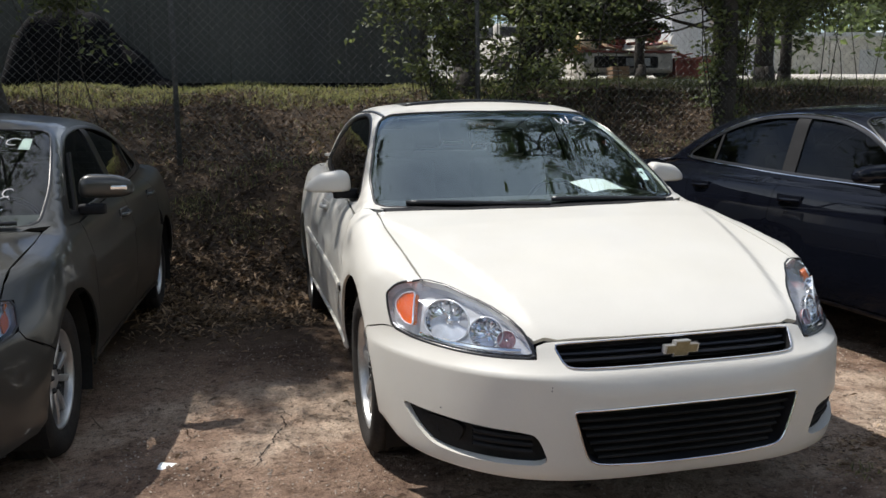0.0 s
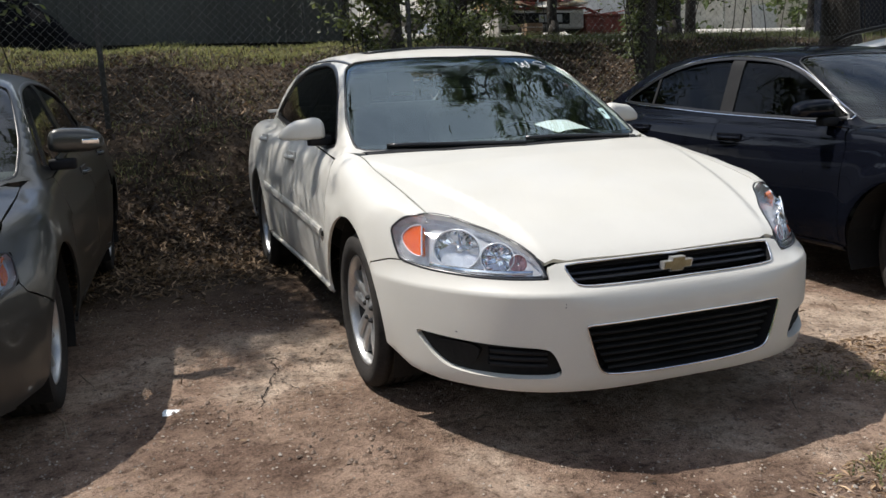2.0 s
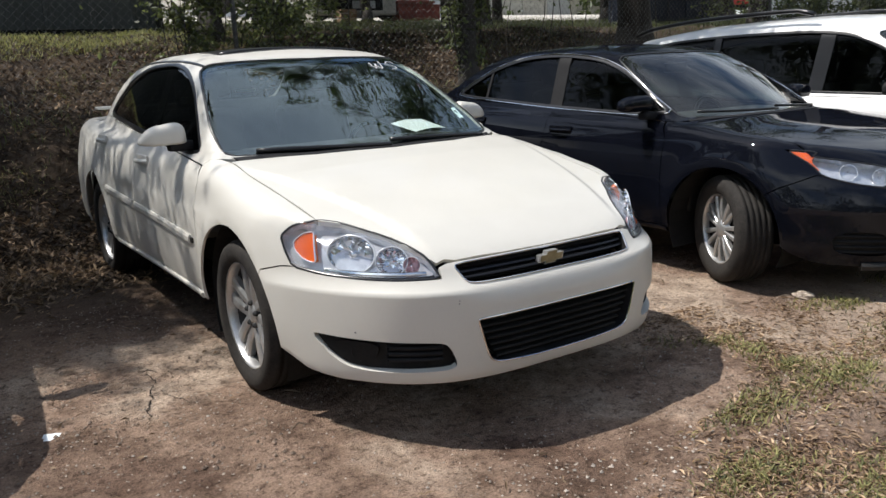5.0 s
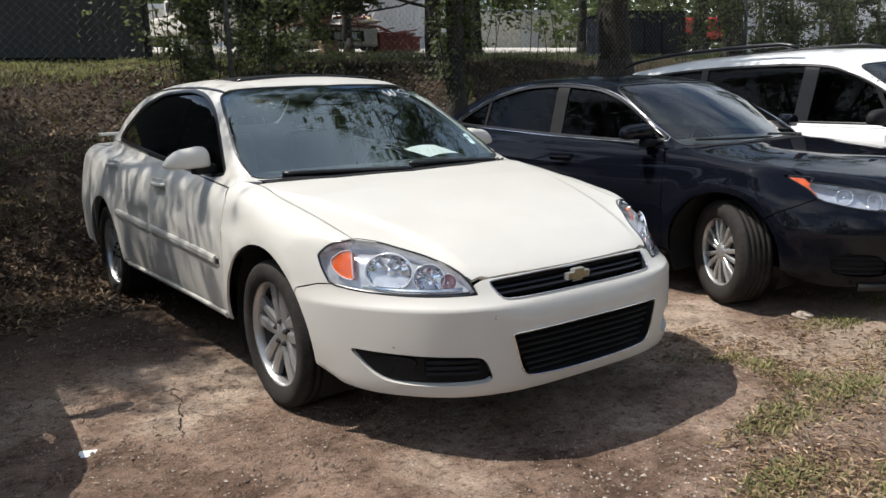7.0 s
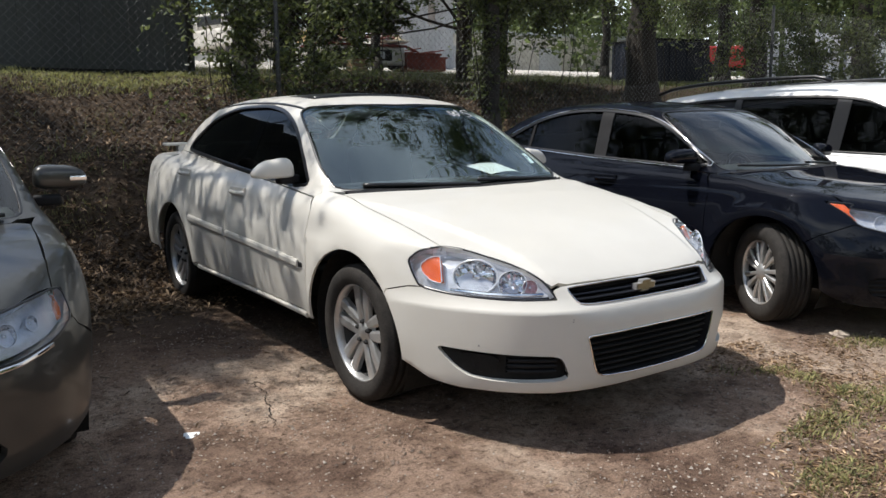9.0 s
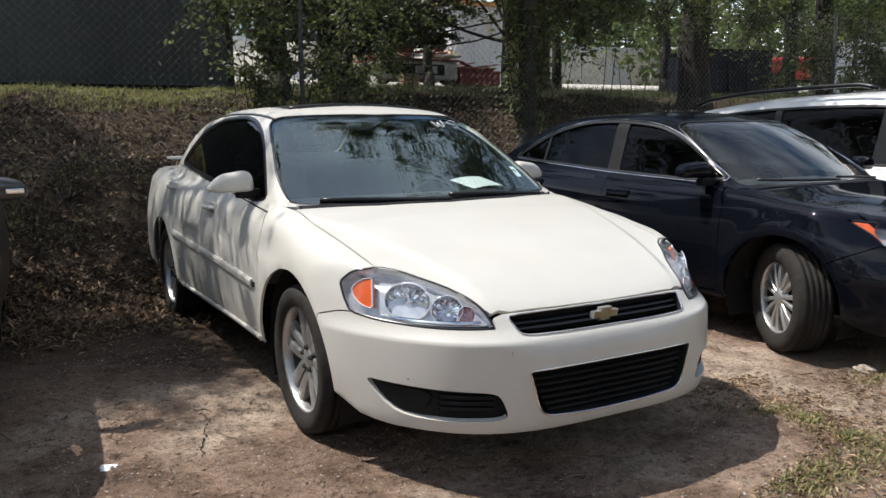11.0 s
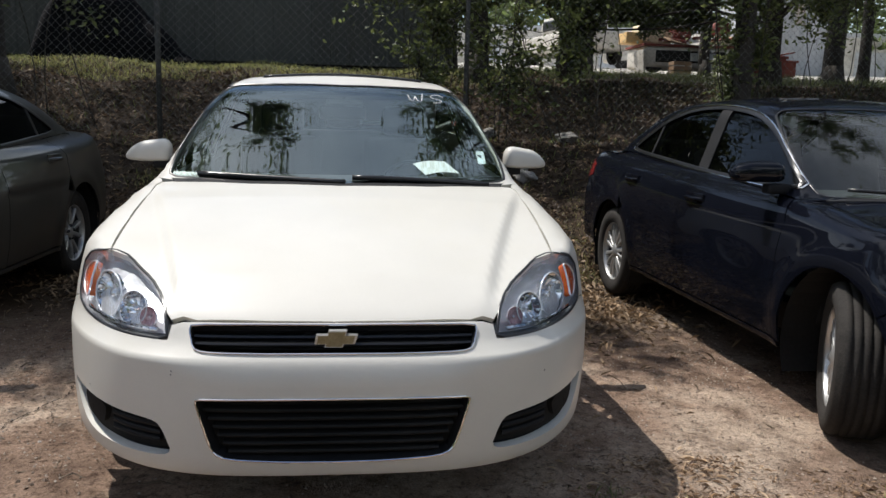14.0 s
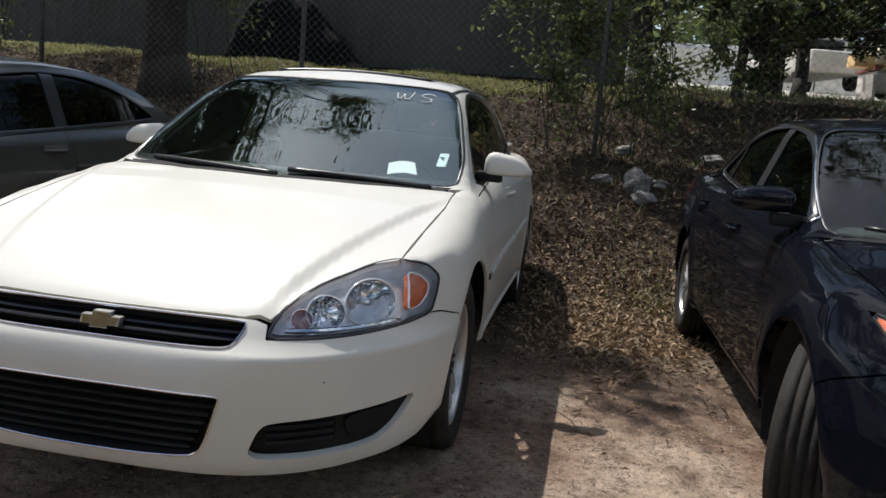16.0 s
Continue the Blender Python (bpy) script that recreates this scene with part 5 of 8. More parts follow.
def torus(r, t, n=36, k=8):
    return merged([tube([(r * math.cos(2 * math.pi * i / n), 0, r * math.sin(2 * math.pi * i / n)) for i in range(n)], t, k, True)])


def lamp_bowl(parent, form, at, r, deep, mat, toward, ring=LAMP_RING, bulb=True, wide=1.0):
    """A round reflector bowl with a rim ring and a bulb, at a place just behind the lens."""
    d = Vector(toward).normalized()
    m = Matrix.Translation(Vector(at)) @ d.to_track_quat("X", "Z").to_matrix().to_4x4() @ Matrix.Diagonal((1, wide, 1, 1))
    v, f = lathe([(r, 0.0), (r * 0.93, -deep * 0.35), (r * 0.75, -deep * 0.7), (r * 0.45, -deep * 0.93), (r * 0.15, -deep)], 36)
    # upright flutes pressed into the bowl, so that it sparkles in facets
    v = [(x + 0.10 * r * math.sin(y / r * 15.0 + 0.6) * (0.3 + 0.7 * (y * y + z * z) / (r * r)) * (1 if abs(y * y + z * z - r * r) > 1e-6 else 0), y, z) for x, y, z in v]
    bowl = put("reflector", mesh_from("reflector", v, f, False), mat, parent, m=m)
    v, f = tube([(0, r * math.cos(2 * math.pi * i / 32), r * math.sin(2 * math.pi * i / 32)) for i in range(32)], r * 0.04, 6, True)
    put("ring", mesh_from("ring", v, f), ring, parent, m=m)
    if bulb:
        v, f = lathe([(0.001, -deep * 0.25), (r * 0.16, -deep * 0.32), (r * 0.2, -deep * 0.55), (r * 0.2, -deep * 0.95)], 14)
        put("bulb", mesh_from("bulb", v, f), CHROME, parent, m=m)
    return bowl


def both(pts):
    """The x > 0 half of a line, run on into its mirror image."""
    return list(pts) + [(-p[0], p[1], p[2]) for p in pts][::-1]


def mirror_thing(parent, s, at, size, mat, stalk_to, wedge=0.42, belly=0.50):
    """A door mirror: a rounded shell, flat below and drawn out to its tip, on a short arm."""
    bm = bmesh.new()
    bmesh.ops.create_uvsphere(bm, u_segments=28, v_segments=18, radius=1.0)
    for v in bm.verts:
        x, y, z = v.co
        t = (x + 1) / 2
        x, y, z = (abs(c) ** 0.62 * (1 if c > 0 else -1) for c in (x, y, z))
        z = z * (1.0 - wedge * t ** (1.0 + wedge)) if z > 0 else z * belly * (1 - 0.1 * t)
        y = y * (1.0 - 0.35 * t)
        if y > 0.35:
            y = 0.35 + (y - 0.35) * 0.15
        v.co = (x * size[0] / 2, y * size[1] / 2 + t * 0.03, z * size[2] / 2)
    bmesh.ops.transform(bm, matrix=Matrix.Diagonal((s, 1, 1, 1)), verts=bm.verts)
    if s < 0:
        bmesh.ops.reverse_faces(bm, faces=bm.faces)
    sh = part("door_mirror", bm, mat, parent, smooth=True, m=Matrix.Translation((at[0] * s, at[1], at[2])))
    arm = box((0.12, 0.07, 0.05), (0, 0, 0), 0.015, 2, Matrix.Translation((s * (stalk_to[0] - at[0]), stalk_to[1] - at[1], stalk_to[2] - at[2])))
    part("mirror_arm", arm, BLACK_PLASTIC, sh, smooth=True)
    hi, lo = size[2] * 0.42 * (1 - 0.45 * wedge), -size[2] * 0.38 * belly
    gl = box((size[0] * 0.72, 0.006, hi - lo), (s * -0.015, size[1] * 0.205, (hi + lo) / 2), 0.002, 1)
    part("mirror_glass", gl, MIRROR, sh)
    return sh


def car(c, m, label, colour, paint):
    """Builds a whole car from its form and its outlines (for the x > 0 side)."""
    F = c["form"]
    S, N, T = F.S, F.N, F.T
    root = thing(c["name"], m, label, "car")
    wb, (aa, ab), zc = F.wheels[1][0], c["arch"], c.get("arch_z", 0.335)
    belt = curve(c["belt"])
    G = 0.0025

    def arch(cy, a0, a1, n=22):
        return [S(cy + aa * math.cos(radians(a0 + (a1 - a0) * i / n)), max(F.under(cy) + 0.012, zc + ab * math.sin(radians(a0 + (a1 - a0) * i / n)))) for i in range(n + 1)]
    lamp, seam = c["lamp"], c["hood_seam"]
    k_top, k_in, k_low, k_tip = c["lamp_marks"]          # places in the lamp's outline: hood corner, inner tip, lower outer corner, outer tip is 0
    # bonnet
    half = c["hood_front"] + lamp[k_top:k_in][::-1][1:] + seam + c["cowl"]
    panel("bonnet", F, "top", both(half), paint, root, gap=G, res=c.get("bonnet_res", 0.04), thick=0.02)
    # front bumper
    sm, am = c["bumper_seam"], c["bumper_arch"]
    low = [S(y, float(F.under(y)) + 0.014) for y in c["bumper_low"]] + [N(x, z) for x, z in c["chin"]]
    half = c["bumper_top"] + lamp[k_in:k_low + 1] + [S(*p) for p in sm] + arch(0, am, 186, 14) + low
    holes = [both(soft(h, 1, 0.2, False)) for h in c["front_mid_holes"]]
    for h in c["front_side_holes"]:
        h = soft(h, 2, 0.2)
        holes += [h, mirrored(h)]
    bump = panel("front_bumper", F, "nose", both(half), paint, root, holes, gap=G, res=c.get("bumper_res", 0.035), thick=0.03)
    # wings, doors and quarters
    d0, d1, d2 = c["door_seams"]
    z_s = c["sill"]
    for s in (1, -1):
        side = (lambda q: q) if s > 0 else mirrored
        wing = ([lamp[0]] + lamp[1:k_top + 1] + seam[1:] + c["pillar_foot"] + [S(y, z) for y, z in d0] + arch(0, -6, am)[::1] + [S(*p) for p in sm][::-1] + [lamp[k_low]] + lamp[k_low + 1:])
        panel("wing", F, "low", side(wing), paint, root, gap=G, res=0.04)
        y0, y1, y2 = d0[0][0], d1[0][0], d2[0][0]
        fd = [S(y, float(belt(y)) - 0.004) for y in np.linspace(y0 + 0.01, y1, 12)] + [S(y, z) for y, z in d1[1:]] + [S(y, z_s) for y in np.linspace(d1[-1][0], d0[-1][0], 8)[1:]] + [S(y, z) for y, z in d0[::-1][1:-1]]
        door = panel("front_door", F, "cyl", side(fd), paint, root, gap=G)
        rd = ([S(y, float(belt(y)) - 0.004) for y in np.linspace(y1, y2, 10)] + [S(y, z) for y, z in d2[1:]] + arch(wb, c["rear_door_arch"], 186, 10)
              + [S(y, z_s) for y in np.linspace(wb - aa - 0.02, d1[-1][0], 6)] + [S(y, z) for y, z in d1[::-1][1:-1]])
        door_r = panel("rear_door", F, "cyl", side(rd), paint, root, gap=G)
        qp = ([S(y, float(belt(y)) - 0.004) for y in np.linspace(y2, c["deck_y"][0], 6)] + c["deck_edge"] + [S(c["rear_y"], z) for z in (0.8, 0.55, 0.36)]
              + [S(wb + aa + 0.03, 0.34)] + arch(wb, -4, c["rear_door_arch"], 20) + [S(y, z) for y, z in d2[::-1][1:-1]])
        panel("rear_quarter", F, "cyl", side(qp), paint, root, gap=G)
        sill = [S(y, z_s - 0.006) for y in np.linspace(aa + 0.02, wb - aa - 0.02, 16)] + [S(y, float(F.under(y)) + 0.012) for y in np.linspace(wb - aa - 0.01, aa + 0.01, 16)]
        panel("sill", F, "cyl", side(sill), c.get("sill_mat", paint), root, gap=0.002)
        for dd, (ya, yb), nm in ((door, c["handles"][0], "front"), (door_r, c["handles"][1], "rear")):
            hz = c["handle_z"] + (0.0 if nm == "front" else c["handle_rise"])
            px = S((ya + yb) / 2, hz)[0]
            cup = box((0.012, yb - ya + 0.03, 0.075), (px * s, (ya + yb) / 2, hz), 0.005, 2)
            cp = part("handle_cup", cup, paint, dd, smooth=True)
            path = [(s * (px + o), y, hz + 0.004) for y, o in ((ya, 0.002), (ya + 0.02, 0.022), ((ya + yb) / 2, 0.03), (yb - 0.02, 0.024), (yb, 0.002))]
            v, f = tube(soft(path, 2, 0.25, False), 0.013, 8)
            put("handle", mesh_from("handle", v, f), c.get("handle_mat", paint), dd)
        if "moulding" in c:
            for (y_a, z_a), (y_b, z_b) in c["moulding"]:
                trim("side_moulding", F, "cyl", side([S(y_a, z_a), S((y_a + y_b) / 2, (z_a + z_b) / 2), S(y_b, z_b)]), 0.045, 0.014, paint, root, False)
    # roof and pillars, with the window openings
    dlo = soft([S(y, z) for y, z in c["window"]], 2, 0.2)
    ws = soft(both(c["screen"]), 2, 0.12)
    bw = soft(both(c["back_window"]), 2, 0.15)
    belt_line = [S(y, float(belt(y)) + 0.0) for y in np.linspace(d0[0][0] + 0.0, c["deck_y"][0], 22)]
    half = c["scuttle"] + c["pillar_foot"] + belt_line + c["back_foot"]
    panel("cabin_shell", F, "cyl", both(half), paint, root, [ws, bw, dlo, mirrored(dlo)], res=0.04, thick=0.02)
    screen = panel("windscreen", F, "cyl", ws, c.get("screen_mat", DARK_SCREEN), root, level=-0.006, thick=0, res=c.get("screen_res", 0.05), rim=False, label="clear windscreen glass")
    screen.visible_shadow = False
    panel("rear_window", F, "cyl", bw, SIDE_GLASS, root, level=-0.006, thick=0, res=0.07, rim=False)
    trim("windscreen_seal", F, "cyl", ws, 0.012, 0.003, SATIN_BLACK, root, level=-0.002)
    for s in (1, -1):
        side = (lambda q: q) if s > 0 else mirrored
        trim("window_seal", F, "cyl", side(dlo), 0.026, 0.004, SATIN_BLACK, root, level=-0.002)
        if "bright" in c:
            trim("window_bright_strip", F, "cyl", side(soft([S(y, z) for y, z in c["bright"]], 2, 0.2)), 0.009, 0.006, CHROME, root)
        panel("side_window", F, "cyl", side(dlo), SIDE_GLASS, root, level=-0.012, thick=0, res=0.07, rim=False, label="dark tinted side glass")
        for ya, yb, lean_y in c["pillars"]:
            zt = float(F.roof((ya + yb) / 2)) - 0.07
            zb = float(belt((ya + yb) / 2)) + 0.005
            pl = [S(ya, zb), S((ya + ya + lean_y) / 2, (zb + zt) / 2), S(ya + lean_y, zt), S(yb + lean_y, zt), S((yb + yb + lean_y) / 2, (zb + zt) / 2), S(yb, zb)]
            panel("window_pillar", F, "cyl", side(pl), c.get("pillar_mat", SATIN_BLACK), root, level=c.get("pillar_level", -0.004), thick=0.01, res=0.05)
        mirror_thing(root, s, c["mirror"][0], c["mirror"][1], c.get("mirror_mat", paint), c["mirror"][2], *c.get("mirror_shape", ()))
    # boot and tail
    panel("boot_lid", F, "top", both(c["boot"]), paint, root, gap=G, res=0.06)
    ty = c["rear_y"]
    tail = [(0.0, 9, c["deck_z"]), (0.45, ty + 0.1, c["deck_z"]), (0.8, ty, c["deck_z"] - 0.04), S(ty, 0.8), S(ty, 0.6), S(ty, 0.37), (0.4, ty + 0.2, 0.34), (0.0, 9, 0.34)]
    panel("rear_bumper", F, "tail", both(tail), paint, root, res=0.06, gap=G)
    # underside, wheel housings and engine bay: dark closing pieces
    part("underbody", box((1.16, wb + 1.5, 0.16), (0, wb / 2, float(F.under(1.0)) + 0.05), 0.03), UNDERBODY, root)
    part("engine_bay", box((1.06, 0.95, 0.30), (0, -0.32, 0.50), 0.04), UNDERBODY, root)
    part("boot_floor", box((1.10, 0.9, 0.35), (0, wb + 0.55, 0.58), 0.04), UNDERBODY, root)
    part("bulkhead", box((1.40, 0.08, 0.50), (0, c["dash_y"] - 0.08, 0.62), 0.02), UNDERBODY, root)
    for cy in (0, wb):
        for s in (1, -1):
            v, f = [], []
            n = 20
            for i in range(n + 1):
                a = radians(-26 + 232 * i / n)
                for x in (0.52, 0.87 * c.get("slim", 1.0)):
                    v.append((s * x, cy + (aa + 0.012) * math.cos(a), zc + (ab + 0.012) * math.sin(a)))
            f = [(2 * i, 2 * i + 1, 2 * i + 3, 2 * i + 2) for i in range(n)]
            o = len(v)
            v += [(s * 0.52, cy, zc)]
            f += [(o, 2 * i, 2 * i + 2) for i in range(n)]
            put("wheel_housing", mesh_from("wheel_housing", v, f, False), UNDERBODY, root)
    # wheels
    st = c["wheel"]
    for cy, turn in ((0, c.get("steer", 0)), (wb, 0)):
        for s in (1, -1):
            wheel(root, "wheel", (s * st["x"], cy, st["r"] + c.get("rear_lift", 0) * (cy > 0)), s, turn, st["r"], st["rim"], st["w"], st["style"], st["mat"])
    # inside
    inner = c.get("inside", True)
    if inner:
        dy = c["dash_y"]
        part("dashboard", box((1.42, 0.52, 0.22), (0, dy + 0.18, c["dash_z"] - 0.12), 0.07, 3), DASH, root, "dark grey dashboard", True)
        for x in (-0.38, 0.38):
            seat(root, "front_seat", x, dy + 1.05, 0.52, 0.52, CLOTH)
        seat(root, "rear_seat", 0, dy + 1.95, 0.55, 1.30, CLOTH)
        wv, wf = torus(0.185, 0.014)
        put("steering_wheel", mesh_from("steering_wheel", wv, wf), SATIN_BLACK, root, m=pose(0.38, dy + 0.55, c["dash_z"] - 0.12, -24))
        part("rear_view_mirror", box((0.24, 0.03, 0.07), (0, dy + 0.62, c["dash_z"] + 0.30), 0.012, 2), SATIN_BLACK, root)
    # headlamps
    for s in (1, -1):
        side = (lambda q: q) if s > 0 else mirrored
        lo = side(soft(lamp, 1, 0.18))
        hl = panel("headlamp", F, "nose", lo, LAMP_HOUSING, root, level=c.get("housing", -0.075), thick=0, res=0.04, rim=False, label="clear headlamp with amber corner")
        v, f, n = sheet(F, "nose", lo, (), -0.004, -c.get("housing", -0.075) - 0.005, 0.03, True)
        k = [i for i, q in enumerate(f) if len(q) == 4]
        put("lamp_rim", mesh_from("lamp_rim", v, [f[i] for i in k], False), LAMP_HOUSING, hl)
        lens = panel("lens", F, "nose", lo, LENS_GLASS, hl, level=-0.003, thick=0, res=0.03, rim=False)
        lens.visible_shadow = False
        trim("lamp_edge", F, "nose", lo, 0.009, 0.003, SATIN_BLACK, hl, level=-0.002)
        for (x, y, z), r, deep, mt, *wide in c["bowls"]:
            p = np.array([N(x, z)])
            n = F.normals(p)[0] * [1, 1, 0.35]
            n /= np.linalg.norm(n)
            p = p[0] - n * c.get("bowl_inset", 0.036)
            lamp_bowl(hl, F, (s * p[0], p[1], p[2]), r, deep, mt, (s * n[0], n[1], n[2]), wide=wide[0] if wide else 1.0)
        am_line = side(soft(c["amber"], 1, 0.2))
        panel("indicator", F, "nose", am_line, AMBER, hl, level=c.get("amber_level", -0.010), thick=0.02, res=0.03, label="amber indicator lens")
    return root, bump


def bars(parent, F, x0, x1, zs, high, deep, level, mat, name, sag=0.0):
    """Slats across an opening of the front, from x0 to x1 at each z."""
    for z in zs:
        xs = np.linspace(x0, x1, 22)
        p = F.cast(np.stack([xs, np.full(22, 0.3), z + sag * (xs / max(abs(x0), 0.01)) ** 2], 1), np.tile([0, -1.0, 0], (22, 1)), level=level)
        v = []
        for q in p:
            v += [(q[0], q[1], q[2] - high / 2), (q[0], q[1] - 0.004, q[2]), (q[0], q[1], q[2] + high / 2), (q[0], q[1] + deep, q[2] + high / 2 + 0.004), (q[0], q[1] + deep, q[2] - high / 2 + 0.004)]
        f = [(i * 5 + k, i * 5 + (k + 1) % 5, (i + 1) * 5 + (k + 1) % 5, (i + 1) * 5 + k) for i in range(21) for k in range(5)]
        put(name, mesh_from(name, v, f, False), mat, parent)


# ---- the white saloon ----
def sedan_form():
    return Form(
        top=[(-1.12, 0.50), (-1.0, 0.64), (-0.95, 0.672), (-0.8, 0.74), (-0.54, 0.825), (-0.2, 0.9), (0.1, 0.952), (0.3, 0.985), (0.7, 1.0), (3.0, 1.06), (3.4, 1.085), (3.85, 1.085), (4.1, 1.04)],
        crown=0.025, wide=[(-1.0, 0.86), (-0.6, 0.895), (0.0, 0.918), (1.0, 0.91), (2.5, 0.922), (3.3, 0.905), (4.0, 0.84)],
        flank=[(0.15, -0.06), (0.3, -0.02), (0.45, 0.0), (0.65, 0.004), (0.8, -0.012), (0.95, -0.045), (1.1, -0.09)],
        nose=[(0.18, -1.0), (0.22, -1.045), (0.3, -1.07), (0.46, -1.08), (0.566, -1.078), (0.577, -1.067), (0.596, -1.038), (0.62, -1.014), (0.67, -0.985), (0.8, -0.9)],
        bow=(0.894, 3.93), tail=[(0.25, 3.98), (0.4, 4.03), (0.6, 4.03), (0.8, 3.97), (1.05, 3.93)], tail_bow=(0.5, 4.0),
        under=[(-1.1, 0.214), (-0.8, 0.22), (-0.6, 0.238), (-0.45, 0.29), (0.0, 0.3), (2.8, 0.31), (3.3, 0.3), (4.0, 0.27)],
        roof=[(0.9, 1.40), (1.1, 1.446), (1.3, 1.485), (1.6, 1.508), (2.0, 1.513), (2.5, 1.485), (3.0, 1.40), (3.4, 1.28)], roof_crown=0.045,
        glass_side=[(0.3, 0.80), (1.0, 0.802), (2.0, 0.805), (3.0, 0.76), (3.5, 0.70)], lean=0.42,
        screen=[(0.8, -0.1), (0.97, 0.235), (1.2, 0.625), (1.43, 1.05), (1.5, 1.25)], screen_bow=0.27,
        back=[(0.9, 3.75), (1.08, 3.42), (1.3, 3.05), (1.45, 2.7), (1.5, 2.5)], back_bow=0.25, wheels=[(0.0, 0.43), (2.81, 0.43)], ridge=0.020)


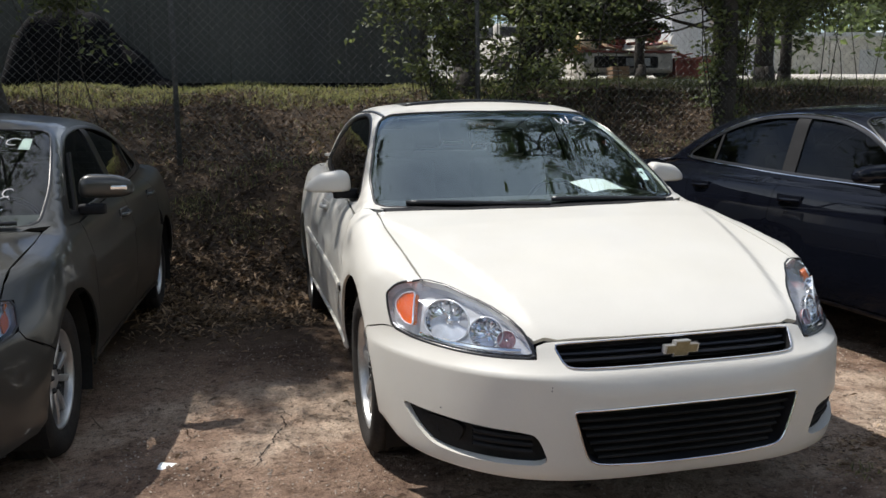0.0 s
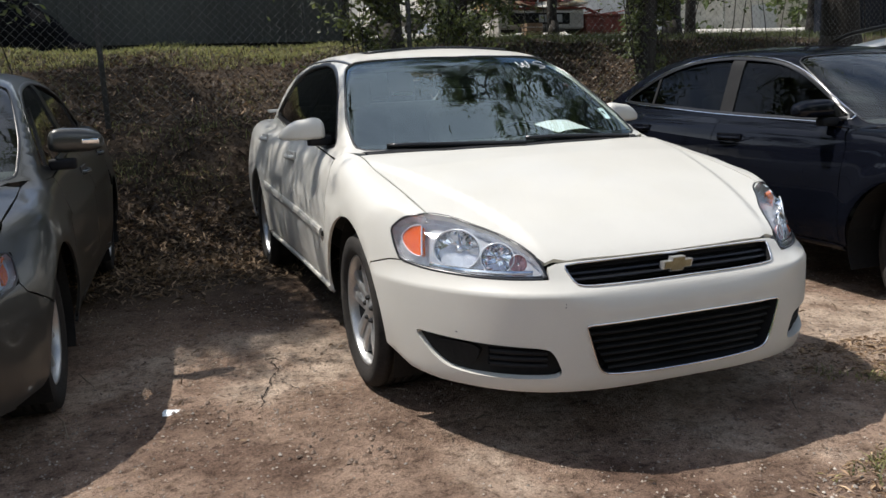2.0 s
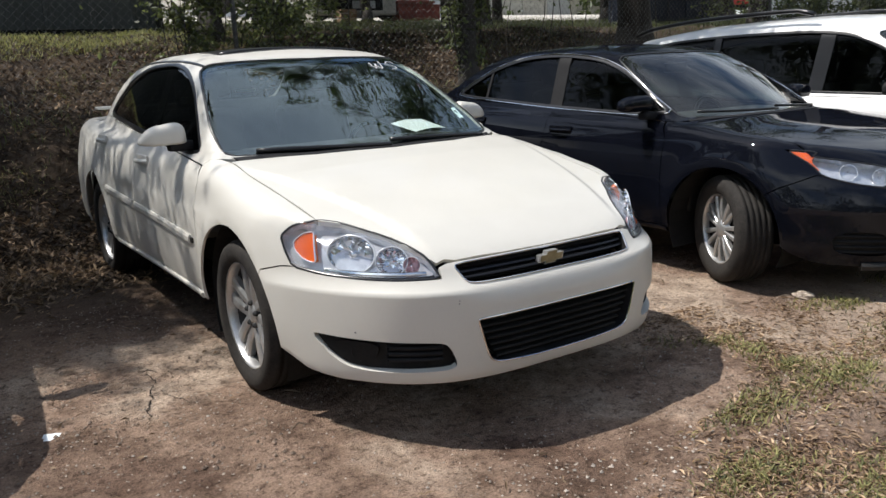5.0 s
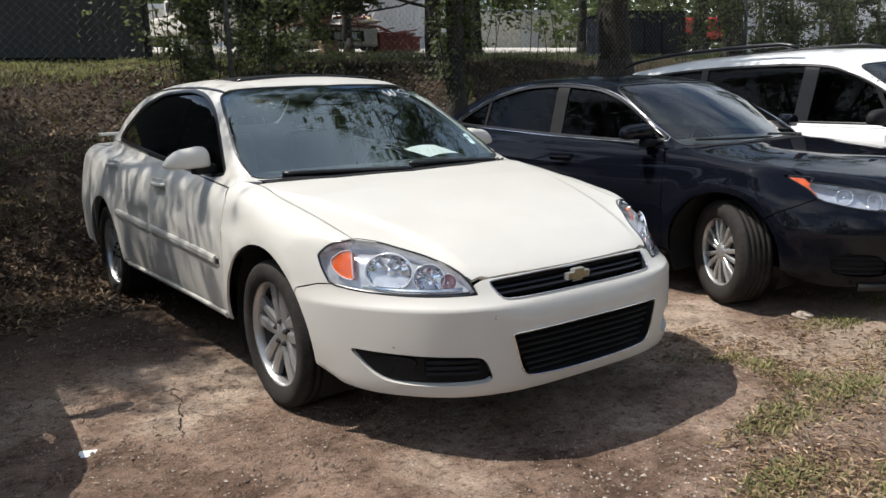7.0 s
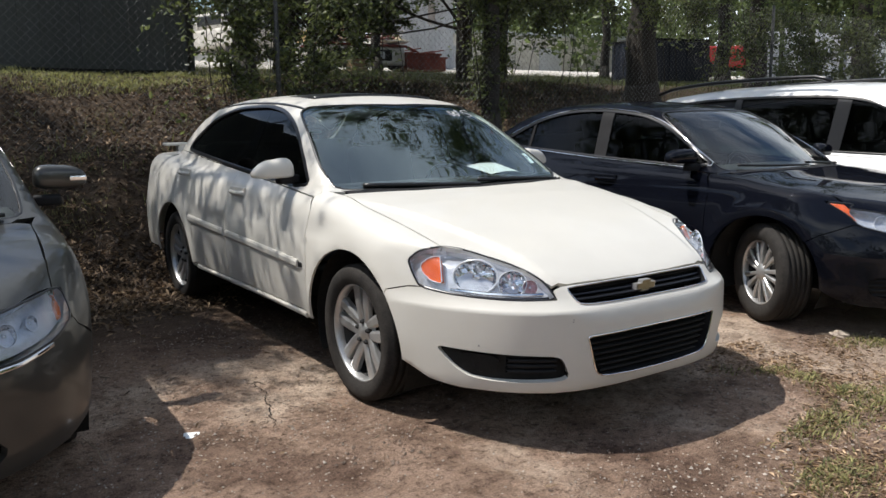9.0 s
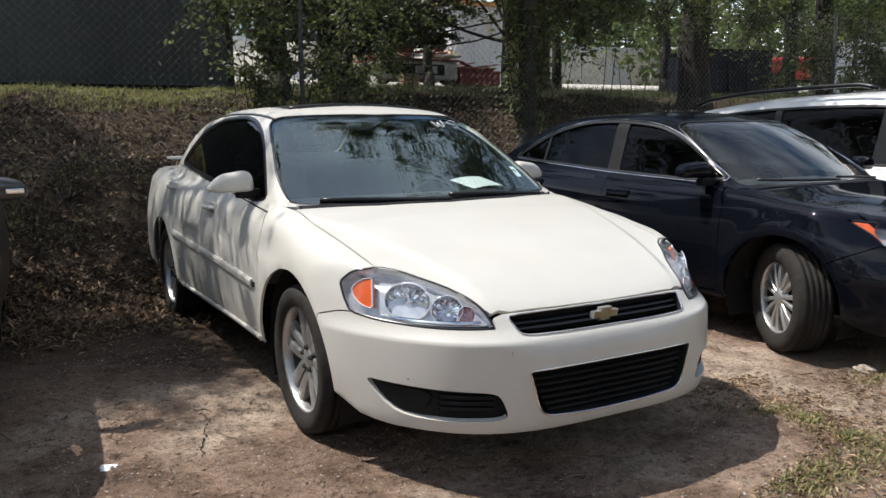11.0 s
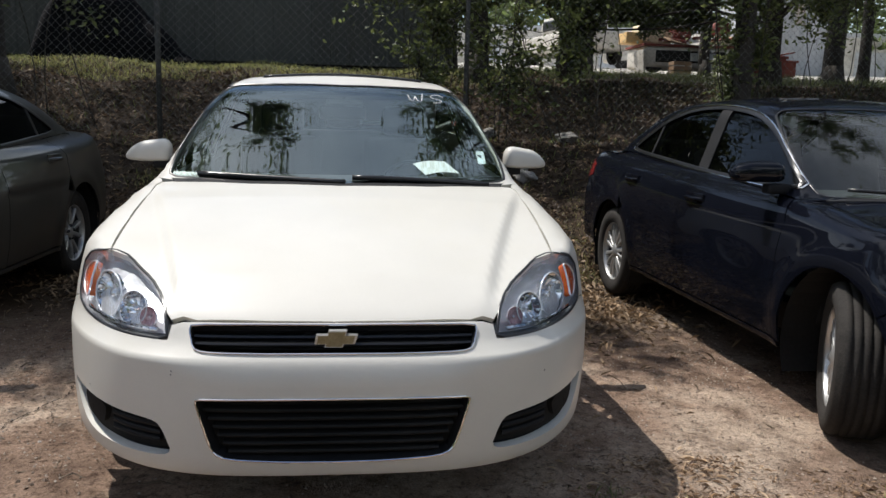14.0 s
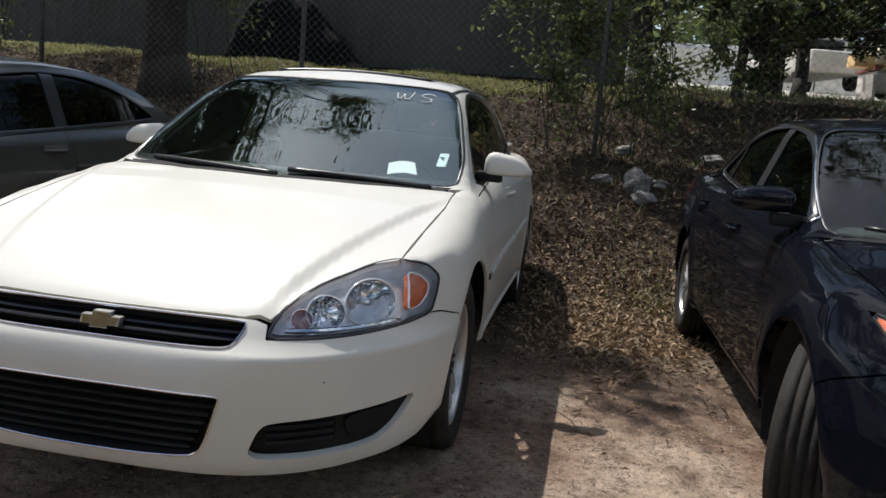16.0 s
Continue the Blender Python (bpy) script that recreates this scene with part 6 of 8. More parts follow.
def white_saloon():
    F = sedan_form()
    S, N, T = F.S, F.N, F.T
    lamp = [(0.858, -0.44, 0.75), (0.83, -0.475, 0.786), (0.80, -0.505, 0.80), (0.745, -0.536, 0.806), (0.675, -0.594, 0.793), (0.57, -0.745, 0.748), (0.525, -0.84, 0.716), (0.50, -0.895, 0.688),
            (0.487, -0.93, 0.655), (0.478, -0.962, 0.616), (0.60, -0.88, 0.616), (0.69, -0.80, 0.619), (0.79, -0.64, 0.628), (0.853, -0.52, 0.645), (0.862, -0.475, 0.70)]
    fog = [(0.842, -0.615, 0.412), (0.803, -0.698, 0.408), (0.697, -0.86, 0.402), (0.508, -1.005, 0.396), (0.483, -1.017, 0.368), (0.454, -1.02, 0.289), (0.602, -0.947, 0.284), (0.716, -0.831, 0.285), (0.775, -0.753, 0.296), (0.812, -0.69, 0.336)]
    grille = [N(0.0, 0.656), N(0.2, 0.657), N(0.412, 0.655), N(0.416, 0.64), N(0.400, 0.598), N(0.37, 0.590), N(0.2, 0.588), N(0.0, 0.588)]
    low = [N(0.0, 0.470), N(0.2, 0.470), N(0.372, 0.468), N(0.388, 0.464), N(0.386, 0.452), N(0.354, 0.34), N(0.338, 0.306), N(0.305, 0.290), N(0.15, 0.281), N(0.0, 0.279)]
    c = dict(
        name="white_sedan", form=F, bonnet_res=0.018, bumper_res=0.02, screen_res=0.022, screen_mat=SCREEN_GLASS, arch=(0.44, 0.402), belt=[(0.3, 0.935), (0.56, 0.952), (2.74, 1.092), (3.3, 1.12)], lamp=lamp, lamp_marks=(3, 9, 13, 0),
        hood_front=[(0.0, -0.962, 0.66), (0.2, -0.958, 0.66), (0.40, -0.945, 0.66), (0.44, -0.93, 0.66), (0.475, -0.93, 0.66)],
        hood_seam=[T(0.745, -0.536), T(0.758, -0.259), T(0.770, 0.067), T(0.768, 0.22), T(0.762, 0.33)],
        cowl=[(0.70, 0.335, 0.97), (0.4, 0.235, 0.97), (0.0, 0.195, 0.97)],
        bumper_top=[N(0.0, 0.664), N(0.2, 0.664), N(0.40, 0.664), N(0.44, 0.662), N(0.472, 0.652)], bumper_seam=[(-0.46, 0.64), (-0.35, 0.612)], bumper_arch=141,
        bumper_low=[-0.47, -0.52, -0.58, -0.65], chin=[(0.78, 0.238), (0.6, 0.234), (0.4, 0.232), (0.2, 0.229), (0.0, 0.228)],
        front_mid_holes=[grille, low], front_side_holes=[fog],
        door_seams=([(0.50, 0.948), (0.458, 0.886), (0.474, 0.775), (0.47, 0.6), (0.468, 0.42), (0.468, 0.345)], [(1.66, 1.02), (1.665, 0.8), (1.665, 0.345)], [(2.74, 1.09), (2.80, 0.98), (2.78, 0.88), (2.70, 0.78), (2.66, 0.715)]),
        rear_door_arch=110, sill=0.345, pillar_foot=[(0.785, 0.40, 0.978), (0.815, 0.46, 0.97)],
        deck_y=(3.15,), deck_edge=[(0.80, 3.3, 1.09), (0.76, 3.6, 1.08), (0.72, 3.85, 1.05)], rear_y=3.86, deck_z=1.0,
        handles=((1.39, 1.60), (2.48, 2.69)), handle_z=0.898, handle_rise=0.062, moulding=[((0.56, 0.592), (1.64, 0.632)), ((1.69, 0.634), (2.38, 0.662))],
        window=[(0.60, 0.968), (0.80, 1.12), (1.05, 1.30), (1.30, 1.392), (1.6, 1.43), (2.1, 1.42), (2.53, 1.345), (2.90, 1.19), (2.955, 1.125), (2.74, 1.106), (1.66, 1.034)],
        screen=[(0.0, 0.212, 0.985), (0.4, 0.262, 0.985), (0.757, 0.412, 0.982), (0.732, 0.63, 1.10), (0.675, 0.89, 1.267), (0.607, 1.155, 1.396), (0.3, 1.08, 1.425), (0.0, 1.05, 1.43)],
        back_window=[(0.0, 2.78, 1.42), (0.55, 2.72, 1.40), (0.66, 3.25, 1.15), (0.0, 3.40, 1.12)], scuttle=[(0.0, 0.196, 0.985), (0.4, 0.236, 0.985), (0.72, 0.345, 0.98)],
        back_foot=[(0.72, 3.32, 1.09), (0.4, 3.46, 1.08), (0.0, 3.48, 1.08)], pillars=[(1.60, 1.74, 0.0)], pillar_level=-0.03,
        mirror=((0.930, 0.82, 1.048), (0.225, 0.15, 0.205), (0.845, 0.82, 1.02)), mirror_shape=(0.78, 0.22), boot=[(0.0, 3.49, 1.1), (0.45, 3.47, 1.1), (0.72, 3.36, 1.1), (0.72, 3.80, 1.1), (0.4, 3.90, 1.1), (0.0, 3.92, 1.1)],
        dash_y=0.46, dash_z=0.985, wheel=dict(x=0.785, r=0.332, rim=0.232, w=0.225, style="five_double", mat=ALLOY),
        bowls=[((0.716, -0.729, 0.700), 0.070, 0.032, REFLECTOR, 1.36), ((0.612, -0.841, 0.680), 0.052, 0.028, REFLECTOR, 1.12), ((0.556, -0.895, 0.664), 0.031, 0.018, PINK)], housing=-0.050, bowl_inset=0.014,
        amber=[(0.835, -0.50, 0.733), (0.808, -0.531, 0.765), (0.781, -0.572, 0.773), (0.790, -0.588, 0.735), (0.793, -0.598, 0.70), (0.797, -0.610, 0.664), (0.823, -0.566, 0.671), (0.837, -0.517, 0.702)])
    place = Matrix.Translation((0.0075, 0, 0)) @ pose(0, 0, 0, 0, 0, -0.45)
    root, bump = car(c, place, "white four-door sedan with a black twin-opening grille, parked on dirt", "white", WHITE_PAINT)
    # upper grille: recess, slats, bright surround and emblem
    for nm, hole, zs, lab in (("upper_grille", grille, (0.605, 0.622, 0.640), "black slatted grille"), ("lower_grille", low, (0.305, 0.330, 0.355, 0.380, 0.405, 0.430), "black slatted lower grille")):
        line = both(soft(hole, 1, 0.2, False))
        g = panel(nm, F, "nose", line, UNDERBODY, root, level=-0.05, thick=0, res=0.04, rim=False, label=lab)
        v, f, n = sheet(F, "nose", line, (), 0.0005, 0.055, 0.03, True, 0.003)
        put("recess_wall", mesh_from("recess_wall", v, [q for q in f if len(q) == 4], False), BLACK_PLASTIC, g)
        trim("surround", F, "nose", line, 0.006 if nm == "upper_grille" else 0.006, 0.005, CHROME, g, label="thin bright surround")
        for z in zs:
            half = min(0.41, 0.29 + (z - 0.283) * 0.55) if nm == "lower_grille" else 0.40 + (z - 0.6) * 0.2
            bars(g, F, -half, half, (z,), 0.010, 0.03, -0.022, UNDERBODY if nm == "lower_grille" else SATIN_BLACK, "slat")
        if nm == "upper_grille":
            y = N(0.0, 0.625)[1]
            bm = bmesh.new()
            pts = [(-0.068, -0.016), (-0.062, 0.013), (-0.026, 0.013), (-0.022, 0.027), (0.036, 0.027), (0.032, 0.013), (0.070, 0.013), (0.062, -0.016), (0.026, -0.016), (0.022, -0.027), (-0.036, -0.027), (-0.032, -0.016)]
            for scale, front, mt, nm2 in ((0.90, 0.004, ALLOY, "emblem"), (0.80, 0.007, GOLD, "emblem_face")):
                bm = bmesh.new()
                lo = [bm.verts.new((a * scale, y - front, 0.623 + b * scale)) for a, b in pts]
                hi = [bm.verts.new((a * scale, y + 0.02, 0.623 + b * scale)) for a, b in pts]
                bm.faces.new(lo)
                for i in range(12):
                    bm.faces.new((lo[i], hi[i], hi[(i + 1) % 12], lo[(i + 1) % 12]))
                bmesh.ops.recalc_face_normals(bm, faces=bm.faces)
                part(nm2, bm, mt, g, "gold cross-shaped badge")
    for s in (1, -1):
        line = soft(fog, 2, 0.2)
        line = line if s > 0 else mirrored(line)
        g = panel("fog_recess", F, "nose", line, UNDERBODY, root, level=-0.045, thick=0, res=0.04, rim=False, label="black fog lamp recess")
        v, f, n = sheet(F, "nose", line, (), -0.001, 0.05, 0.03, True)
        put("recess_wall", mesh_from("recess_wall", v, [q for q in f if len(q) == 4], False), BLACK_PLASTIC, g)
        for z in (0.325, 0.348, 0.371):
            bars(g, F, s * 0.50, s * 0.66, (z,), 0.014, 0.02, -0.026, BLACK_PLASTIC, "slat")
        insert = [(s * x, y, z) for x, y, z in ((0.68, -0.86, 0.388), (0.79, -0.70, 0.394), (0.77, -0.72, 0.33), (0.70, -0.83, 0.312))]
        panel("insert", F, "nose", soft(insert, 2, 0.2), UNDERBODY, g, level=-0.02, thick=0.02, res=0.03)
        v, f = tube([(0, 0.034 * math.cos(2 * math.pi * i / 28), 0.034 * math.sin(2 * math.pi * i / 28)) for i in range(28)], 0.005, 6, True)
        put("bezel", mesh_from("bezel", v, f), BLACK_PLASTIC, g, m=Matrix.Translation((s * 0.722, -0.782, 0.352)) @ Vector((s * 0.75, -1, 0)).to_track_quat("X", "Z").to_matrix().to_4x4())
    # sunroof, wipers, cowl, spoiler
    panel("sunroof", F, "top", soft([(-0.44, 1.30, 1.5), (0.44, 1.30, 1.5), (0.44, 1.72, 1.5), (-0.44, 1.72, 1.5)], 2, 0.1), SATIN_BLACK, root, level=0.003, thick=0.008, res=0.06)
    rim_line = [(x, 1.325 + 0.02 * (1 - (x / 0.44) ** 2), float(F.T(x, 1.325)[2]) + 0.004) for x in np.linspace(-0.43, 0.43, 18)]
    v, f = tube(rim_line, 0.010, 6)
    put("sunroof_deflector", mesh_from("sunroof_deflector", v, f), SATIN_BLACK, root, "black lip at the front of the sunroof")
    panel("cowl", F, "cyl", both([(0.0, 0.170, 0.98), (0.4, 0.212, 0.98), (0.74, 0.33, 0.975), (0.76, 0.39, 0.985), (0.4, 0.262, 0.99), (0.0, 0.218, 0.99)]), BLACK_PLASTIC, root, level=0.002, thick=0.01, res=0.03, label="black wiper cowl")
    panel("frit_band", F, "cyl", both([(0.0, 0.212, 0.985), (0.4, 0.262, 0.985), (0.755, 0.412, 0.982), (0.742, 0.452, 1.005), (0.4, 0.312, 1.015), (0.0, 0.262, 1.015)]), SATIN_BLACK, root, level=-0.009, thick=0, res=0.03, rim=False, label="black band along the foot of the glass")
    # small pale bar inside the rear glass, off the middle
    part("pale_bar", box((0.15, 0.02, 0.018), (0.19, 2.66, 1.235), 0.005, 2), PAPER, root, "pale bar inside the rear glass")
    for x0, x1 in ((-0.62, 0.02), (0.05, 0.66)):
        ab = [(x0 + (x1 - x0) * i / 12) for i in range(13)]
        pts = []
        for i, x in enumerate(ab):
            y = 0.222 + 0.27 * x * x + 0.055 * math.sin(math.pi * (1 - i / 12) * 0.5)
            q = F.cast(np.array([[x, y, 0.7]]), np.array([[0, 0, 1.0]]))[0]
            pts.append((q[0], q[1] - 0.006, q[2] + 0.006))
        v, f = tube(pts, 0.012, 6)
        put("wiper", mesh_from("wiper", v, f), SATIN_BLACK, root, "black windscreen wiper")
    part("spoiler", box((1.3, 0.10, 0.025), (0, 3.86, 1.135), 0.01, 2), WHITE_PAINT, root, smooth=True)
    for x in (-0.5, 0.5):
        part("spoiler_foot", box((0.08, 0.08, 0.06), (x, 3.86, 1.10), 0.01, 2), WHITE_PAINT, root)
    part("antenna_fin", box((0.04, 0.10, 0.04), (0, 2.5, 1.50), 0.012, 2), WHITE_PAINT, root)
    # bright edge round the amber lens and along the bottom of each headlamp
    for hl, s in zip([o for o in root.children if o.name.startswith("headlamp")], (1, -1)):
        rim = [(s * p[0], p[1], p[2]) for p in soft(c["amber"], 1, 0.2)]
        trim("amber_rim", F, "nose", rim, 0.004, 0.004, LAMP_RING, hl, level=-0.009)
        edge = [(s * p[0], p[1], p[2]) for p in (N(0.52, 0.634), N(0.62, 0.634), N(0.70, 0.636), N(0.785, 0.643))]
        trim("lower_strip", F, "nose", edge, 0.014, 0.006, CHROME, hl, False, level=-0.014)
    # marker writing, sheet of paper and sticker behind the glass
    def on_glass(x, z_level, level=0.002):
        q = F.cast(np.array([[x, 2.0, z_level]]), np.array([[0, -1.0, 0]]), level=level)[0]
        return tuple(q)
    strokes = [[(0.335, 1.385), (0.343, 1.362), (0.352, 1.352), (0.364, 1.358), (0.372, 1.385), (0.378, 1.360), (0.392, 1.350), (0.406, 1.358), (0.412, 1.392)],
               [(0.520, 1.378), (0.500, 1.388), (0.470, 1.388), (0.452, 1.380), (0.462, 1.370), (0.495, 1.365), (0.512, 1.356), (0.500, 1.346), (0.462, 1.346)]]
    # darker shade band along the top of the windscreen
    band_line = both([(0.0, 1.045, 1.42), (0.3, 1.075, 1.415), (0.600, 1.15, 1.386), (0.632, 1.06, 1.352), (0.3, 0.99, 1.385), (0.0, 0.965, 1.39)])
    panel("shade_band", F, "cyl", band_line, SHADE_BAND, root, level=-0.010, thick=0, res=0.04, rim=False, label="dark tinted band along the windscreen top")
    # small decals on the inside of the glass
    def decal(name, x0, x1, z0, z1, mat, label):
        pts = [on_glass(x, z, -0.012) for x, z in ((x0, z0), (x1, z0), (x1, z1), (x0, z1))]
        put(name, mesh_from(name, pts, [(0, 1, 2, 3)], False), mat, root, label)
    decal("inspection_sticker", 0.640, 0.680, 1.060, 1.115, PAPER, "small white sticker on the windscreen")
    decal("sticker_print", 0.645, 0.665, 1.085, 1.100, PRINT, "dark printed block")
    for k, (x, z) in enumerate(((0.545, 1.246), (0.555, 1.236), (0.563, 1.250))):
        decal("red_mark", x, x + 0.007, z, z + 0.007 + 0.004 * (k % 2), RUST, "small red mark on the windscreen")
    # black sealing strips in the roof ditches, from the windscreen's top corners back
    for s in (1, -1):
        trim("roof_seal", F, "top", [(s * x, y, 1.4) for x, y in ((0.585, 1.145), (0.590, 1.28), (0.590, 1.6), (0.585, 2.2), (0.57, 2.6))], 0.016, 0.005, SATIN_BLACK, root, False)
        # bright edge of the sill, and the small dark badge ahead of the door moulding
        trim("sill_strip", F, "cyl", [(s * p[0], p[1], p[2]) for p in (S(y, 0.325) for y in np.linspace(0.50, 2.28, 12))], 0.030, 0.012, WHITE_PAINT, root, False)
        q = S(0.535, 0.592)
        part("fender_badge", box((0.010, 0.030, 0.026), (s * (q[0] + 0.004), q[1], q[2]), 0.004, 2), SATIN_BLACK, root, "small dark badge")
    # chips in the bumper's paint
    chips = np.random.RandomState(8)
    for cx, cz, n in ((-0.455, 0.535, 2), (-0.72, 0.41, 1), (0.62, 0.50, 1)):
        for _ in range(n):
            x, z, a = cx + chips.normal(0, 0.012), cz + chips.normal(0, 0.008), chips.uniform(0.0015, 0.003)
            line = [N(abs(x) + dx, z + dz) for dx, dz in ((-a, -a), (a, -a * 0.6), (a * 0.7, a * 1.6), (-a * 0.8, a))]
            line = [(p[0] if x > 0 else -p[0], p[1] - 0.0015, p[2]) for p in line]
            put("paint_chip", mesh_from("paint_chip", line, [(0, 1, 2, 3)], False), PRINT, bump)
    for st in strokes:
        line = [on_glass(x, z) for x, z in soft(st, 2, 0.25, False)]
        v, f = tube(line, 0.0021, 5)
        put("marker_letter", mesh_from("marker_letter", v, f), MARKER, root, "white marker letter of the word WS")
    # the sheet of paper lies on the dashboard and is a thing of its own
    v = [(0.355, 0.80, 1.040), (0.40, 0.60, 0.998), (0.555, 0.53, 1.012), (0.505, 0.70, 1.058)]
    bm = bmesh.new()
    grid = [[bm.verts.new(tuple((1 - a) * (1 - b) * v[0][i] + (1 - a) * b * v[3][i] + a * b * v[2][i] + a * (1 - b) * v[1][i] + (0.010 * math.sin(3.1 * b) if i == 2 else 0) for i in range(3))) for b in np.linspace(0, 1, 7)] for a in np.linspace(0, 1, 7)]
    for i in range(6):
        for j in range(6):
            bm.faces.new((grid[i][j], grid[i + 1][j], grid[i + 1][j + 1], grid[i][j + 1]))
    sheet_thing = thing("paper_sheet", place, "white paper sheet lying on the dashboard behind the windscreen", "paper")
    part("sheet", bm, PAPER, sheet_thing, smooth=True)
    return F, root


SALOON_FORM, SALOON = white_saloon()


# ---- the lot behind the fence ----
def drum(parent, at, r, length, mat, turn=90):
    """A steel drum lying on its side, with rims and rolled hoops."""
    h = length / 2
    v, f = lathe([(0.001, -h + 0.02), (r * 0.94, -h + 0.02), (r * 0.96, -h), (r, -h), (r, -h * 0.36), (r * 1.03, -h * 0.33), (r, -h * 0.30), (r, h * 0.30), (r * 1.03, h * 0.33), (r, h * 0.36), (r, h), (r * 0.96, h), (r * 0.94, h - 0.02), (0.001, h - 0.02)], 28)
    return v, f, Matrix.Translation(at) @ pose(0, 0, 0, 0, 0, turn)


TRAILER = (8.85, 17.6)


def junk_trailer():
    """A low vehicle body with a long dark opening, on small wheels."""
    x, y = TRAILER
    root = thing("old_trailer", Matrix.Translation((x, y, float(ground_z(x, y)))), "old dirty white vehicle body loaded with scrap", "trailer")
    part("body", box((2.6, 1.3, 0.52), (0, 0, 0.38), 0.10, 3), OLD_WHITE, root, "dirty white body", True)
    part("window_opening", box((1.85, 0.06, 0.30), (-0.08, -0.64, 0.40), 0.05, 3), UNDERBODY, root, "long dark opening")
    part("inner_panel", box((0.7, 0.03, 0.2), (0.25, -0.672, 0.40), 0.02), SHED_GREY, root, "grey panel behind the opening")
    part("top_rail", box((2.7, 1.35, 0.06), (0, 0, 0.67), 0.02), RUST, root, "rusty top rail")
    part("side_flap", box((0.06, 0.5, 0.6), (-1.5, -0.5, 0.32), 0.01, 2, pose(0, 0, 0, 0, -4, 8)), OLD_WHITE, root, "leaning white panel")
    for sx in (-1.0, 1.0):
        v, f = lathe([(0.1, -0.1), (0.22, -0.1), (0.26, -0.06), (0.26, 0.06), (0.22, 0.1), (0.1, 0.1)], 24)
        put("tyre", mesh_from("tyre_far", v, f), RUBBER, root, m=Matrix.Translation((sx, -0.5, 0.25)) @ pose(0, 0, 0, 0, 0, 90))
    return root


def scrap():
    junk_trailer()
    x0, y0 = TRAILER
    base = float(ground_z(x0, y0)) + 0.70
    for x, lift in ((8.62, 0.20), (9.62, 0.24)):
        v, f, m = drum(None, (x, y0 - 0.25, base + 0.20 + lift), 0.21, 0.6, RUST)
        put("steel_drum", mesh_from("steel_drum", v, f), RUST, None, "rusty red steel drum lying on the trailer", m, category="drum", group="drums on the trailer")
    tank = thing("scrap_tank", Matrix.Translation((7.85, y0 - 0.1, base)), "faded yellow sheet-metal tank on the trailer", "tank")
    part("tank_body", box((0.8, 0.7, 0.42), (0, 0, 0.22), 0.06, 2, pose(0, 0, 0, 0, 12, 10)), PALE_YELLOW, tank, "crumpled pale yellow sheet metal", smooth=True)
    part("tank_end", box((0.45, 0.6, 0.28), (-0.5, -0.05, 0.15), 0.03, 2), YELLOW, tank, "orange-yellow end", smooth=True)
    part("tank_lid", box((0.4, 0.4, 0.05), (0.15, 0, 0.46), 0.02, 2, pose(0, 0, 0, 0, 14, 0)), RUST, tank)
    heap = thing("scrap_heap", Matrix.Translation((9.15, y0, base)), "heap of rusted sheet metal on the trailer", "scrap")
    rng = np.random.RandomState(5)
    for i in range(16):
        size = (rng.uniform(0.3, 0.9), rng.uniform(0.3, 0.7), rng.uniform(0.02, 0.10))
        part("sheet_metal", box(size, (0, 0, 0), 0.008, 1, pose(rng.uniform(-0.85, 1.0), rng.uniform(-0.5, 0.3), 0.05 + rng.uniform(0, 0.18), rng.uniform(-14, 14), rng.uniform(-22, 22), rng.uniform(0, 180))),
             (RUST, RUST, OLD_WHITE, CRATE_WOOD, PALE_YELLOW)[i % 5], heap)
    for i in range(14):
        a = np.array([x0 + rng.uniform(-1.0, 1.5), y0 + rng.uniform(-0.6, 0.4), base + 0.06 + rng.uniform(0, 0.15)])
        d = np.array([rng.uniform(-0.7, 0.7), rng.uniform(-0.3, 0.3), rng.uniform(0.05, 0.55)])
        v, f = tube([a, a + d * 0.5 + [0, 0, 0.04], a + d], rng.uniform(0.010, 0.028), 6)
        put("scrap_pipe", mesh_from("scrap_pipe", v, f), RUST if i % 3 else OLD_WHITE, None, "rusted scrap pipe heaped on the trailer", category="pipe", group="scrap pipes")
    for x, y, w, h in ((10.75, 17.3, 1.15, 0.50), (11.6, 17.9, 0.7, 0.40)):
        r = thing("scrap_bin", Matrix.Translation((x, y, float(ground_z(x, y)))), "rusty brown steel scrap bin on the sand", "bin")
        part("bin_body", box((w, 0.8, h), (0, 0, h / 2), 0.03), RUST, r)
        part("bin_rim", box((w + 0.08, 0.88, 0.06), (0, 0, h), 0.015), RUST, r)
        for i in range(5):
            part("scrap_bar", box((rng.uniform(0.4, 1.0), 0.06, 0.03), (0, 0, 0), 0.006, 1, pose(rng.uniform(-0.2, 0.2), rng.uniform(-0.3, 0.3), h + 0.06 + 0.03 * i, 0, rng.uniform(-16, 16), rng.uniform(-60, 60))), RUST, r)
    r = thing("wooden_crate", Matrix.Translation((8.35, 16.6, float(ground_z(8.35, 16.6)))), "small wooden crate on the ground by the trailer", "crate")
    for i in range(3):
        part("slat", box((0.46, 0.02, 0.09), (0, -0.19, 0.06 + i * 0.115), 0.004), CRATE_WOOD, r)
        part("slat", box((0.02, 0.38, 0.09), (0.22, 0, 0.06 + i * 0.115), 0.004), CRATE_WOOD, r)
        part("slat", box((0.02, 0.38, 0.09), (-0.22, 0, 0.06 + i * 0.115), 0.004), CRATE_WOOD, r)


scrap()


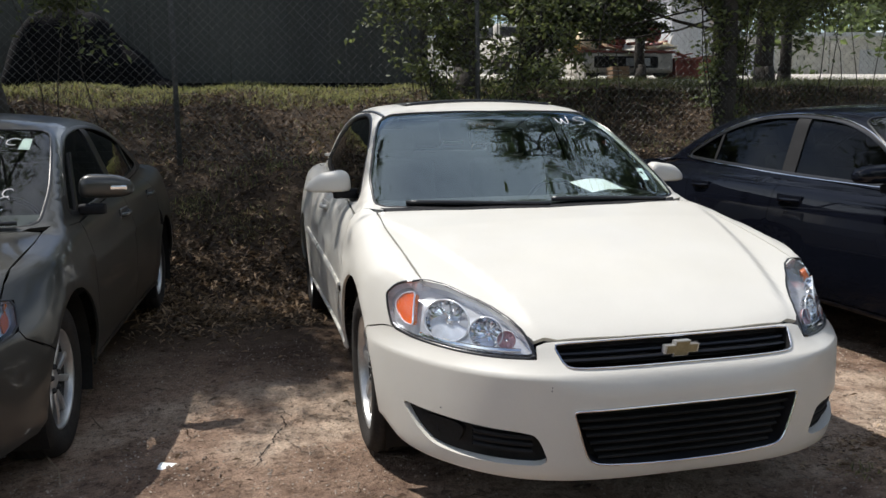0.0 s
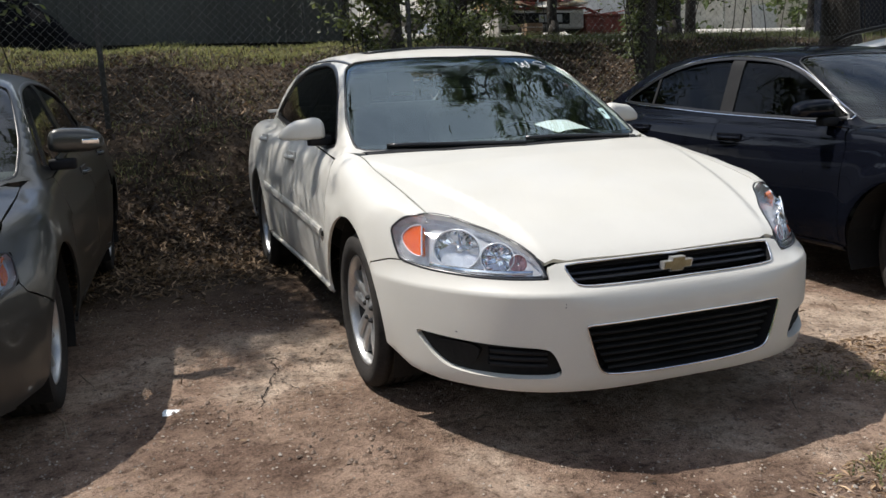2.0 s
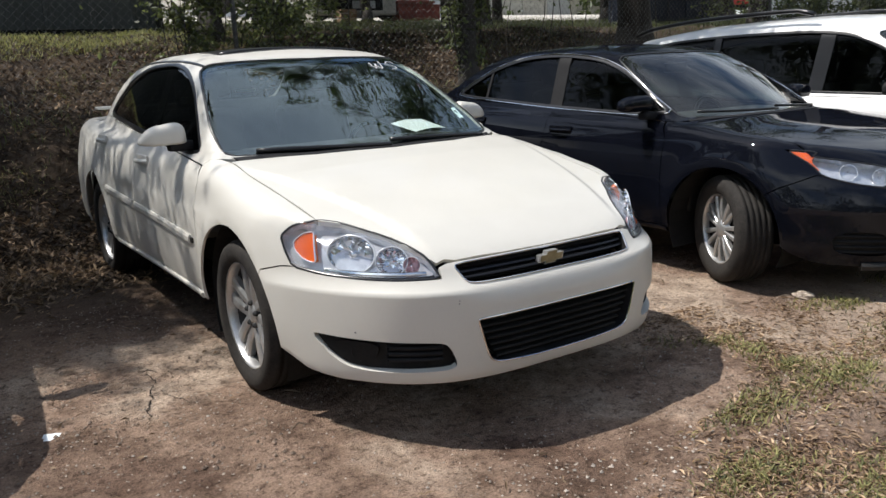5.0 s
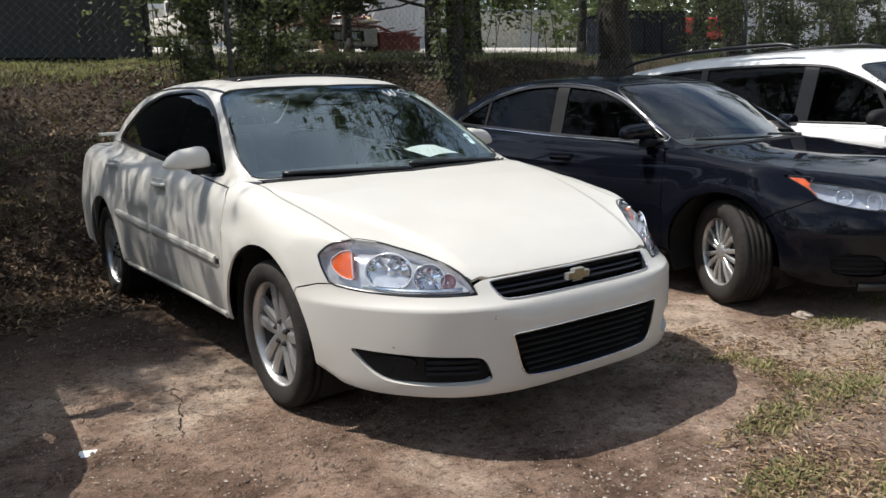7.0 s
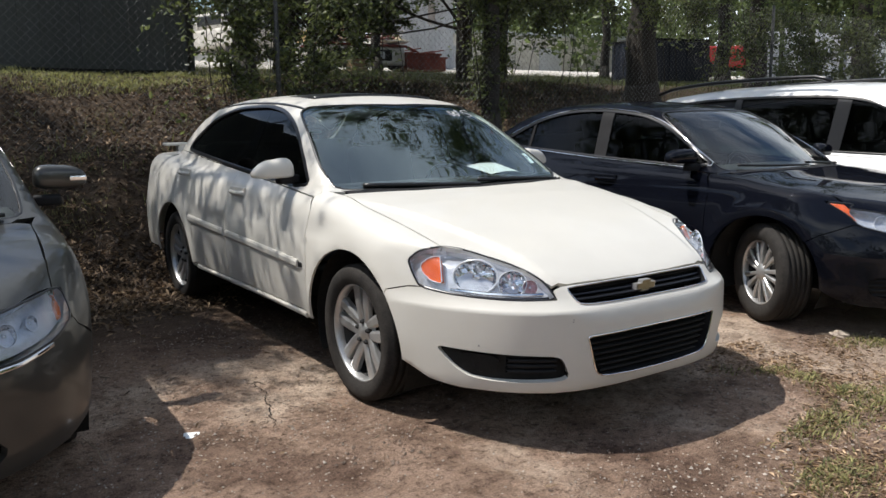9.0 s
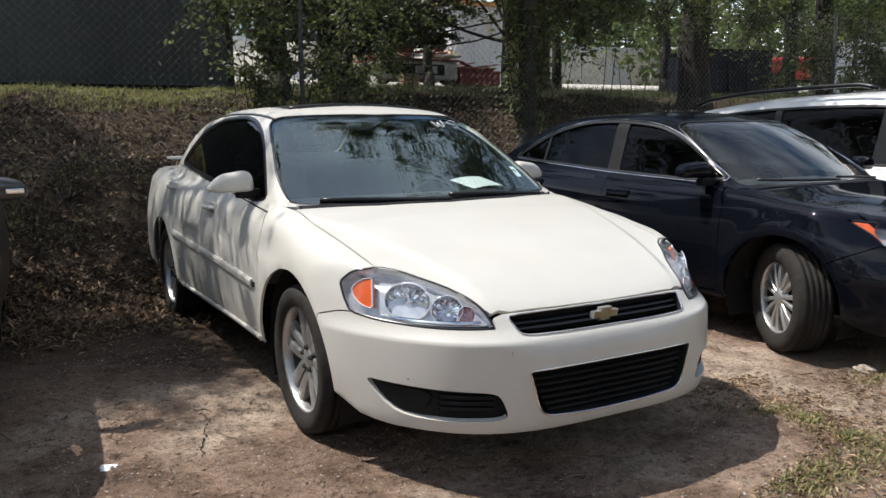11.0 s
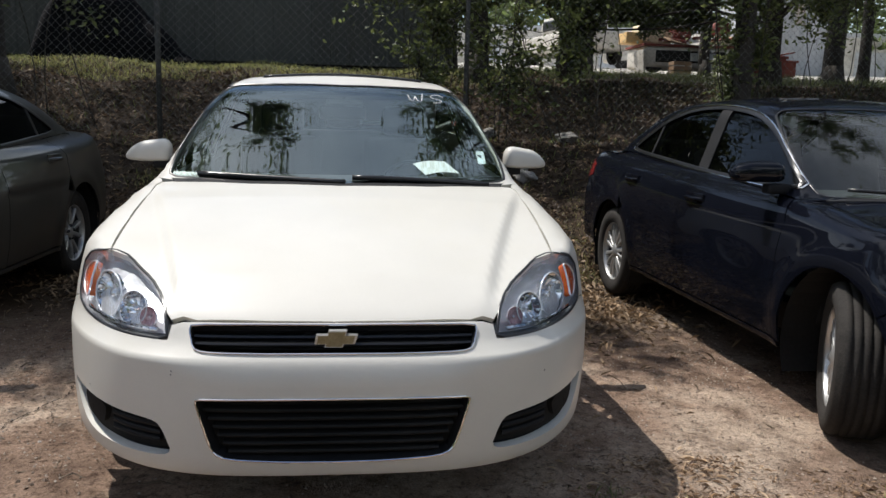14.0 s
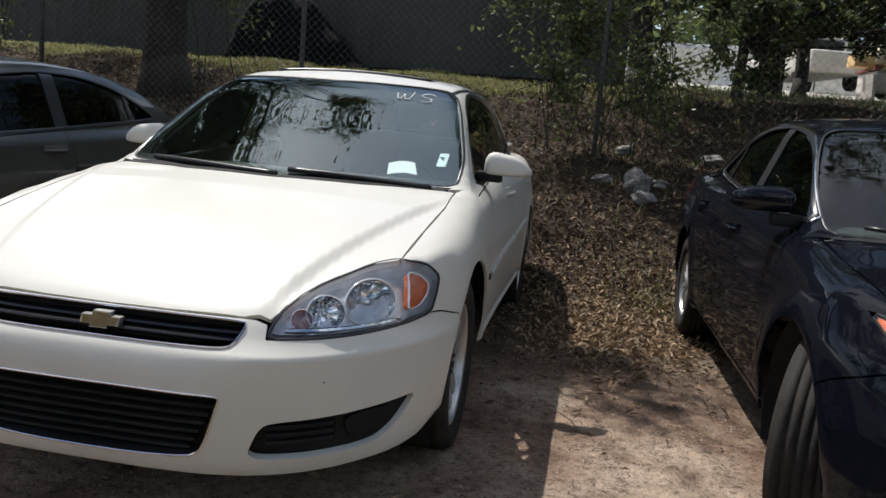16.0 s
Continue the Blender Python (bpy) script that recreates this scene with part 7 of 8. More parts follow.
def shed():
    x, y = 14.5, 22.5
    z = float(ground_z(x, y))
    root = thing("grey_shed", Matrix.Translation((x, y, z)), "weathered grey board shed with an orange roof edge", "shed")
    for i in range(16):
        if i in (9, 10):
            part("board", box((0.155, 0.03, 1.6), (-1.2 + i * 0.16, 0, 0.80), 0.004), SHED_GREY, root)
            part("board", box((0.155, 0.03, 0.4), (-1.2 + i * 0.16, 0, 2.55), 0.004), SHED_GREY, root)
        else:
            part("board", box((0.155, 0.03, 2.75), (-1.2 + i * 0.16, 0, 1.375), 0.004), SHED_GREY, root)
    for sx in (-1.28, 1.28):
        part("side_wall", box((0.06, 2.4, 2.75), (sx, 1.2, 1.375), 0.004), SHED_GREY, root)
    part("roof", box((3.0, 3.0, 0.06), (0, 1.2, 2.84), 0.01, 2), ORANGE, root, "orange tin roof edge")
    return root


shed()


def far_truck(x, y, turn, mat, label, long=4.8):
    """A pickup seen far off: cab, bonnet, bed, windows and wheels."""
    root = thing("pickup_truck", Matrix.Translation((x, y, float(ground_z(x, y)))) @ pose(0, 0, 0, 0, 0, turn), label, "truck")
    part("body", box((1.85, long, 0.62), (0, 0, 0.72), 0.12, 3), mat, root, smooth=True)
    part("cab", box((1.6, 1.9, 0.62), (0, -0.1, 1.28), 0.18, 3), mat, root, smooth=True)
    part("side_window", box((1.66, 1.5, 0.34), (0, -0.1, 1.32), 0.06, 2), SATIN_BLACK, root)
    part("windscreen", box((1.3, 2.02, 0.32), (0, -0.1, 1.32), 0.06, 2), SATIN_BLACK, root)
    part("load_bed", box((1.5, 1.5, 0.06), (0, 1.5, 1.04), 0.01), UNDERBODY, root)
    for sx in (-0.8, 0.8):
        for sy in (-1.5, 1.45):
            v, f = lathe([(0.02, 0.08), (0.2, 0.1), (0.32, 0.1), (0.36, 0.06), (0.36, -0.1), (0.2, -0.1)], 24)
            put("tyre", mesh_from("tyre_far", v, f), RUBBER, root, m=Matrix.Translation((sx, sy, 0.36)) @ pose(0, 0, 0, 0, 0, 0 if sx > 0 else 180))
    return root


far_truck(7.8, 24.6, 12, OLD_WHITE, "white pickup truck parked on the far sand lot")
far_truck(15.4, 37.0, 70, OLD_WHITE, "white pickup truck parked on the far sand lot")
far_truck(20.0, 33.0, 70, SHED_GREY, "grey pickup truck parked on the far sand lot")


def far_suv(x, y, turn, mat):
    """A sport utility car standing beyond the van: body, cabin, windows, rails and wheels."""
    root = thing("dark_suv", Matrix.Translation((x, y, float(ground_z(x, y)))) @ pose(0, 0, 0, 0, 0, turn), "black sport utility car parked beyond the minivan", "car")
    part("body", box((1.86, 4.5, 0.66), (0, 0, 0.72), 0.16, 3), mat, root, smooth=True)
    part("cabin", box((1.62, 2.9, 0.66), (0, 0.55, 1.34), 0.22, 4), mat, root, smooth=True)
    for sx in (-1, 1):
        for y0, ln in ((-0.25, 0.85), (0.68, 0.85), (1.5, 0.6)):
            part("side_window", box((0.03, ln, 0.34), (sx * 0.80, y0, 1.38), 0.012, 2), SATIN_BLACK, root)
        v, f = tube([(sx * 0.66, q, 1.69 + 0.04 * min(1, (q + 0.55) / 0.12, (1.75 - q) / 0.12)) for q in np.linspace(-0.55, 1.75, 14)], 0.018, 6)
        put("roof_rail", mesh_from("roof_rail", v, f), SATIN_BLACK, root)
        for sy in (-1.4, 1.4):
            v, f = lathe([(0.02, 0.08), (0.2, 0.1), (0.32, 0.1), (0.36, 0.06), (0.36, -0.1), (0.2, -0.1)], 24)
            put("tyre", mesh_from("tyre_far", v, f), RUBBER, root, m=Matrix.Translation((sx * 0.82, sy, 0.36)) @ pose(0, 0, 0, 0, 0, 0 if sx > 0 else 180))
    part("windscreen", box((1.35, 0.03, 0.42), (0, 0, 0), 0.012, 2, pose(0, -0.90, 1.36, 28)), SATIN_BLACK, root)
    return root


far_suv(16.4, 1.2, 4, BLACK_PAINT)


def dumpster():
    x, y = 13.6, 10.6
    r = thing("dumpster", Matrix.Translation((x, y, float(ground_z(x, y)))) @ pose(0, 0, 0, 0, 0, -12), "dark blue steel dumpster under the trees", "dumpster")
    part("bin_body", box((1.9, 1.4, 0.95), (0, 0, 0.55), 0.03), DARK_BLUE, r)
    part("lid", box((1.95, 1.45, 0.05), (0, 0, 1.05), 0.012), BLACK_PLASTIC, r)
    for i in range(4):
        part("rib", box((0.05, 0.05, 0.85), (-0.75 + i * 0.5, -0.72, 0.55), 0.008), DARK_BLUE, r)


dumpster()


def red_machine():
    x, y = 24.5, 17.0
    r = thing("red_machine", Matrix.Translation((x, y, float(ground_z(x, y)))) @ pose(0, 0, 0, 0, 0, -30), "red painted steel machine on the sand lot", "machine")
    part("hood", box((2.0, 1.2, 0.8), (-0.3, 0, 0.85), 0.08, 2), BRIGHT_RED, r, smooth=True)
    part("tank", box((0.9, 1.0, 0.5), (1.2, 0, 0.8), 0.10, 2), BRIGHT_RED, r, smooth=True)
    part("frame", box((3.2, 1.0, 0.14), (0.2, 0, 0.42), 0.02), UNDERBODY, r)
    for sx in (-0.8, 1.2):
        v, f = lathe([(0.02, 0.1), (0.3, 0.12), (0.36, 0.06), (0.36, -0.1), (0.02, -0.1)], 20)
        put("tyre", mesh_from("tyre_far", v, f), RUBBER, r, m=Matrix.Translation((sx, -0.55, 0.36)) @ pose(0, 0, 0, 0, 0, -90))
    for i in range(3):
        part("post", box((0.05, 0.05, 0.9), (1.9 + i * 0.35, 0.2, 0.9), 0.006), UNDERBODY, r)


red_machine()


def far_building():
    root = thing("warehouse", Matrix.Translation((34, 52, 4.3)) @ pose(0, 0, 0, 0, 0, -8), "long pale warehouse far across the lot", "building")
    n = 20
    for i in range(n):
        part("panel", box((2.9, 0.12, 3.6), (-29 + i * 3.0, 0, 1.8), 0.02), OLD_WHITE, root)
    part("roof", box((62, 14, 0.3), (0, 7, 3.75), 0.05), SHED_GREY, root)
    part("end_wall", box((0.2, 14, 3.6), (-30.6, 7, 1.8), 0.02), VAN_PAINT, root)
    part("end_wall", box((0.2, 14, 3.6), (30.6, 7, 1.8), 0.02), VAN_PAINT, root)
    for i in range(6):
        part("loading_door", box((2.2, 0.08, 2.6), (-24 + i * 9.0, -0.1, 1.3), 0.02), SHED_GREY, root)


far_building()


def boundary_wall():
    """A pale board wall along the far side of the lot, beyond the van."""
    root = thing("boundary_wall", Matrix(), "long pale grey board wall beyond the fence", "wall")
    for i in range(18):
        x = 23.0 + i * 1.5
        z = float(ground_z(x, 13.0))
        part("panel", box((1.46, 0.06, 1.9), (x, 14.0 - 0.25 * i, z + 0.95), 0.01), VAN_PAINT, root)
        part("post", box((0.09, 0.09, 2.0), (x - 0.75, 14.0 - 0.25 * i, z + 1.0), 0.01), SHED_GREY, root)
    return root


boundary_wall()


def woods():
    """A belt of woodland round the whole lot."""
    rng = np.random.RandomState(77)
    twigs = []
    for k in range(230):
        a = rng.uniform(0, 2 * math.pi)
        r = rng.uniform(58, 84)
        # nearer trees on the unseen side behind the camera, added for reflections
        if math.sin(a) < 0.1:
            r = rng.uniform(26, 46)
        x, y = r * math.cos(a), r * math.sin(a)
        z, h = float(ground_z(x, y)), rng.uniform(7.0, 12.0)
        for _ in range(13):
            c = np.array([x + rng.normal(0, 1.6), y + rng.normal(0, 1.6), z + rng.uniform(0.5, h)])
            twigs.append((c, c + rng.normal(0, 1.5, 3)))
    for k in range(120):
        a, r = rng.uniform(0.15, 1.75), rng.uniform(70, 86)
        x, y, h = r * math.cos(a), r * math.sin(a), rng.uniform(8.0, 13.0)
        for _ in range(14):
            c = np.array([x + rng.normal(0, 1.8), y + rng.normal(0, 1.8), 4.4 + rng.uniform(0.3, h)])
            twigs.append((c, c + rng.normal(0, 1.5, 3)))
    v, f = leaf_cloud(twigs, 120000, (0.5, 1.0), rng, 0.35)
    put("woodland", mesh_from("woodland", v.tolist(), f.tolist(), False), LEAF_OAK, None, "distant green woodland round the lot", kind="stuff", category="woods")


woods()

# ---- small things on the ground ----
def stone(name, at, size, mat, label, seed, group=""):
    rng = np.random.RandomState(seed)
    bm = bmesh.new()
    bmesh.ops.create_icosphere(bm, subdivisions=3, radius=1.0)
    ph = rng.uniform(0, 6, 6)
    for v in bm.verts:
        n = 1 + 0.22 * math.sin(v.co.x * 3 + ph[0]) * math.sin(v.co.y * 3.4 + ph[1]) + 0.14 * math.sin(v.co.z * 5 + ph[2] + v.co.x * 4) + 0.08 * math.sin(v.co.y * 9 + ph[3]) * math.sin(v.co.x * 8 + ph[4])
        v.co = Vector((v.co.x * size[0], v.co.y * size[1], v.co.z * size[2])) * n / 2
    me = bpy.data.meshes.new(name)
    bm.to_mesh(me)
    bm.free()
    z = float(ground_z(at[0], at[1]))
    return put(name, me, mat, None, label, Matrix.Translation((at[0], at[1], z + size[2] * 0.28)) @ pose(0, 0, 0, 0, 0, rng.uniform(0, 360)), category="rock", group=group)


for i, (x, y, a, b, c) in enumerate(((1.83, 5.17, 0.30, 0.24, 0.26), (1.90, 5.0, 0.22, 0.18, 0.14), (1.50, 5.3, 0.20, 0.12, 0.10), (2.05, 5.28, 0.26, 0.2, 0.10), (2.69, 6.3, 0.3, 0.2, 0.12), (1.75, 6.4, 0.34, 0.2, 0.12))):
    stone("limestone_rock", (x, y), (a, b, c), ROCK, "rough pale grey limestone rock on the leafy bank", 60 + i, "rocks on the bank")
stone("stone", (2.17, -0.69), (0.12, 0.08, 0.05), STONE, "flat brown stone beside the tyre", 70)


def paper_scrap():
    bm = bmesh.new()
    vs = [bm.verts.new(p) for p in ((-0.05, -0.03, 0.0), (0.045, -0.035, 0.006), (0.06, 0.03, 0.002), (-0.02, 0.045, 0.01), (0.0, 0.0, 0.02))]
    for a, b in ((0, 1), (1, 2), (2, 3), (3, 0)):
        bm.faces.new((vs[a], vs[b], vs[4]))
    me = bpy.data.meshes.new("paper_scrap")
    bm.to_mesh(me)
    bm.free()
    put("paper_scrap", me, PAPER, None, "small crumpled scrap of white paper on dirt", Matrix.Translation((-1.69, 0.0, 0.006)), category="paper")


paper_scrap()


def crack():
    """The dark crack that runs through the packed dirt: a thin sunken strip."""
    rng = np.random.RandomState(4)
    lines = [([(-1.19, 0.56), (-1.215, 0.45), (-1.20, 0.36), (-1.255, 0.25), (-1.265, 0.16), (-1.30, 0.06), (-1.335, -0.03), (-1.37, -0.12)], 0.0034),
             ([(-1.255, 0.25), (-1.21, 0.19), (-1.17, 0.10), (-1.15, 0.02)], 0.0018), ([(-1.30, 0.06), (-1.37, 0.02), (-1.43, -0.04)], 0.0016)]
    v, f = [], []
    for line, wide in lines:
        pts = dense([(x, y, 0) for x, y in line], 0.010, False)
        o, drift = len(v), 0.0
        for i, p in enumerate(pts):
            w = wide * math.sin(math.pi * (i + 1) / (len(pts) + 1)) ** 0.5 * rng.uniform(0.45, 1.1)
            drift = drift * 0.86 + rng.normal(0, 0.0042)
            x = p[0] + drift
            z = float(ground_rough(x, p[1])) + 0.007
            v += [(x - w, p[1], z), (x + w, p[1] + rng.normal(0, 0.002), z)]
        f += [(o + 2 * i, o + 2 * i + 1, o + 2 * i + 3, o + 2 * i + 2) for i in range(len(pts) - 1)]
    put("ground_crack", mesh_from("ground_crack", v, f, False), DULL_BLACK, None, "thin dark crack in the packed dirt", kind="structure", category="crack")


crack()


# ---- the black saloon ----
def black_saloon():
    F = Form(
        top=[(-1.0, 0.62), (-0.9, 0.735), (-0.8, 0.79), (-0.55, 0.868), (-0.2, 0.93), (0.1, 0.965), (0.32, 0.99), (0.7, 1.0), (3.0, 1.05), (3.5, 1.08), (3.75, 1.06)],
        crown=0.035, shoulder=0.065, wide=[(-1.0, 0.86), (-0.6, 0.895), (0.0, 0.912), (1.0, 0.902), (2.5, 0.905), (3.2, 0.885), (3.8, 0.82)],
        flank=[(0.15, -0.06), (0.3, -0.03), (0.45, -0.004), (0.68, 0.004), (0.8, -0.01), (0.92, -0.045), (1.05, -0.11)],
        nose=[(0.16, -0.93), (0.22, -0.955), (0.35, -0.985), (0.5, -0.985), (0.6, -0.955), (0.7, -0.90), (0.8, -0.80)],
        bow=(0.80, 3.4), tail=[(0.25, 3.82), (0.4, 3.86), (0.6, 3.86), (0.8, 3.82), (1.05, 3.76)], tail_bow=(0.45, 4.0),
        under=[(-1.0, 0.17), (-0.6, 0.19), (-0.45, 0.24), (0.0, 0.25), (2.8, 0.25), (3.8, 0.25)],
        roof=[(0.9, 1.38), (1.1, 1.422), (1.4, 1.462), (1.8, 1.478), (2.2, 1.468), (2.7, 1.405), (3.1, 1.29), (3.4, 1.17)], roof_crown=0.045,
        glass_side=[(0.3, 0.775), (1.0, 0.775), (2.0, 0.77), (3.0, 0.72), (3.5, 0.67)], lean=0.42,
        screen=[(0.8, 0.0), (0.97, 0.28), (1.2, 0.66), (1.40, 1.05), (1.48, 1.25)], screen_bow=0.30,
        back=[(0.9, 3.75), (1.07, 3.38), (1.25, 3.0), (1.4, 2.62), (1.47, 2.35)], back_bow=0.25, wheels=[(0.0, 0.42), (2.775, 0.42)], flare=0.014)
    S, N, T = F.S, F.N, F.T
    lamp = [S(-0.355, 0.838), S(-0.50, 0.826), N(0.76, 0.80), N(0.66, 0.780), N(0.54, 0.752), N(0.45, 0.722), N(0.405, 0.652), N(0.47, 0.634), N(0.58, 0.638), N(0.69, 0.662), N(0.775, 0.700), S(-0.50, 0.758)]
    grille = [N(0.0, 0.712), N(0.2, 0.71), N(0.39, 0.70), N(0.385, 0.655), N(0.34, 0.575), N(0.2, 0.555), N(0.0, 0.55)]
    low = [N(0.0, 0.40), N(0.25, 0.40), N(0.42, 0.39), N(0.46, 0.32), N(0.40, 0.245), N(0.2, 0.235), N(0.0, 0.235)]
    fog = [N(0.62, 0.40), N(0.74, 0.40), N(0.78, 0.36), N(0.76, 0.28), N(0.66, 0.265), N(0.56, 0.27), N(0.56, 0.34)]
    c = dict(
        name="black_sedan", form=F, arch=(0.40, 0.385), arch_z=0.33, belt=[(0.3, 0.945), (0.5, 0.962), (2.6, 1.055), (3.2, 1.08)], lamp=lamp, lamp_marks=(2, 6, 10, 0),
        hood_front=[T(0.0, -0.895), T(0.2, -0.89), T(0.40, -0.88)], hood_seam=[N(0.76, 0.80), T(0.761, -0.46), T(0.763, -0.38), T(0.765, -0.3), T(0.775, 0.05), T(0.765, 0.36)],
        cowl=[T(0.70, 0.37), T(0.4, 0.27), T(0.0, 0.235)],
        bumper_top=[N(0.0, 0.725), N(0.2, 0.722), N(0.40, 0.712), N(0.445, 0.70)], bumper_seam=[(-0.54, 0.705), (-0.46, 0.665), (-0.38, 0.628), (-0.31, 0.585)], bumper_arch=140,
        bumper_low=[-0.46, -0.55, -0.65], chin=[(0.75, 0.205), (0.6, 0.198), (0.3, 0.188), (0.0, 0.186)], front_mid_holes=[grille, low], front_side_holes=[fog],
        door_seams=([(0.50, 0.958), (0.45, 0.86), (0.46, 0.6), (0.45, 0.30)], [(1.60, 1.005), (1.62, 0.7), (1.60, 0.30)], [(2.58, 1.05), (2.66, 0.9), (2.60, 0.77), (2.50, 0.69)]),
        rear_door_arch=118, sill=0.30, pillar_foot=[T(0.775, 0.42), S(0.46, 0.962)], deck_y=(3.05,), deck_edge=[(0.78, 3.2, 1.06), (0.74, 3.5, 1.06), (0.70, 3.68, 1.03)], rear_y=3.68, deck_z=1.0,
        handles=((1.33, 1.53), (2.36, 2.55)), handle_z=0.865, handle_rise=0.03,
        window=[(0.46, 0.978), (0.77, 1.155), (1.02, 1.285), (1.28, 1.362), (1.7, 1.402), (2.1, 1.392), (2.5, 1.308), (2.88, 1.14), (2.92, 1.092), (2.6, 1.072), (1.6, 1.022)],
        bright=[(0.43, 0.968), (0.76, 1.160), (1.01, 1.295), (1.28, 1.375), (1.7, 1.415), (2.1, 1.405), (2.51, 1.320), (2.91, 1.145), (2.96, 1.087), (2.6, 1.062), (1.6, 1.012)],
        screen=[(0.0, 0.262, 0.985), (0.4, 0.31, 0.985), (0.735, 0.445, 0.980), (0.705, 0.68, 1.11), (0.65, 0.93, 1.25), (0.59, 1.14, 1.365), (0.3, 1.08, 1.395), (0.0, 1.05, 1.40)],
        back_window=[(0.0, 2.62, 1.38), (0.54, 2.58, 1.36), (0.66, 3.12, 1.12), (0.0, 3.30, 1.09)], scuttle=[(0.0, 0.238, 0.985), (0.4, 0.275, 0.985), (0.72, 0.385, 0.97)],
        back_foot=[(0.70, 3.24, 1.07), (0.4, 3.36, 1.07), (0.0, 3.38, 1.07)], pillars=[(1.545, 1.675, 0.06), (2.50, 2.53, 0.02)], pillar_mat=BLACK_PLASTIC,
        mirror=((0.925, 0.66, 1.06), (0.25, 0.16, 0.155), (0.83, 0.64, 0.995)), boot=[T(0.0, 3.40), T(0.45, 3.38), T(0.70, 3.28), T(0.70, 3.62), T(0.4, 3.72), T(0.0, 3.74)],
        dash_y=0.50, dash_z=0.985, wheel=dict(x=0.775, r=0.328, rim=0.212, w=0.215, style="ten_pair", mat=ALLOY), steer=-27, handle_mat=BLACK_PAINT,
        bowls=[((0.68, -0.71, 0.722), 0.046, 0.05, REFLECTOR), ((0.56, -0.81, 0.695), 0.045, 0.05, REFLECTOR)],
        amber=[S(-0.375, 0.828), S(-0.45, 0.821), S(-0.50, 0.812), N(0.775, 0.775), N(0.77, 0.72), S(-0.485, 0.757)], amber_level=-0.008)
    root, bump = car(c, Matrix.Translation((2.955, -0.17, -0.034)) @ pose(0, 0, 0, 0.5, 0.3, 0.8), "black four-door sedan with steered front wheels, parked on dirt", "black", BLACK_PAINT)
    for nm, hole, zs in (("upper_grille", grille, (0.575, 0.60)), ("lower_grille", low, (0.265, 0.295, 0.325, 0.355, 0.38))):
        line = both(soft(hole, 1, 0.2, False))
        g = panel(nm, F, "nose", line, UNDERBODY, root, level=-0.05, thick=0, res=0.05, rim=False, label="black grille opening")
        for z in zs:
            bars(g, F, -0.40, 0.40, (z,), 0.010, 0.03, -0.018, BLACK_PLASTIC, "slat")
        if nm == "upper_grille":
            for z, sag in ((0.688, 0.006), (0.655, 0.018)):
                bars(g, F, -0.38, 0.38, (z,), 0.022, 0.03, 0.004, CHROME, "chrome_bar", sag)
            y = N(0.0, 0.66)[1]
            for rx, rz, zz in ((0.066, 0.046, 0.668), (0.024, 0.042, 0.668), (0.045, 0.016, 0.690)):
                v, f = tube([(rx * math.cos(a), y - 0.012, zz + rz * math.sin(a)) for a in np.linspace(0, 2 * math.pi, 28)[:-1]], 0.006, 6, True)
                put("emblem", mesh_from("emblem", v, f), CHROME, g, "chrome oval badge")
    for s in (1, -1):
        line = soft(fog, 2, 0.2)
        line = line if s > 0 else mirrored(line)
        g = panel("fog_recess", F, "nose", line, UNDERBODY, root, level=-0.03, thick=0, res=0.05, rim=False)
        for z in (0.285, 0.315, 0.345, 0.375):
            bars(g, F, s * 0.57, s * 0.76, (z,), 0.010, 0.02, -0.012, BLACK_PLASTIC, "slat")
        tl = [S(3.62, 0.98), S(3.45, 0.95), S(3.42, 0.86), S(3.62, 0.82)]
        panel("tail_lamp", F, "cyl", tl if s > 0 else mirrored(tl), RED_LENS, root, level=0.004, thick=0.02, res=0.06, label="red tail lamp")
    panel("cowl", F, "cyl", both([(0.0, 0.21, 0.98), (0.4, 0.25, 0.98), (0.74, 0.365, 0.97), (0.76, 0.43, 0.98), (0.4, 0.312, 0.99), (0.0, 0.268, 0.99)]), BLACK_PLASTIC, root, level=0.002, thick=0.01, res=0.04)
    for x0, x1 in ((-0.60, 0.04), (0.08, 0.64)):
        pts = []
        for i in range(11):
            x = x0 + (x1 - x0) * i / 10
            q = F.cast(np.array([[x, 0.275 + 0.3 * x * x + 0.05 * (1 - i / 10), 0.7]]), np.array([[0, 0, 1.0]]))[0]
            pts.append((q[0], q[1] - 0.01, q[2] + 0.016))
        v, f = tube(pts, 0.009, 6)
        put("wiper", mesh_from("wiper", v, f), SATIN_BLACK, root)
    trim("bumper_lip", F, "nose", [N(x, 0.205) for x in np.linspace(-0.66, 0.66, 15)], 0.045, 0.022, BARREL, root, False, label="scuffed grey lower lip")
    return F, root


black_saloon()


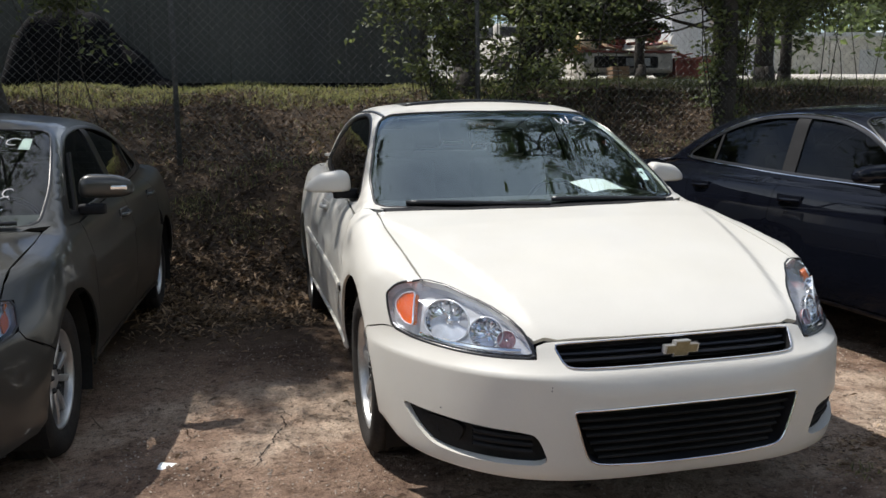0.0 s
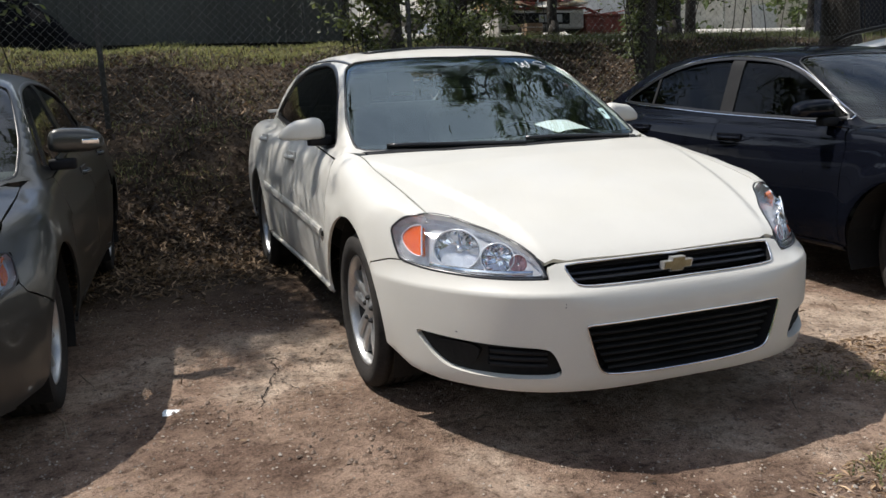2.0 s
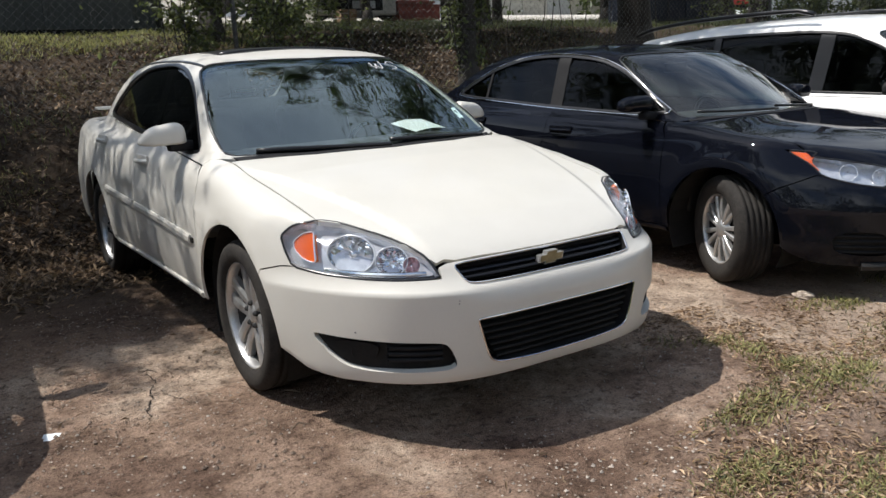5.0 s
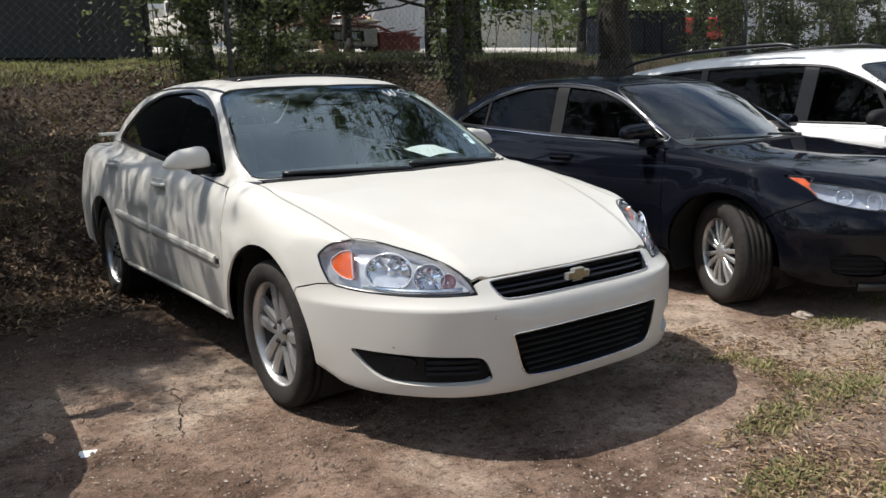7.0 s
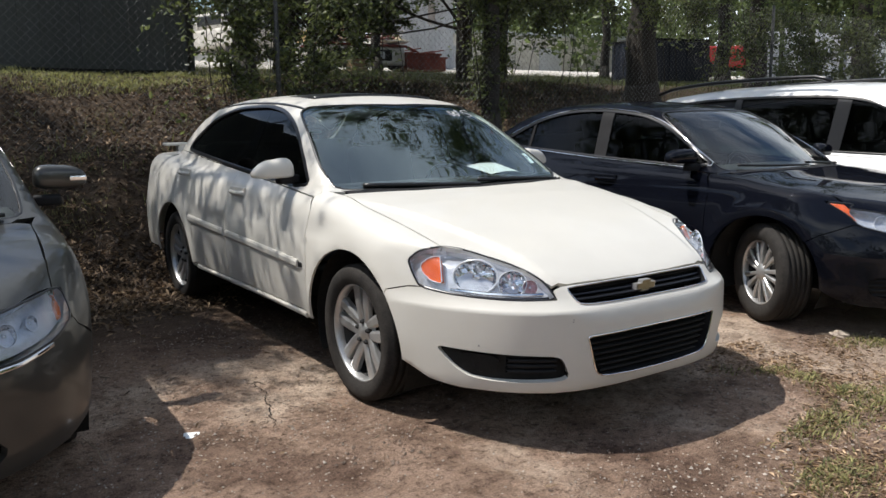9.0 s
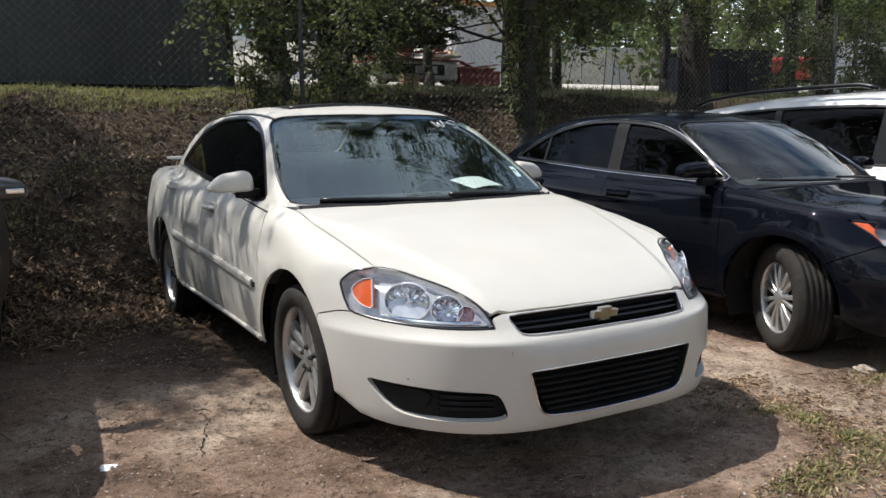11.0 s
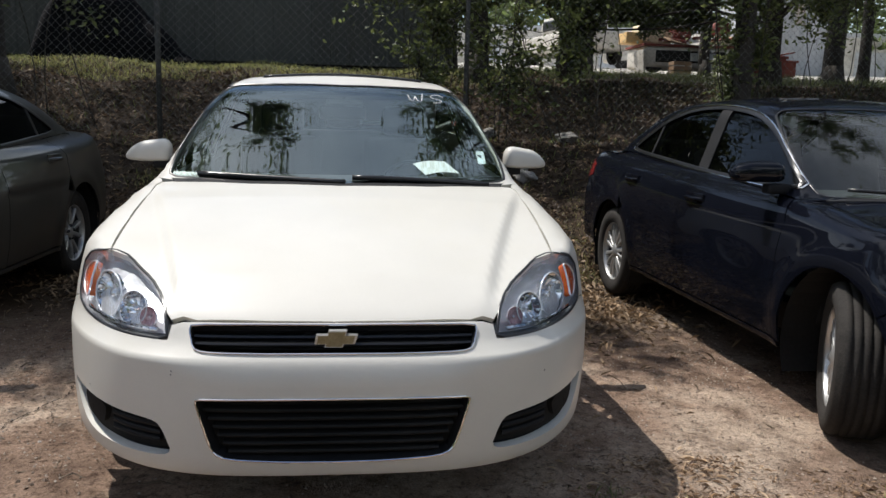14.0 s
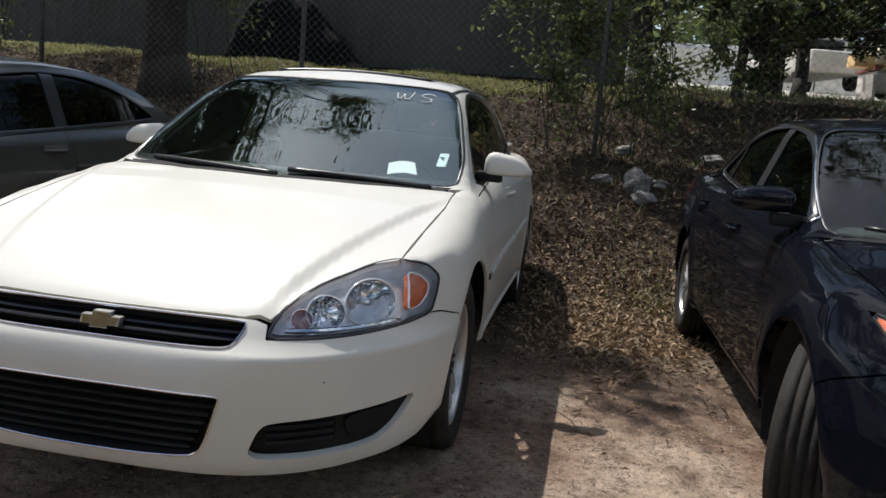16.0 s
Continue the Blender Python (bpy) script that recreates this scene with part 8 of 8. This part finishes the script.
# ---- the grey saloon ----
def grey_saloon():
    F = Form(
        top=[(-1.0, 0.54), (-0.86, 0.695), (-0.75, 0.755), (-0.5, 0.828), (-0.2, 0.892), (0.05, 0.932), (0.2, 0.955), (0.6, 0.98), (3.0, 1.03), (3.4, 1.06), (3.6, 1.04)],
        crown=0.035, shoulder=0.065, wide=[(-0.95, 0.83), (-0.5, 0.862), (0.0, 0.878), (1.0, 0.87), (2.5, 0.875), (3.1, 0.855), (3.6, 0.79)],
        flank=[(0.15, -0.06), (0.3, -0.03), (0.45, -0.004), (0.65, 0.003), (0.78, -0.008), (0.9, -0.035), (1.05, -0.085)],
        nose=[(0.16, -0.87), (0.22, -0.895), (0.35, -0.915), (0.5, -0.912), (0.6, -0.89), (0.68, -0.83), (0.78, -0.72)],
        bow=(0.85, 3.3), tail=[(0.25, 3.55), (0.4, 3.58), (0.6, 3.58), (0.8, 3.54), (1.05, 3.48)], tail_bow=(0.45, 4.0),
        under=[(-1.0, 0.18), (-0.6, 0.20), (-0.45, 0.23), (0.0, 0.24), (2.7, 0.24), (3.6, 0.25)],
        roof=[(0.6, 1.32), (0.9, 1.39), (1.2, 1.425), (1.6, 1.44), (2.0, 1.425), (2.5, 1.35), (2.9, 1.23), (3.2, 1.12)], roof_crown=0.05,
        glass_side=[(0.1, 0.775), (1.0, 0.775), (2.0, 0.77), (2.8, 0.72), (3.3, 0.67)], lean=0.42,
        screen=[(0.8, -0.22), (0.94, 0.02), (1.15, 0.42), (1.35, 0.85), (1.44, 1.1)], screen_bow=0.32,
        back=[(0.9, 3.5), (1.05, 3.15), (1.25, 2.75), (1.4, 2.35), (1.45, 2.1)], back_bow=0.25, wheels=[(0.0, 0.41), (2.70, 0.41)], flare=0.014)
    S, N, T = F.S, F.N, F.T
    lamp = [S(-0.40, 0.745), S(-0.46, 0.757), N(0.74, 0.752), N(0.60, 0.737), N(0.48, 0.718), N(0.39, 0.695), N(0.385, 0.60), N(0.48, 0.58), N(0.60, 0.582), N(0.72, 0.602), S(-0.46, 0.645)]
    grille = [N(0.0, 0.655), N(0.2, 0.653), N(0.36, 0.645), N(0.35, 0.60), N(0.2, 0.59), N(0.0, 0.588)]
    low = [N(0.0, 0.36), N(0.25, 0.36), N(0.50, 0.355), N(0.54, 0.30), N(0.48, 0.245), N(0.2, 0.235), N(0.0, 0.235)]
    c = dict(
        name="grey_sedan", form=F, arch=(0.385, 0.375), arch_z=0.32, belt=[(0.1, 0.90), (0.4, 0.925), (2.4, 1.03), (2.9, 1.05)], lamp=lamp, lamp_marks=(2, 6, 10, 0),
        hood_front=[T(0.0, -0.845), T(0.2, -0.835), T(0.38, -0.815)], hood_seam=[N(0.74, 0.752), T(0.739, -0.46), T(0.737, -0.38), T(0.735, -0.3), T(0.74, 0.0), T(0.735, 0.14)],
        cowl=[T(0.68, 0.14), T(0.4, 0.03), T(0.0, -0.01)],
        bumper_top=[N(0.0, 0.675), N(0.2, 0.672), N(0.37, 0.662)], bumper_seam=[(-0.45, 0.61), (-0.32, 0.53)], bumper_arch=145,
        bumper_low=[-0.44, -0.5, -0.58], chin=[(0.75, 0.215), (0.6, 0.21), (0.3, 0.198), (0.0, 0.196)], front_mid_holes=[grille, low], front_side_holes=[],
        door_seams=([(0.44, 0.925), (0.43, 0.86), (0.44, 0.6), (0.43, 0.29)], [(1.50, 0.98), (1.52, 0.7), (1.50, 0.29)], [(2.42, 1.03), (2.52, 0.9), (2.48, 0.77), (2.40, 0.67)]),
        rear_door_arch=120, sill=0.29, pillar_foot=[T(0.755, 0.20), S(0.30, 0.93)], deck_y=(2.85,), deck_edge=[(0.74, 3.0, 1.05), (0.70, 3.25, 1.05), (0.66, 3.42, 1.02)], rear_y=3.42, deck_z=1.0,
        handles=((1.24, 1.43), (2.20, 2.38)), handle_z=0.86, handle_rise=0.03,
        window=[(0.36, 0.945), (0.55, 1.08), (0.80, 1.225), (1.05, 1.315), (1.45, 1.355), (1.85, 1.345), (2.25, 1.265), (2.62, 1.11), (2.66, 1.065), (2.4, 1.045), (1.5, 0.995)],
        screen=[(0.0, 0.012, 0.95), (0.4, 0.062, 0.95), (0.715, 0.19, 0.945), (0.69, 0.45, 1.08), (0.64, 0.72, 1.22), (0.585, 0.95, 1.325), (0.3, 0.88, 1.365), (0.0, 0.85, 1.37)],
        back_window=[(0.0, 2.35, 1.36), (0.52, 2.3, 1.34), (0.62, 2.88, 1.1), (0.0, 3.05, 1.07)], scuttle=[(0.0, -0.008, 0.95), (0.4, 0.032, 0.95), (0.69, 0.15, 0.945)],
        back_foot=[(0.66, 3.02, 1.05), (0.4, 3.13, 1.05), (0.0, 3.15, 1.05)], pillars=[(1.44, 1.56, 0.03), (2.30, 2.34, 0.0), (0.50, 0.54, 0.45)],
        mirror=((0.915, 0.60, 1.06), (0.24, 0.15, 0.17), (0.85, 0.58, 0.97)), boot=[T(0.0, 3.17), T(0.42, 3.15), T(0.66, 3.05), T(0.66, 3.36), T(0.4, 3.45), T(0.0, 3.47)],
        dash_y=0.25, dash_z=0.955, wheel=dict(x=0.715, r=0.318, rim=0.205, w=0.20, style="star", mat=ALLOY), slim=0.96,
        bowls=[((0.46, -0.715, 0.645), 0.046, 0.03, REFLECTOR), ((0.59, -0.64, 0.662), 0.040, 0.03, REFLECTOR), ((0.68, -0.6, 0.672), 0.03, 0.02, REFLECTOR)],
        amber=[S(-0.43, 0.735), N(0.775, 0.735), N(0.76, 0.69), N(0.775, 0.635), S(-0.46, 0.665)], amber_level=-0.055)
    root, bump = car(c, Matrix.Translation((-2.912, 0.38, 0.0)) @ pose(0, 0, 0, 1.0, 0, -3.2), "dark grey metallic four-door sedan parked in the shade", "grey", GREY_PAINT)
    for nm, hole, zs in (("upper_grille", grille, (0.605, 0.625)), ("lower_grille", low, (0.26, 0.29, 0.32))):
        line = both(soft(hole, 1, 0.2, False))
        g = panel(nm, F, "nose", line, UNDERBODY, root, level=-0.05, thick=0, res=0.05, rim=False, label="black grille opening")
        for z in zs:
            bars(g, F, -0.34, 0.34, (z,), 0.012, 0.03, -0.015, BLACK_PLASTIC, "slat")
    panel("cowl", F, "cyl", both([(0.0, -0.03, 0.94), (0.4, 0.012, 0.94), (0.70, 0.13, 0.94), (0.72, 0.185, 0.95), (0.4, 0.066, 0.955), (0.0, 0.018, 0.955)]), GREY_PAINT, root, level=0.002, thick=0.01, res=0.04)
    for x0, x1 in ((-0.60, 0.02), (0.06, 0.64)):
        pts = []
        for i in range(11):
            x = x0 + (x1 - x0) * i / 10
            q = F.cast(np.array([[x, 0.03 + 0.32 * x * x + 0.05 * (1 - i / 10), 0.7]]), np.array([[0, 0, 1.0]]))[0]
            pts.append((q[0], q[1] - 0.01, q[2] + 0.016))
        v, f = tube(pts, 0.010, 6)
        put("wiper", mesh_from("wiper", v, f), SATIN_BLACK, root)
    # marker scrawl on the glass, as plain bars
    for x, z, w, h in ((0.30, 1.285, 0.05, 0.03), (0.37, 1.285, 0.05, 0.03), (0.44, 1.275, 0.06, 0.03), (0.22, 1.285, 0.05, 0.03), (0.36, 1.01, 0.025, 0.10), (0.40, 1.02, 0.02, 0.09), (0.44, 1.03, 0.02, 0.08), (0.52, 1.01, 0.05, 0.05), (0.53, 1.06, 0.04, 0.03), (0.12, 1.27, 0.06, 0.03)):
        line = [tuple(F.cast(np.array([[x + w * (0.5 + 0.5 * math.cos(t)), 2.0, z + h * (0.5 + 0.5 * math.sin(t))]]), np.array([[0, -1.0, 0]]), level=0.002)[0]) for t in np.linspace(0.6, 5.2, 12)]
        v, f = tube(line, 0.0022, 5)
        put("marker_bar", mesh_from("marker_bar", v, f), MARKER, root, "white marker stroke on the windscreen")
    pts = [tuple(F.cast(np.array([[x, 2.0, z]]), np.array([[0, -1.0, 0]]), level=-0.012)[0]) for x, z in ((0.50, 1.255), (0.55, 1.25), (0.54, 1.30), (0.50, 1.305))]
    put("inspection_sticker", mesh_from("inspection_sticker", pts, [(0, 1, 2, 3)], False), PAPER, root, "small white sticker on the windscreen")
    for s in (1, -1):
        trim("lamp_bright_strip", F, "nose", [(s * p[0], p[1], p[2]) for p in (N(0.385, 0.586), N(0.48, 0.568), N(0.60, 0.570), N(0.71, 0.590))], 0.014, 0.005, CHROME, root, False)
        on_mirror = (s * 0.985, 0.530, 1.072)
        part("mirror_indicator", box((0.075, 0.02, 0.022), on_mirror, 0.006, 2), REFLECTOR, root, "clear indicator lens on the mirror")
    return F, root


grey_saloon()


# ---- the white people carrier ----
def white_van():
    F = Form(
        top=[(-1.05, 0.60), (-0.95, 0.78), (-0.8, 0.86), (-0.5, 0.95), (-0.2, 1.01), (0.05, 1.055), (0.3, 1.08), (1.0, 1.10), (3.5, 1.12), (4.2, 1.1)],
        crown=0.045, shoulder=0.07, wide=[(-1.0, 0.90), (-0.5, 0.96), (0.0, 0.985), (1.0, 0.985), (3.0, 0.985), (3.8, 0.95), (4.1, 0.90)],
        flank=[(0.15, -0.06), (0.3, -0.03), (0.5, 0.0), (0.75, 0.0), (0.9, -0.01), (1.05, -0.04), (1.2, -0.08)],
        nose=[(0.16, -0.96), (0.3, -1.0), (0.5, -1.0), (0.65, -0.97), (0.8, -0.91), (0.9, -0.80)],
        bow=(0.70, 3.4), tail=[(0.25, 4.02), (0.6, 4.05), (1.0, 4.0), (1.4, 3.85), (1.7, 3.7)], tail_bow=(0.25, 4.0),
        under=[(-1.0, 0.18), (-0.5, 0.22), (0.0, 0.24), (3.0, 0.24), (4.0, 0.27)],
        roof=[(0.5, 1.55), (0.9, 1.66), (1.3, 1.72), (1.9, 1.745), (2.8, 1.73), (3.6, 1.66), (4.0, 1.60)], roof_crown=0.05,
        glass_side=[(0.0, 0.90), (1.0, 0.905), (3.0, 0.89), (4.0, 0.83)], lean=0.28,
        screen=[(0.9, -0.25), (1.05, 0.0), (1.3, 0.40), (1.55, 0.82), (1.7, 1.1)], screen_bow=0.30,
        back=[(0.9, 4.02), (1.1, 3.98), (1.4, 3.86), (1.65, 3.70)], back_bow=0.15, wheels=[(0.0, 0.44), (3.03, 0.44)], flare=0.014, cab_top=0.12)
    S, N, T = F.S, F.N, F.T
    lamp = [S(-0.16, 0.955), S(-0.42, 0.95), N(0.78, 0.915), N(0.60, 0.875), N(0.46, 0.845), N(0.44, 0.76), N(0.60, 0.74), N(0.76, 0.77), S(-0.46, 0.83)]
    grille = [N(0.0, 0.80), N(0.2, 0.80), N(0.42, 0.79), N(0.40, 0.70), N(0.2, 0.68), N(0.0, 0.68)]
    low = [N(0.0, 0.45), N(0.25, 0.45), N(0.50, 0.44), N(0.46, 0.30), N(0.2, 0.28), N(0.0, 0.28)]
    c = dict(
        name="white_minivan", form=F, arch=(0.41, 0.40), arch_z=0.335, belt=[(0.0, 1.03), (0.5, 1.04), (3.0, 1.10), (4.0, 1.16)], lamp=lamp, lamp_marks=(2, 5, 8, 0),
        hood_front=[T(0.0, -0.885), T(0.2, -0.88), T(0.44, -0.86)], hood_seam=[N(0.78, 0.91), T(0.80, -0.3), T(0.82, 0.0), T(0.82, 0.12)],
        cowl=[T(0.72, 0.10), T(0.4, 0.0), T(0.0, -0.04)],
        bumper_top=[N(0.0, 0.83), N(0.2, 0.828), N(0.43, 0.815)], bumper_seam=[(-0.46, 0.72), (-0.33, 0.58)], bumper_arch=143,
        bumper_low=[-0.46, -0.55, -0.65], chin=[(0.80, 0.205), (0.6, 0.2), (0.3, 0.198), (0.0, 0.196)], front_mid_holes=[grille, low], front_side_holes=[],
        door_seams=([(0.42, 1.035), (0.43, 0.9), (0.44, 0.6), (0.44, 0.30)], [(1.42, 1.06), (1.44, 0.7), (1.42, 0.30)], [(2.55, 1.09), (2.62, 0.9), (2.62, 0.75), (2.68, 0.56)]),
        rear_door_arch=145, sill=0.30, pillar_foot=[T(0.86, 0.18), S(0.26, 1.035)], deck_y=(3.75,), deck_edge=[(0.86, 3.85, 1.15)], rear_y=3.86, deck_z=1.12,
        handles=((1.18, 1.36), (1.50, 1.68)), handle_z=0.93, handle_rise=0.0,
        window=[(0.28, 1.06), (0.55, 1.24), (0.90, 1.44), (1.20, 1.56), (1.6, 1.60), (2.6, 1.60), (3.3, 1.555), (3.74, 1.46), (3.78, 1.20), (3.0, 1.125), (1.4, 1.085)],
        screen=[(0.0, -0.015, 1.05), (0.4, 0.035, 1.05), (0.79, 0.20, 1.05), (0.765, 0.45, 1.19), (0.74, 0.72, 1.36), (0.69, 1.0, 1.52), (0.35, 0.92, 1.56), (0.0, 0.89, 1.57)],
        back_window=[(0.0, 3.78, 1.52), (0.6, 3.72, 1.50), (0.66, 3.90, 1.2), (0.0, 3.95, 1.18)], scuttle=[(0.0, -0.038, 1.05), (0.4, 0.005, 1.05), (0.74, 0.12, 1.05)],
        back_foot=[(0.8, 3.92, 1.14), (0.4, 3.98, 1.13), (0.0, 4.0, 1.13)], pillars=[(1.36, 1.50, -0.03), (2.52, 2.60, 0.0), (0.56, 0.60, 0.30)],
        mirror=((1.06, 0.62, 1.12), (0.22, 0.16, 0.19), (0.94, 0.60, 1.08)), mirror_mat=BLACK_PLASTIC, boot=[T(0.0, 4.0), T(0.4, 3.99), T(0.4, 4.01), T(0.0, 4.02)],
        dash_y=0.28, dash_z=1.06, wheel=dict(x=0.86, r=0.34, rim=0.225, w=0.225, style="star", mat=BARREL),
        bowls=[((0.62, -0.70, 0.82), 0.05, 0.05, REFLECTOR)],
        amber=[S(-0.27, 0.90), S(-0.42, 0.888), N(0.78, 0.84), N(0.74, 0.775), S(-0.47, 0.832)], amber_level=-0.012)
    root, bump = car(c, Matrix.Translation((5.46, -0.60, -0.10)) @ pose(0, 0, 0, 0, 0, -1.0), "white minivan with roof rails, parked beside the black sedan", "white", VAN_PAINT)
    for nm, hole in (("upper_grille", grille), ("lower_grille", low)):
        panel(nm, F, "nose", both(soft(hole, 1, 0.2, False)), UNDERBODY, root, level=-0.05, thick=0, res=0.06, rim=False)
    for s in (1, -1):
        zr = [(s * 0.72, y, float(F.roof(y)) + 0.004 + 0.035 * min(1, (y - 1.55) / 0.15, (3.65 - y) / 0.2)) for y in np.linspace(1.56, 3.64, 26)]
        v, f = tube(zr, 0.02, 8)
        put("roof_rail", mesh_from("roof_rail", v, f), SATIN_BLACK, root, "black roof rail")
    return F, root


white_van()
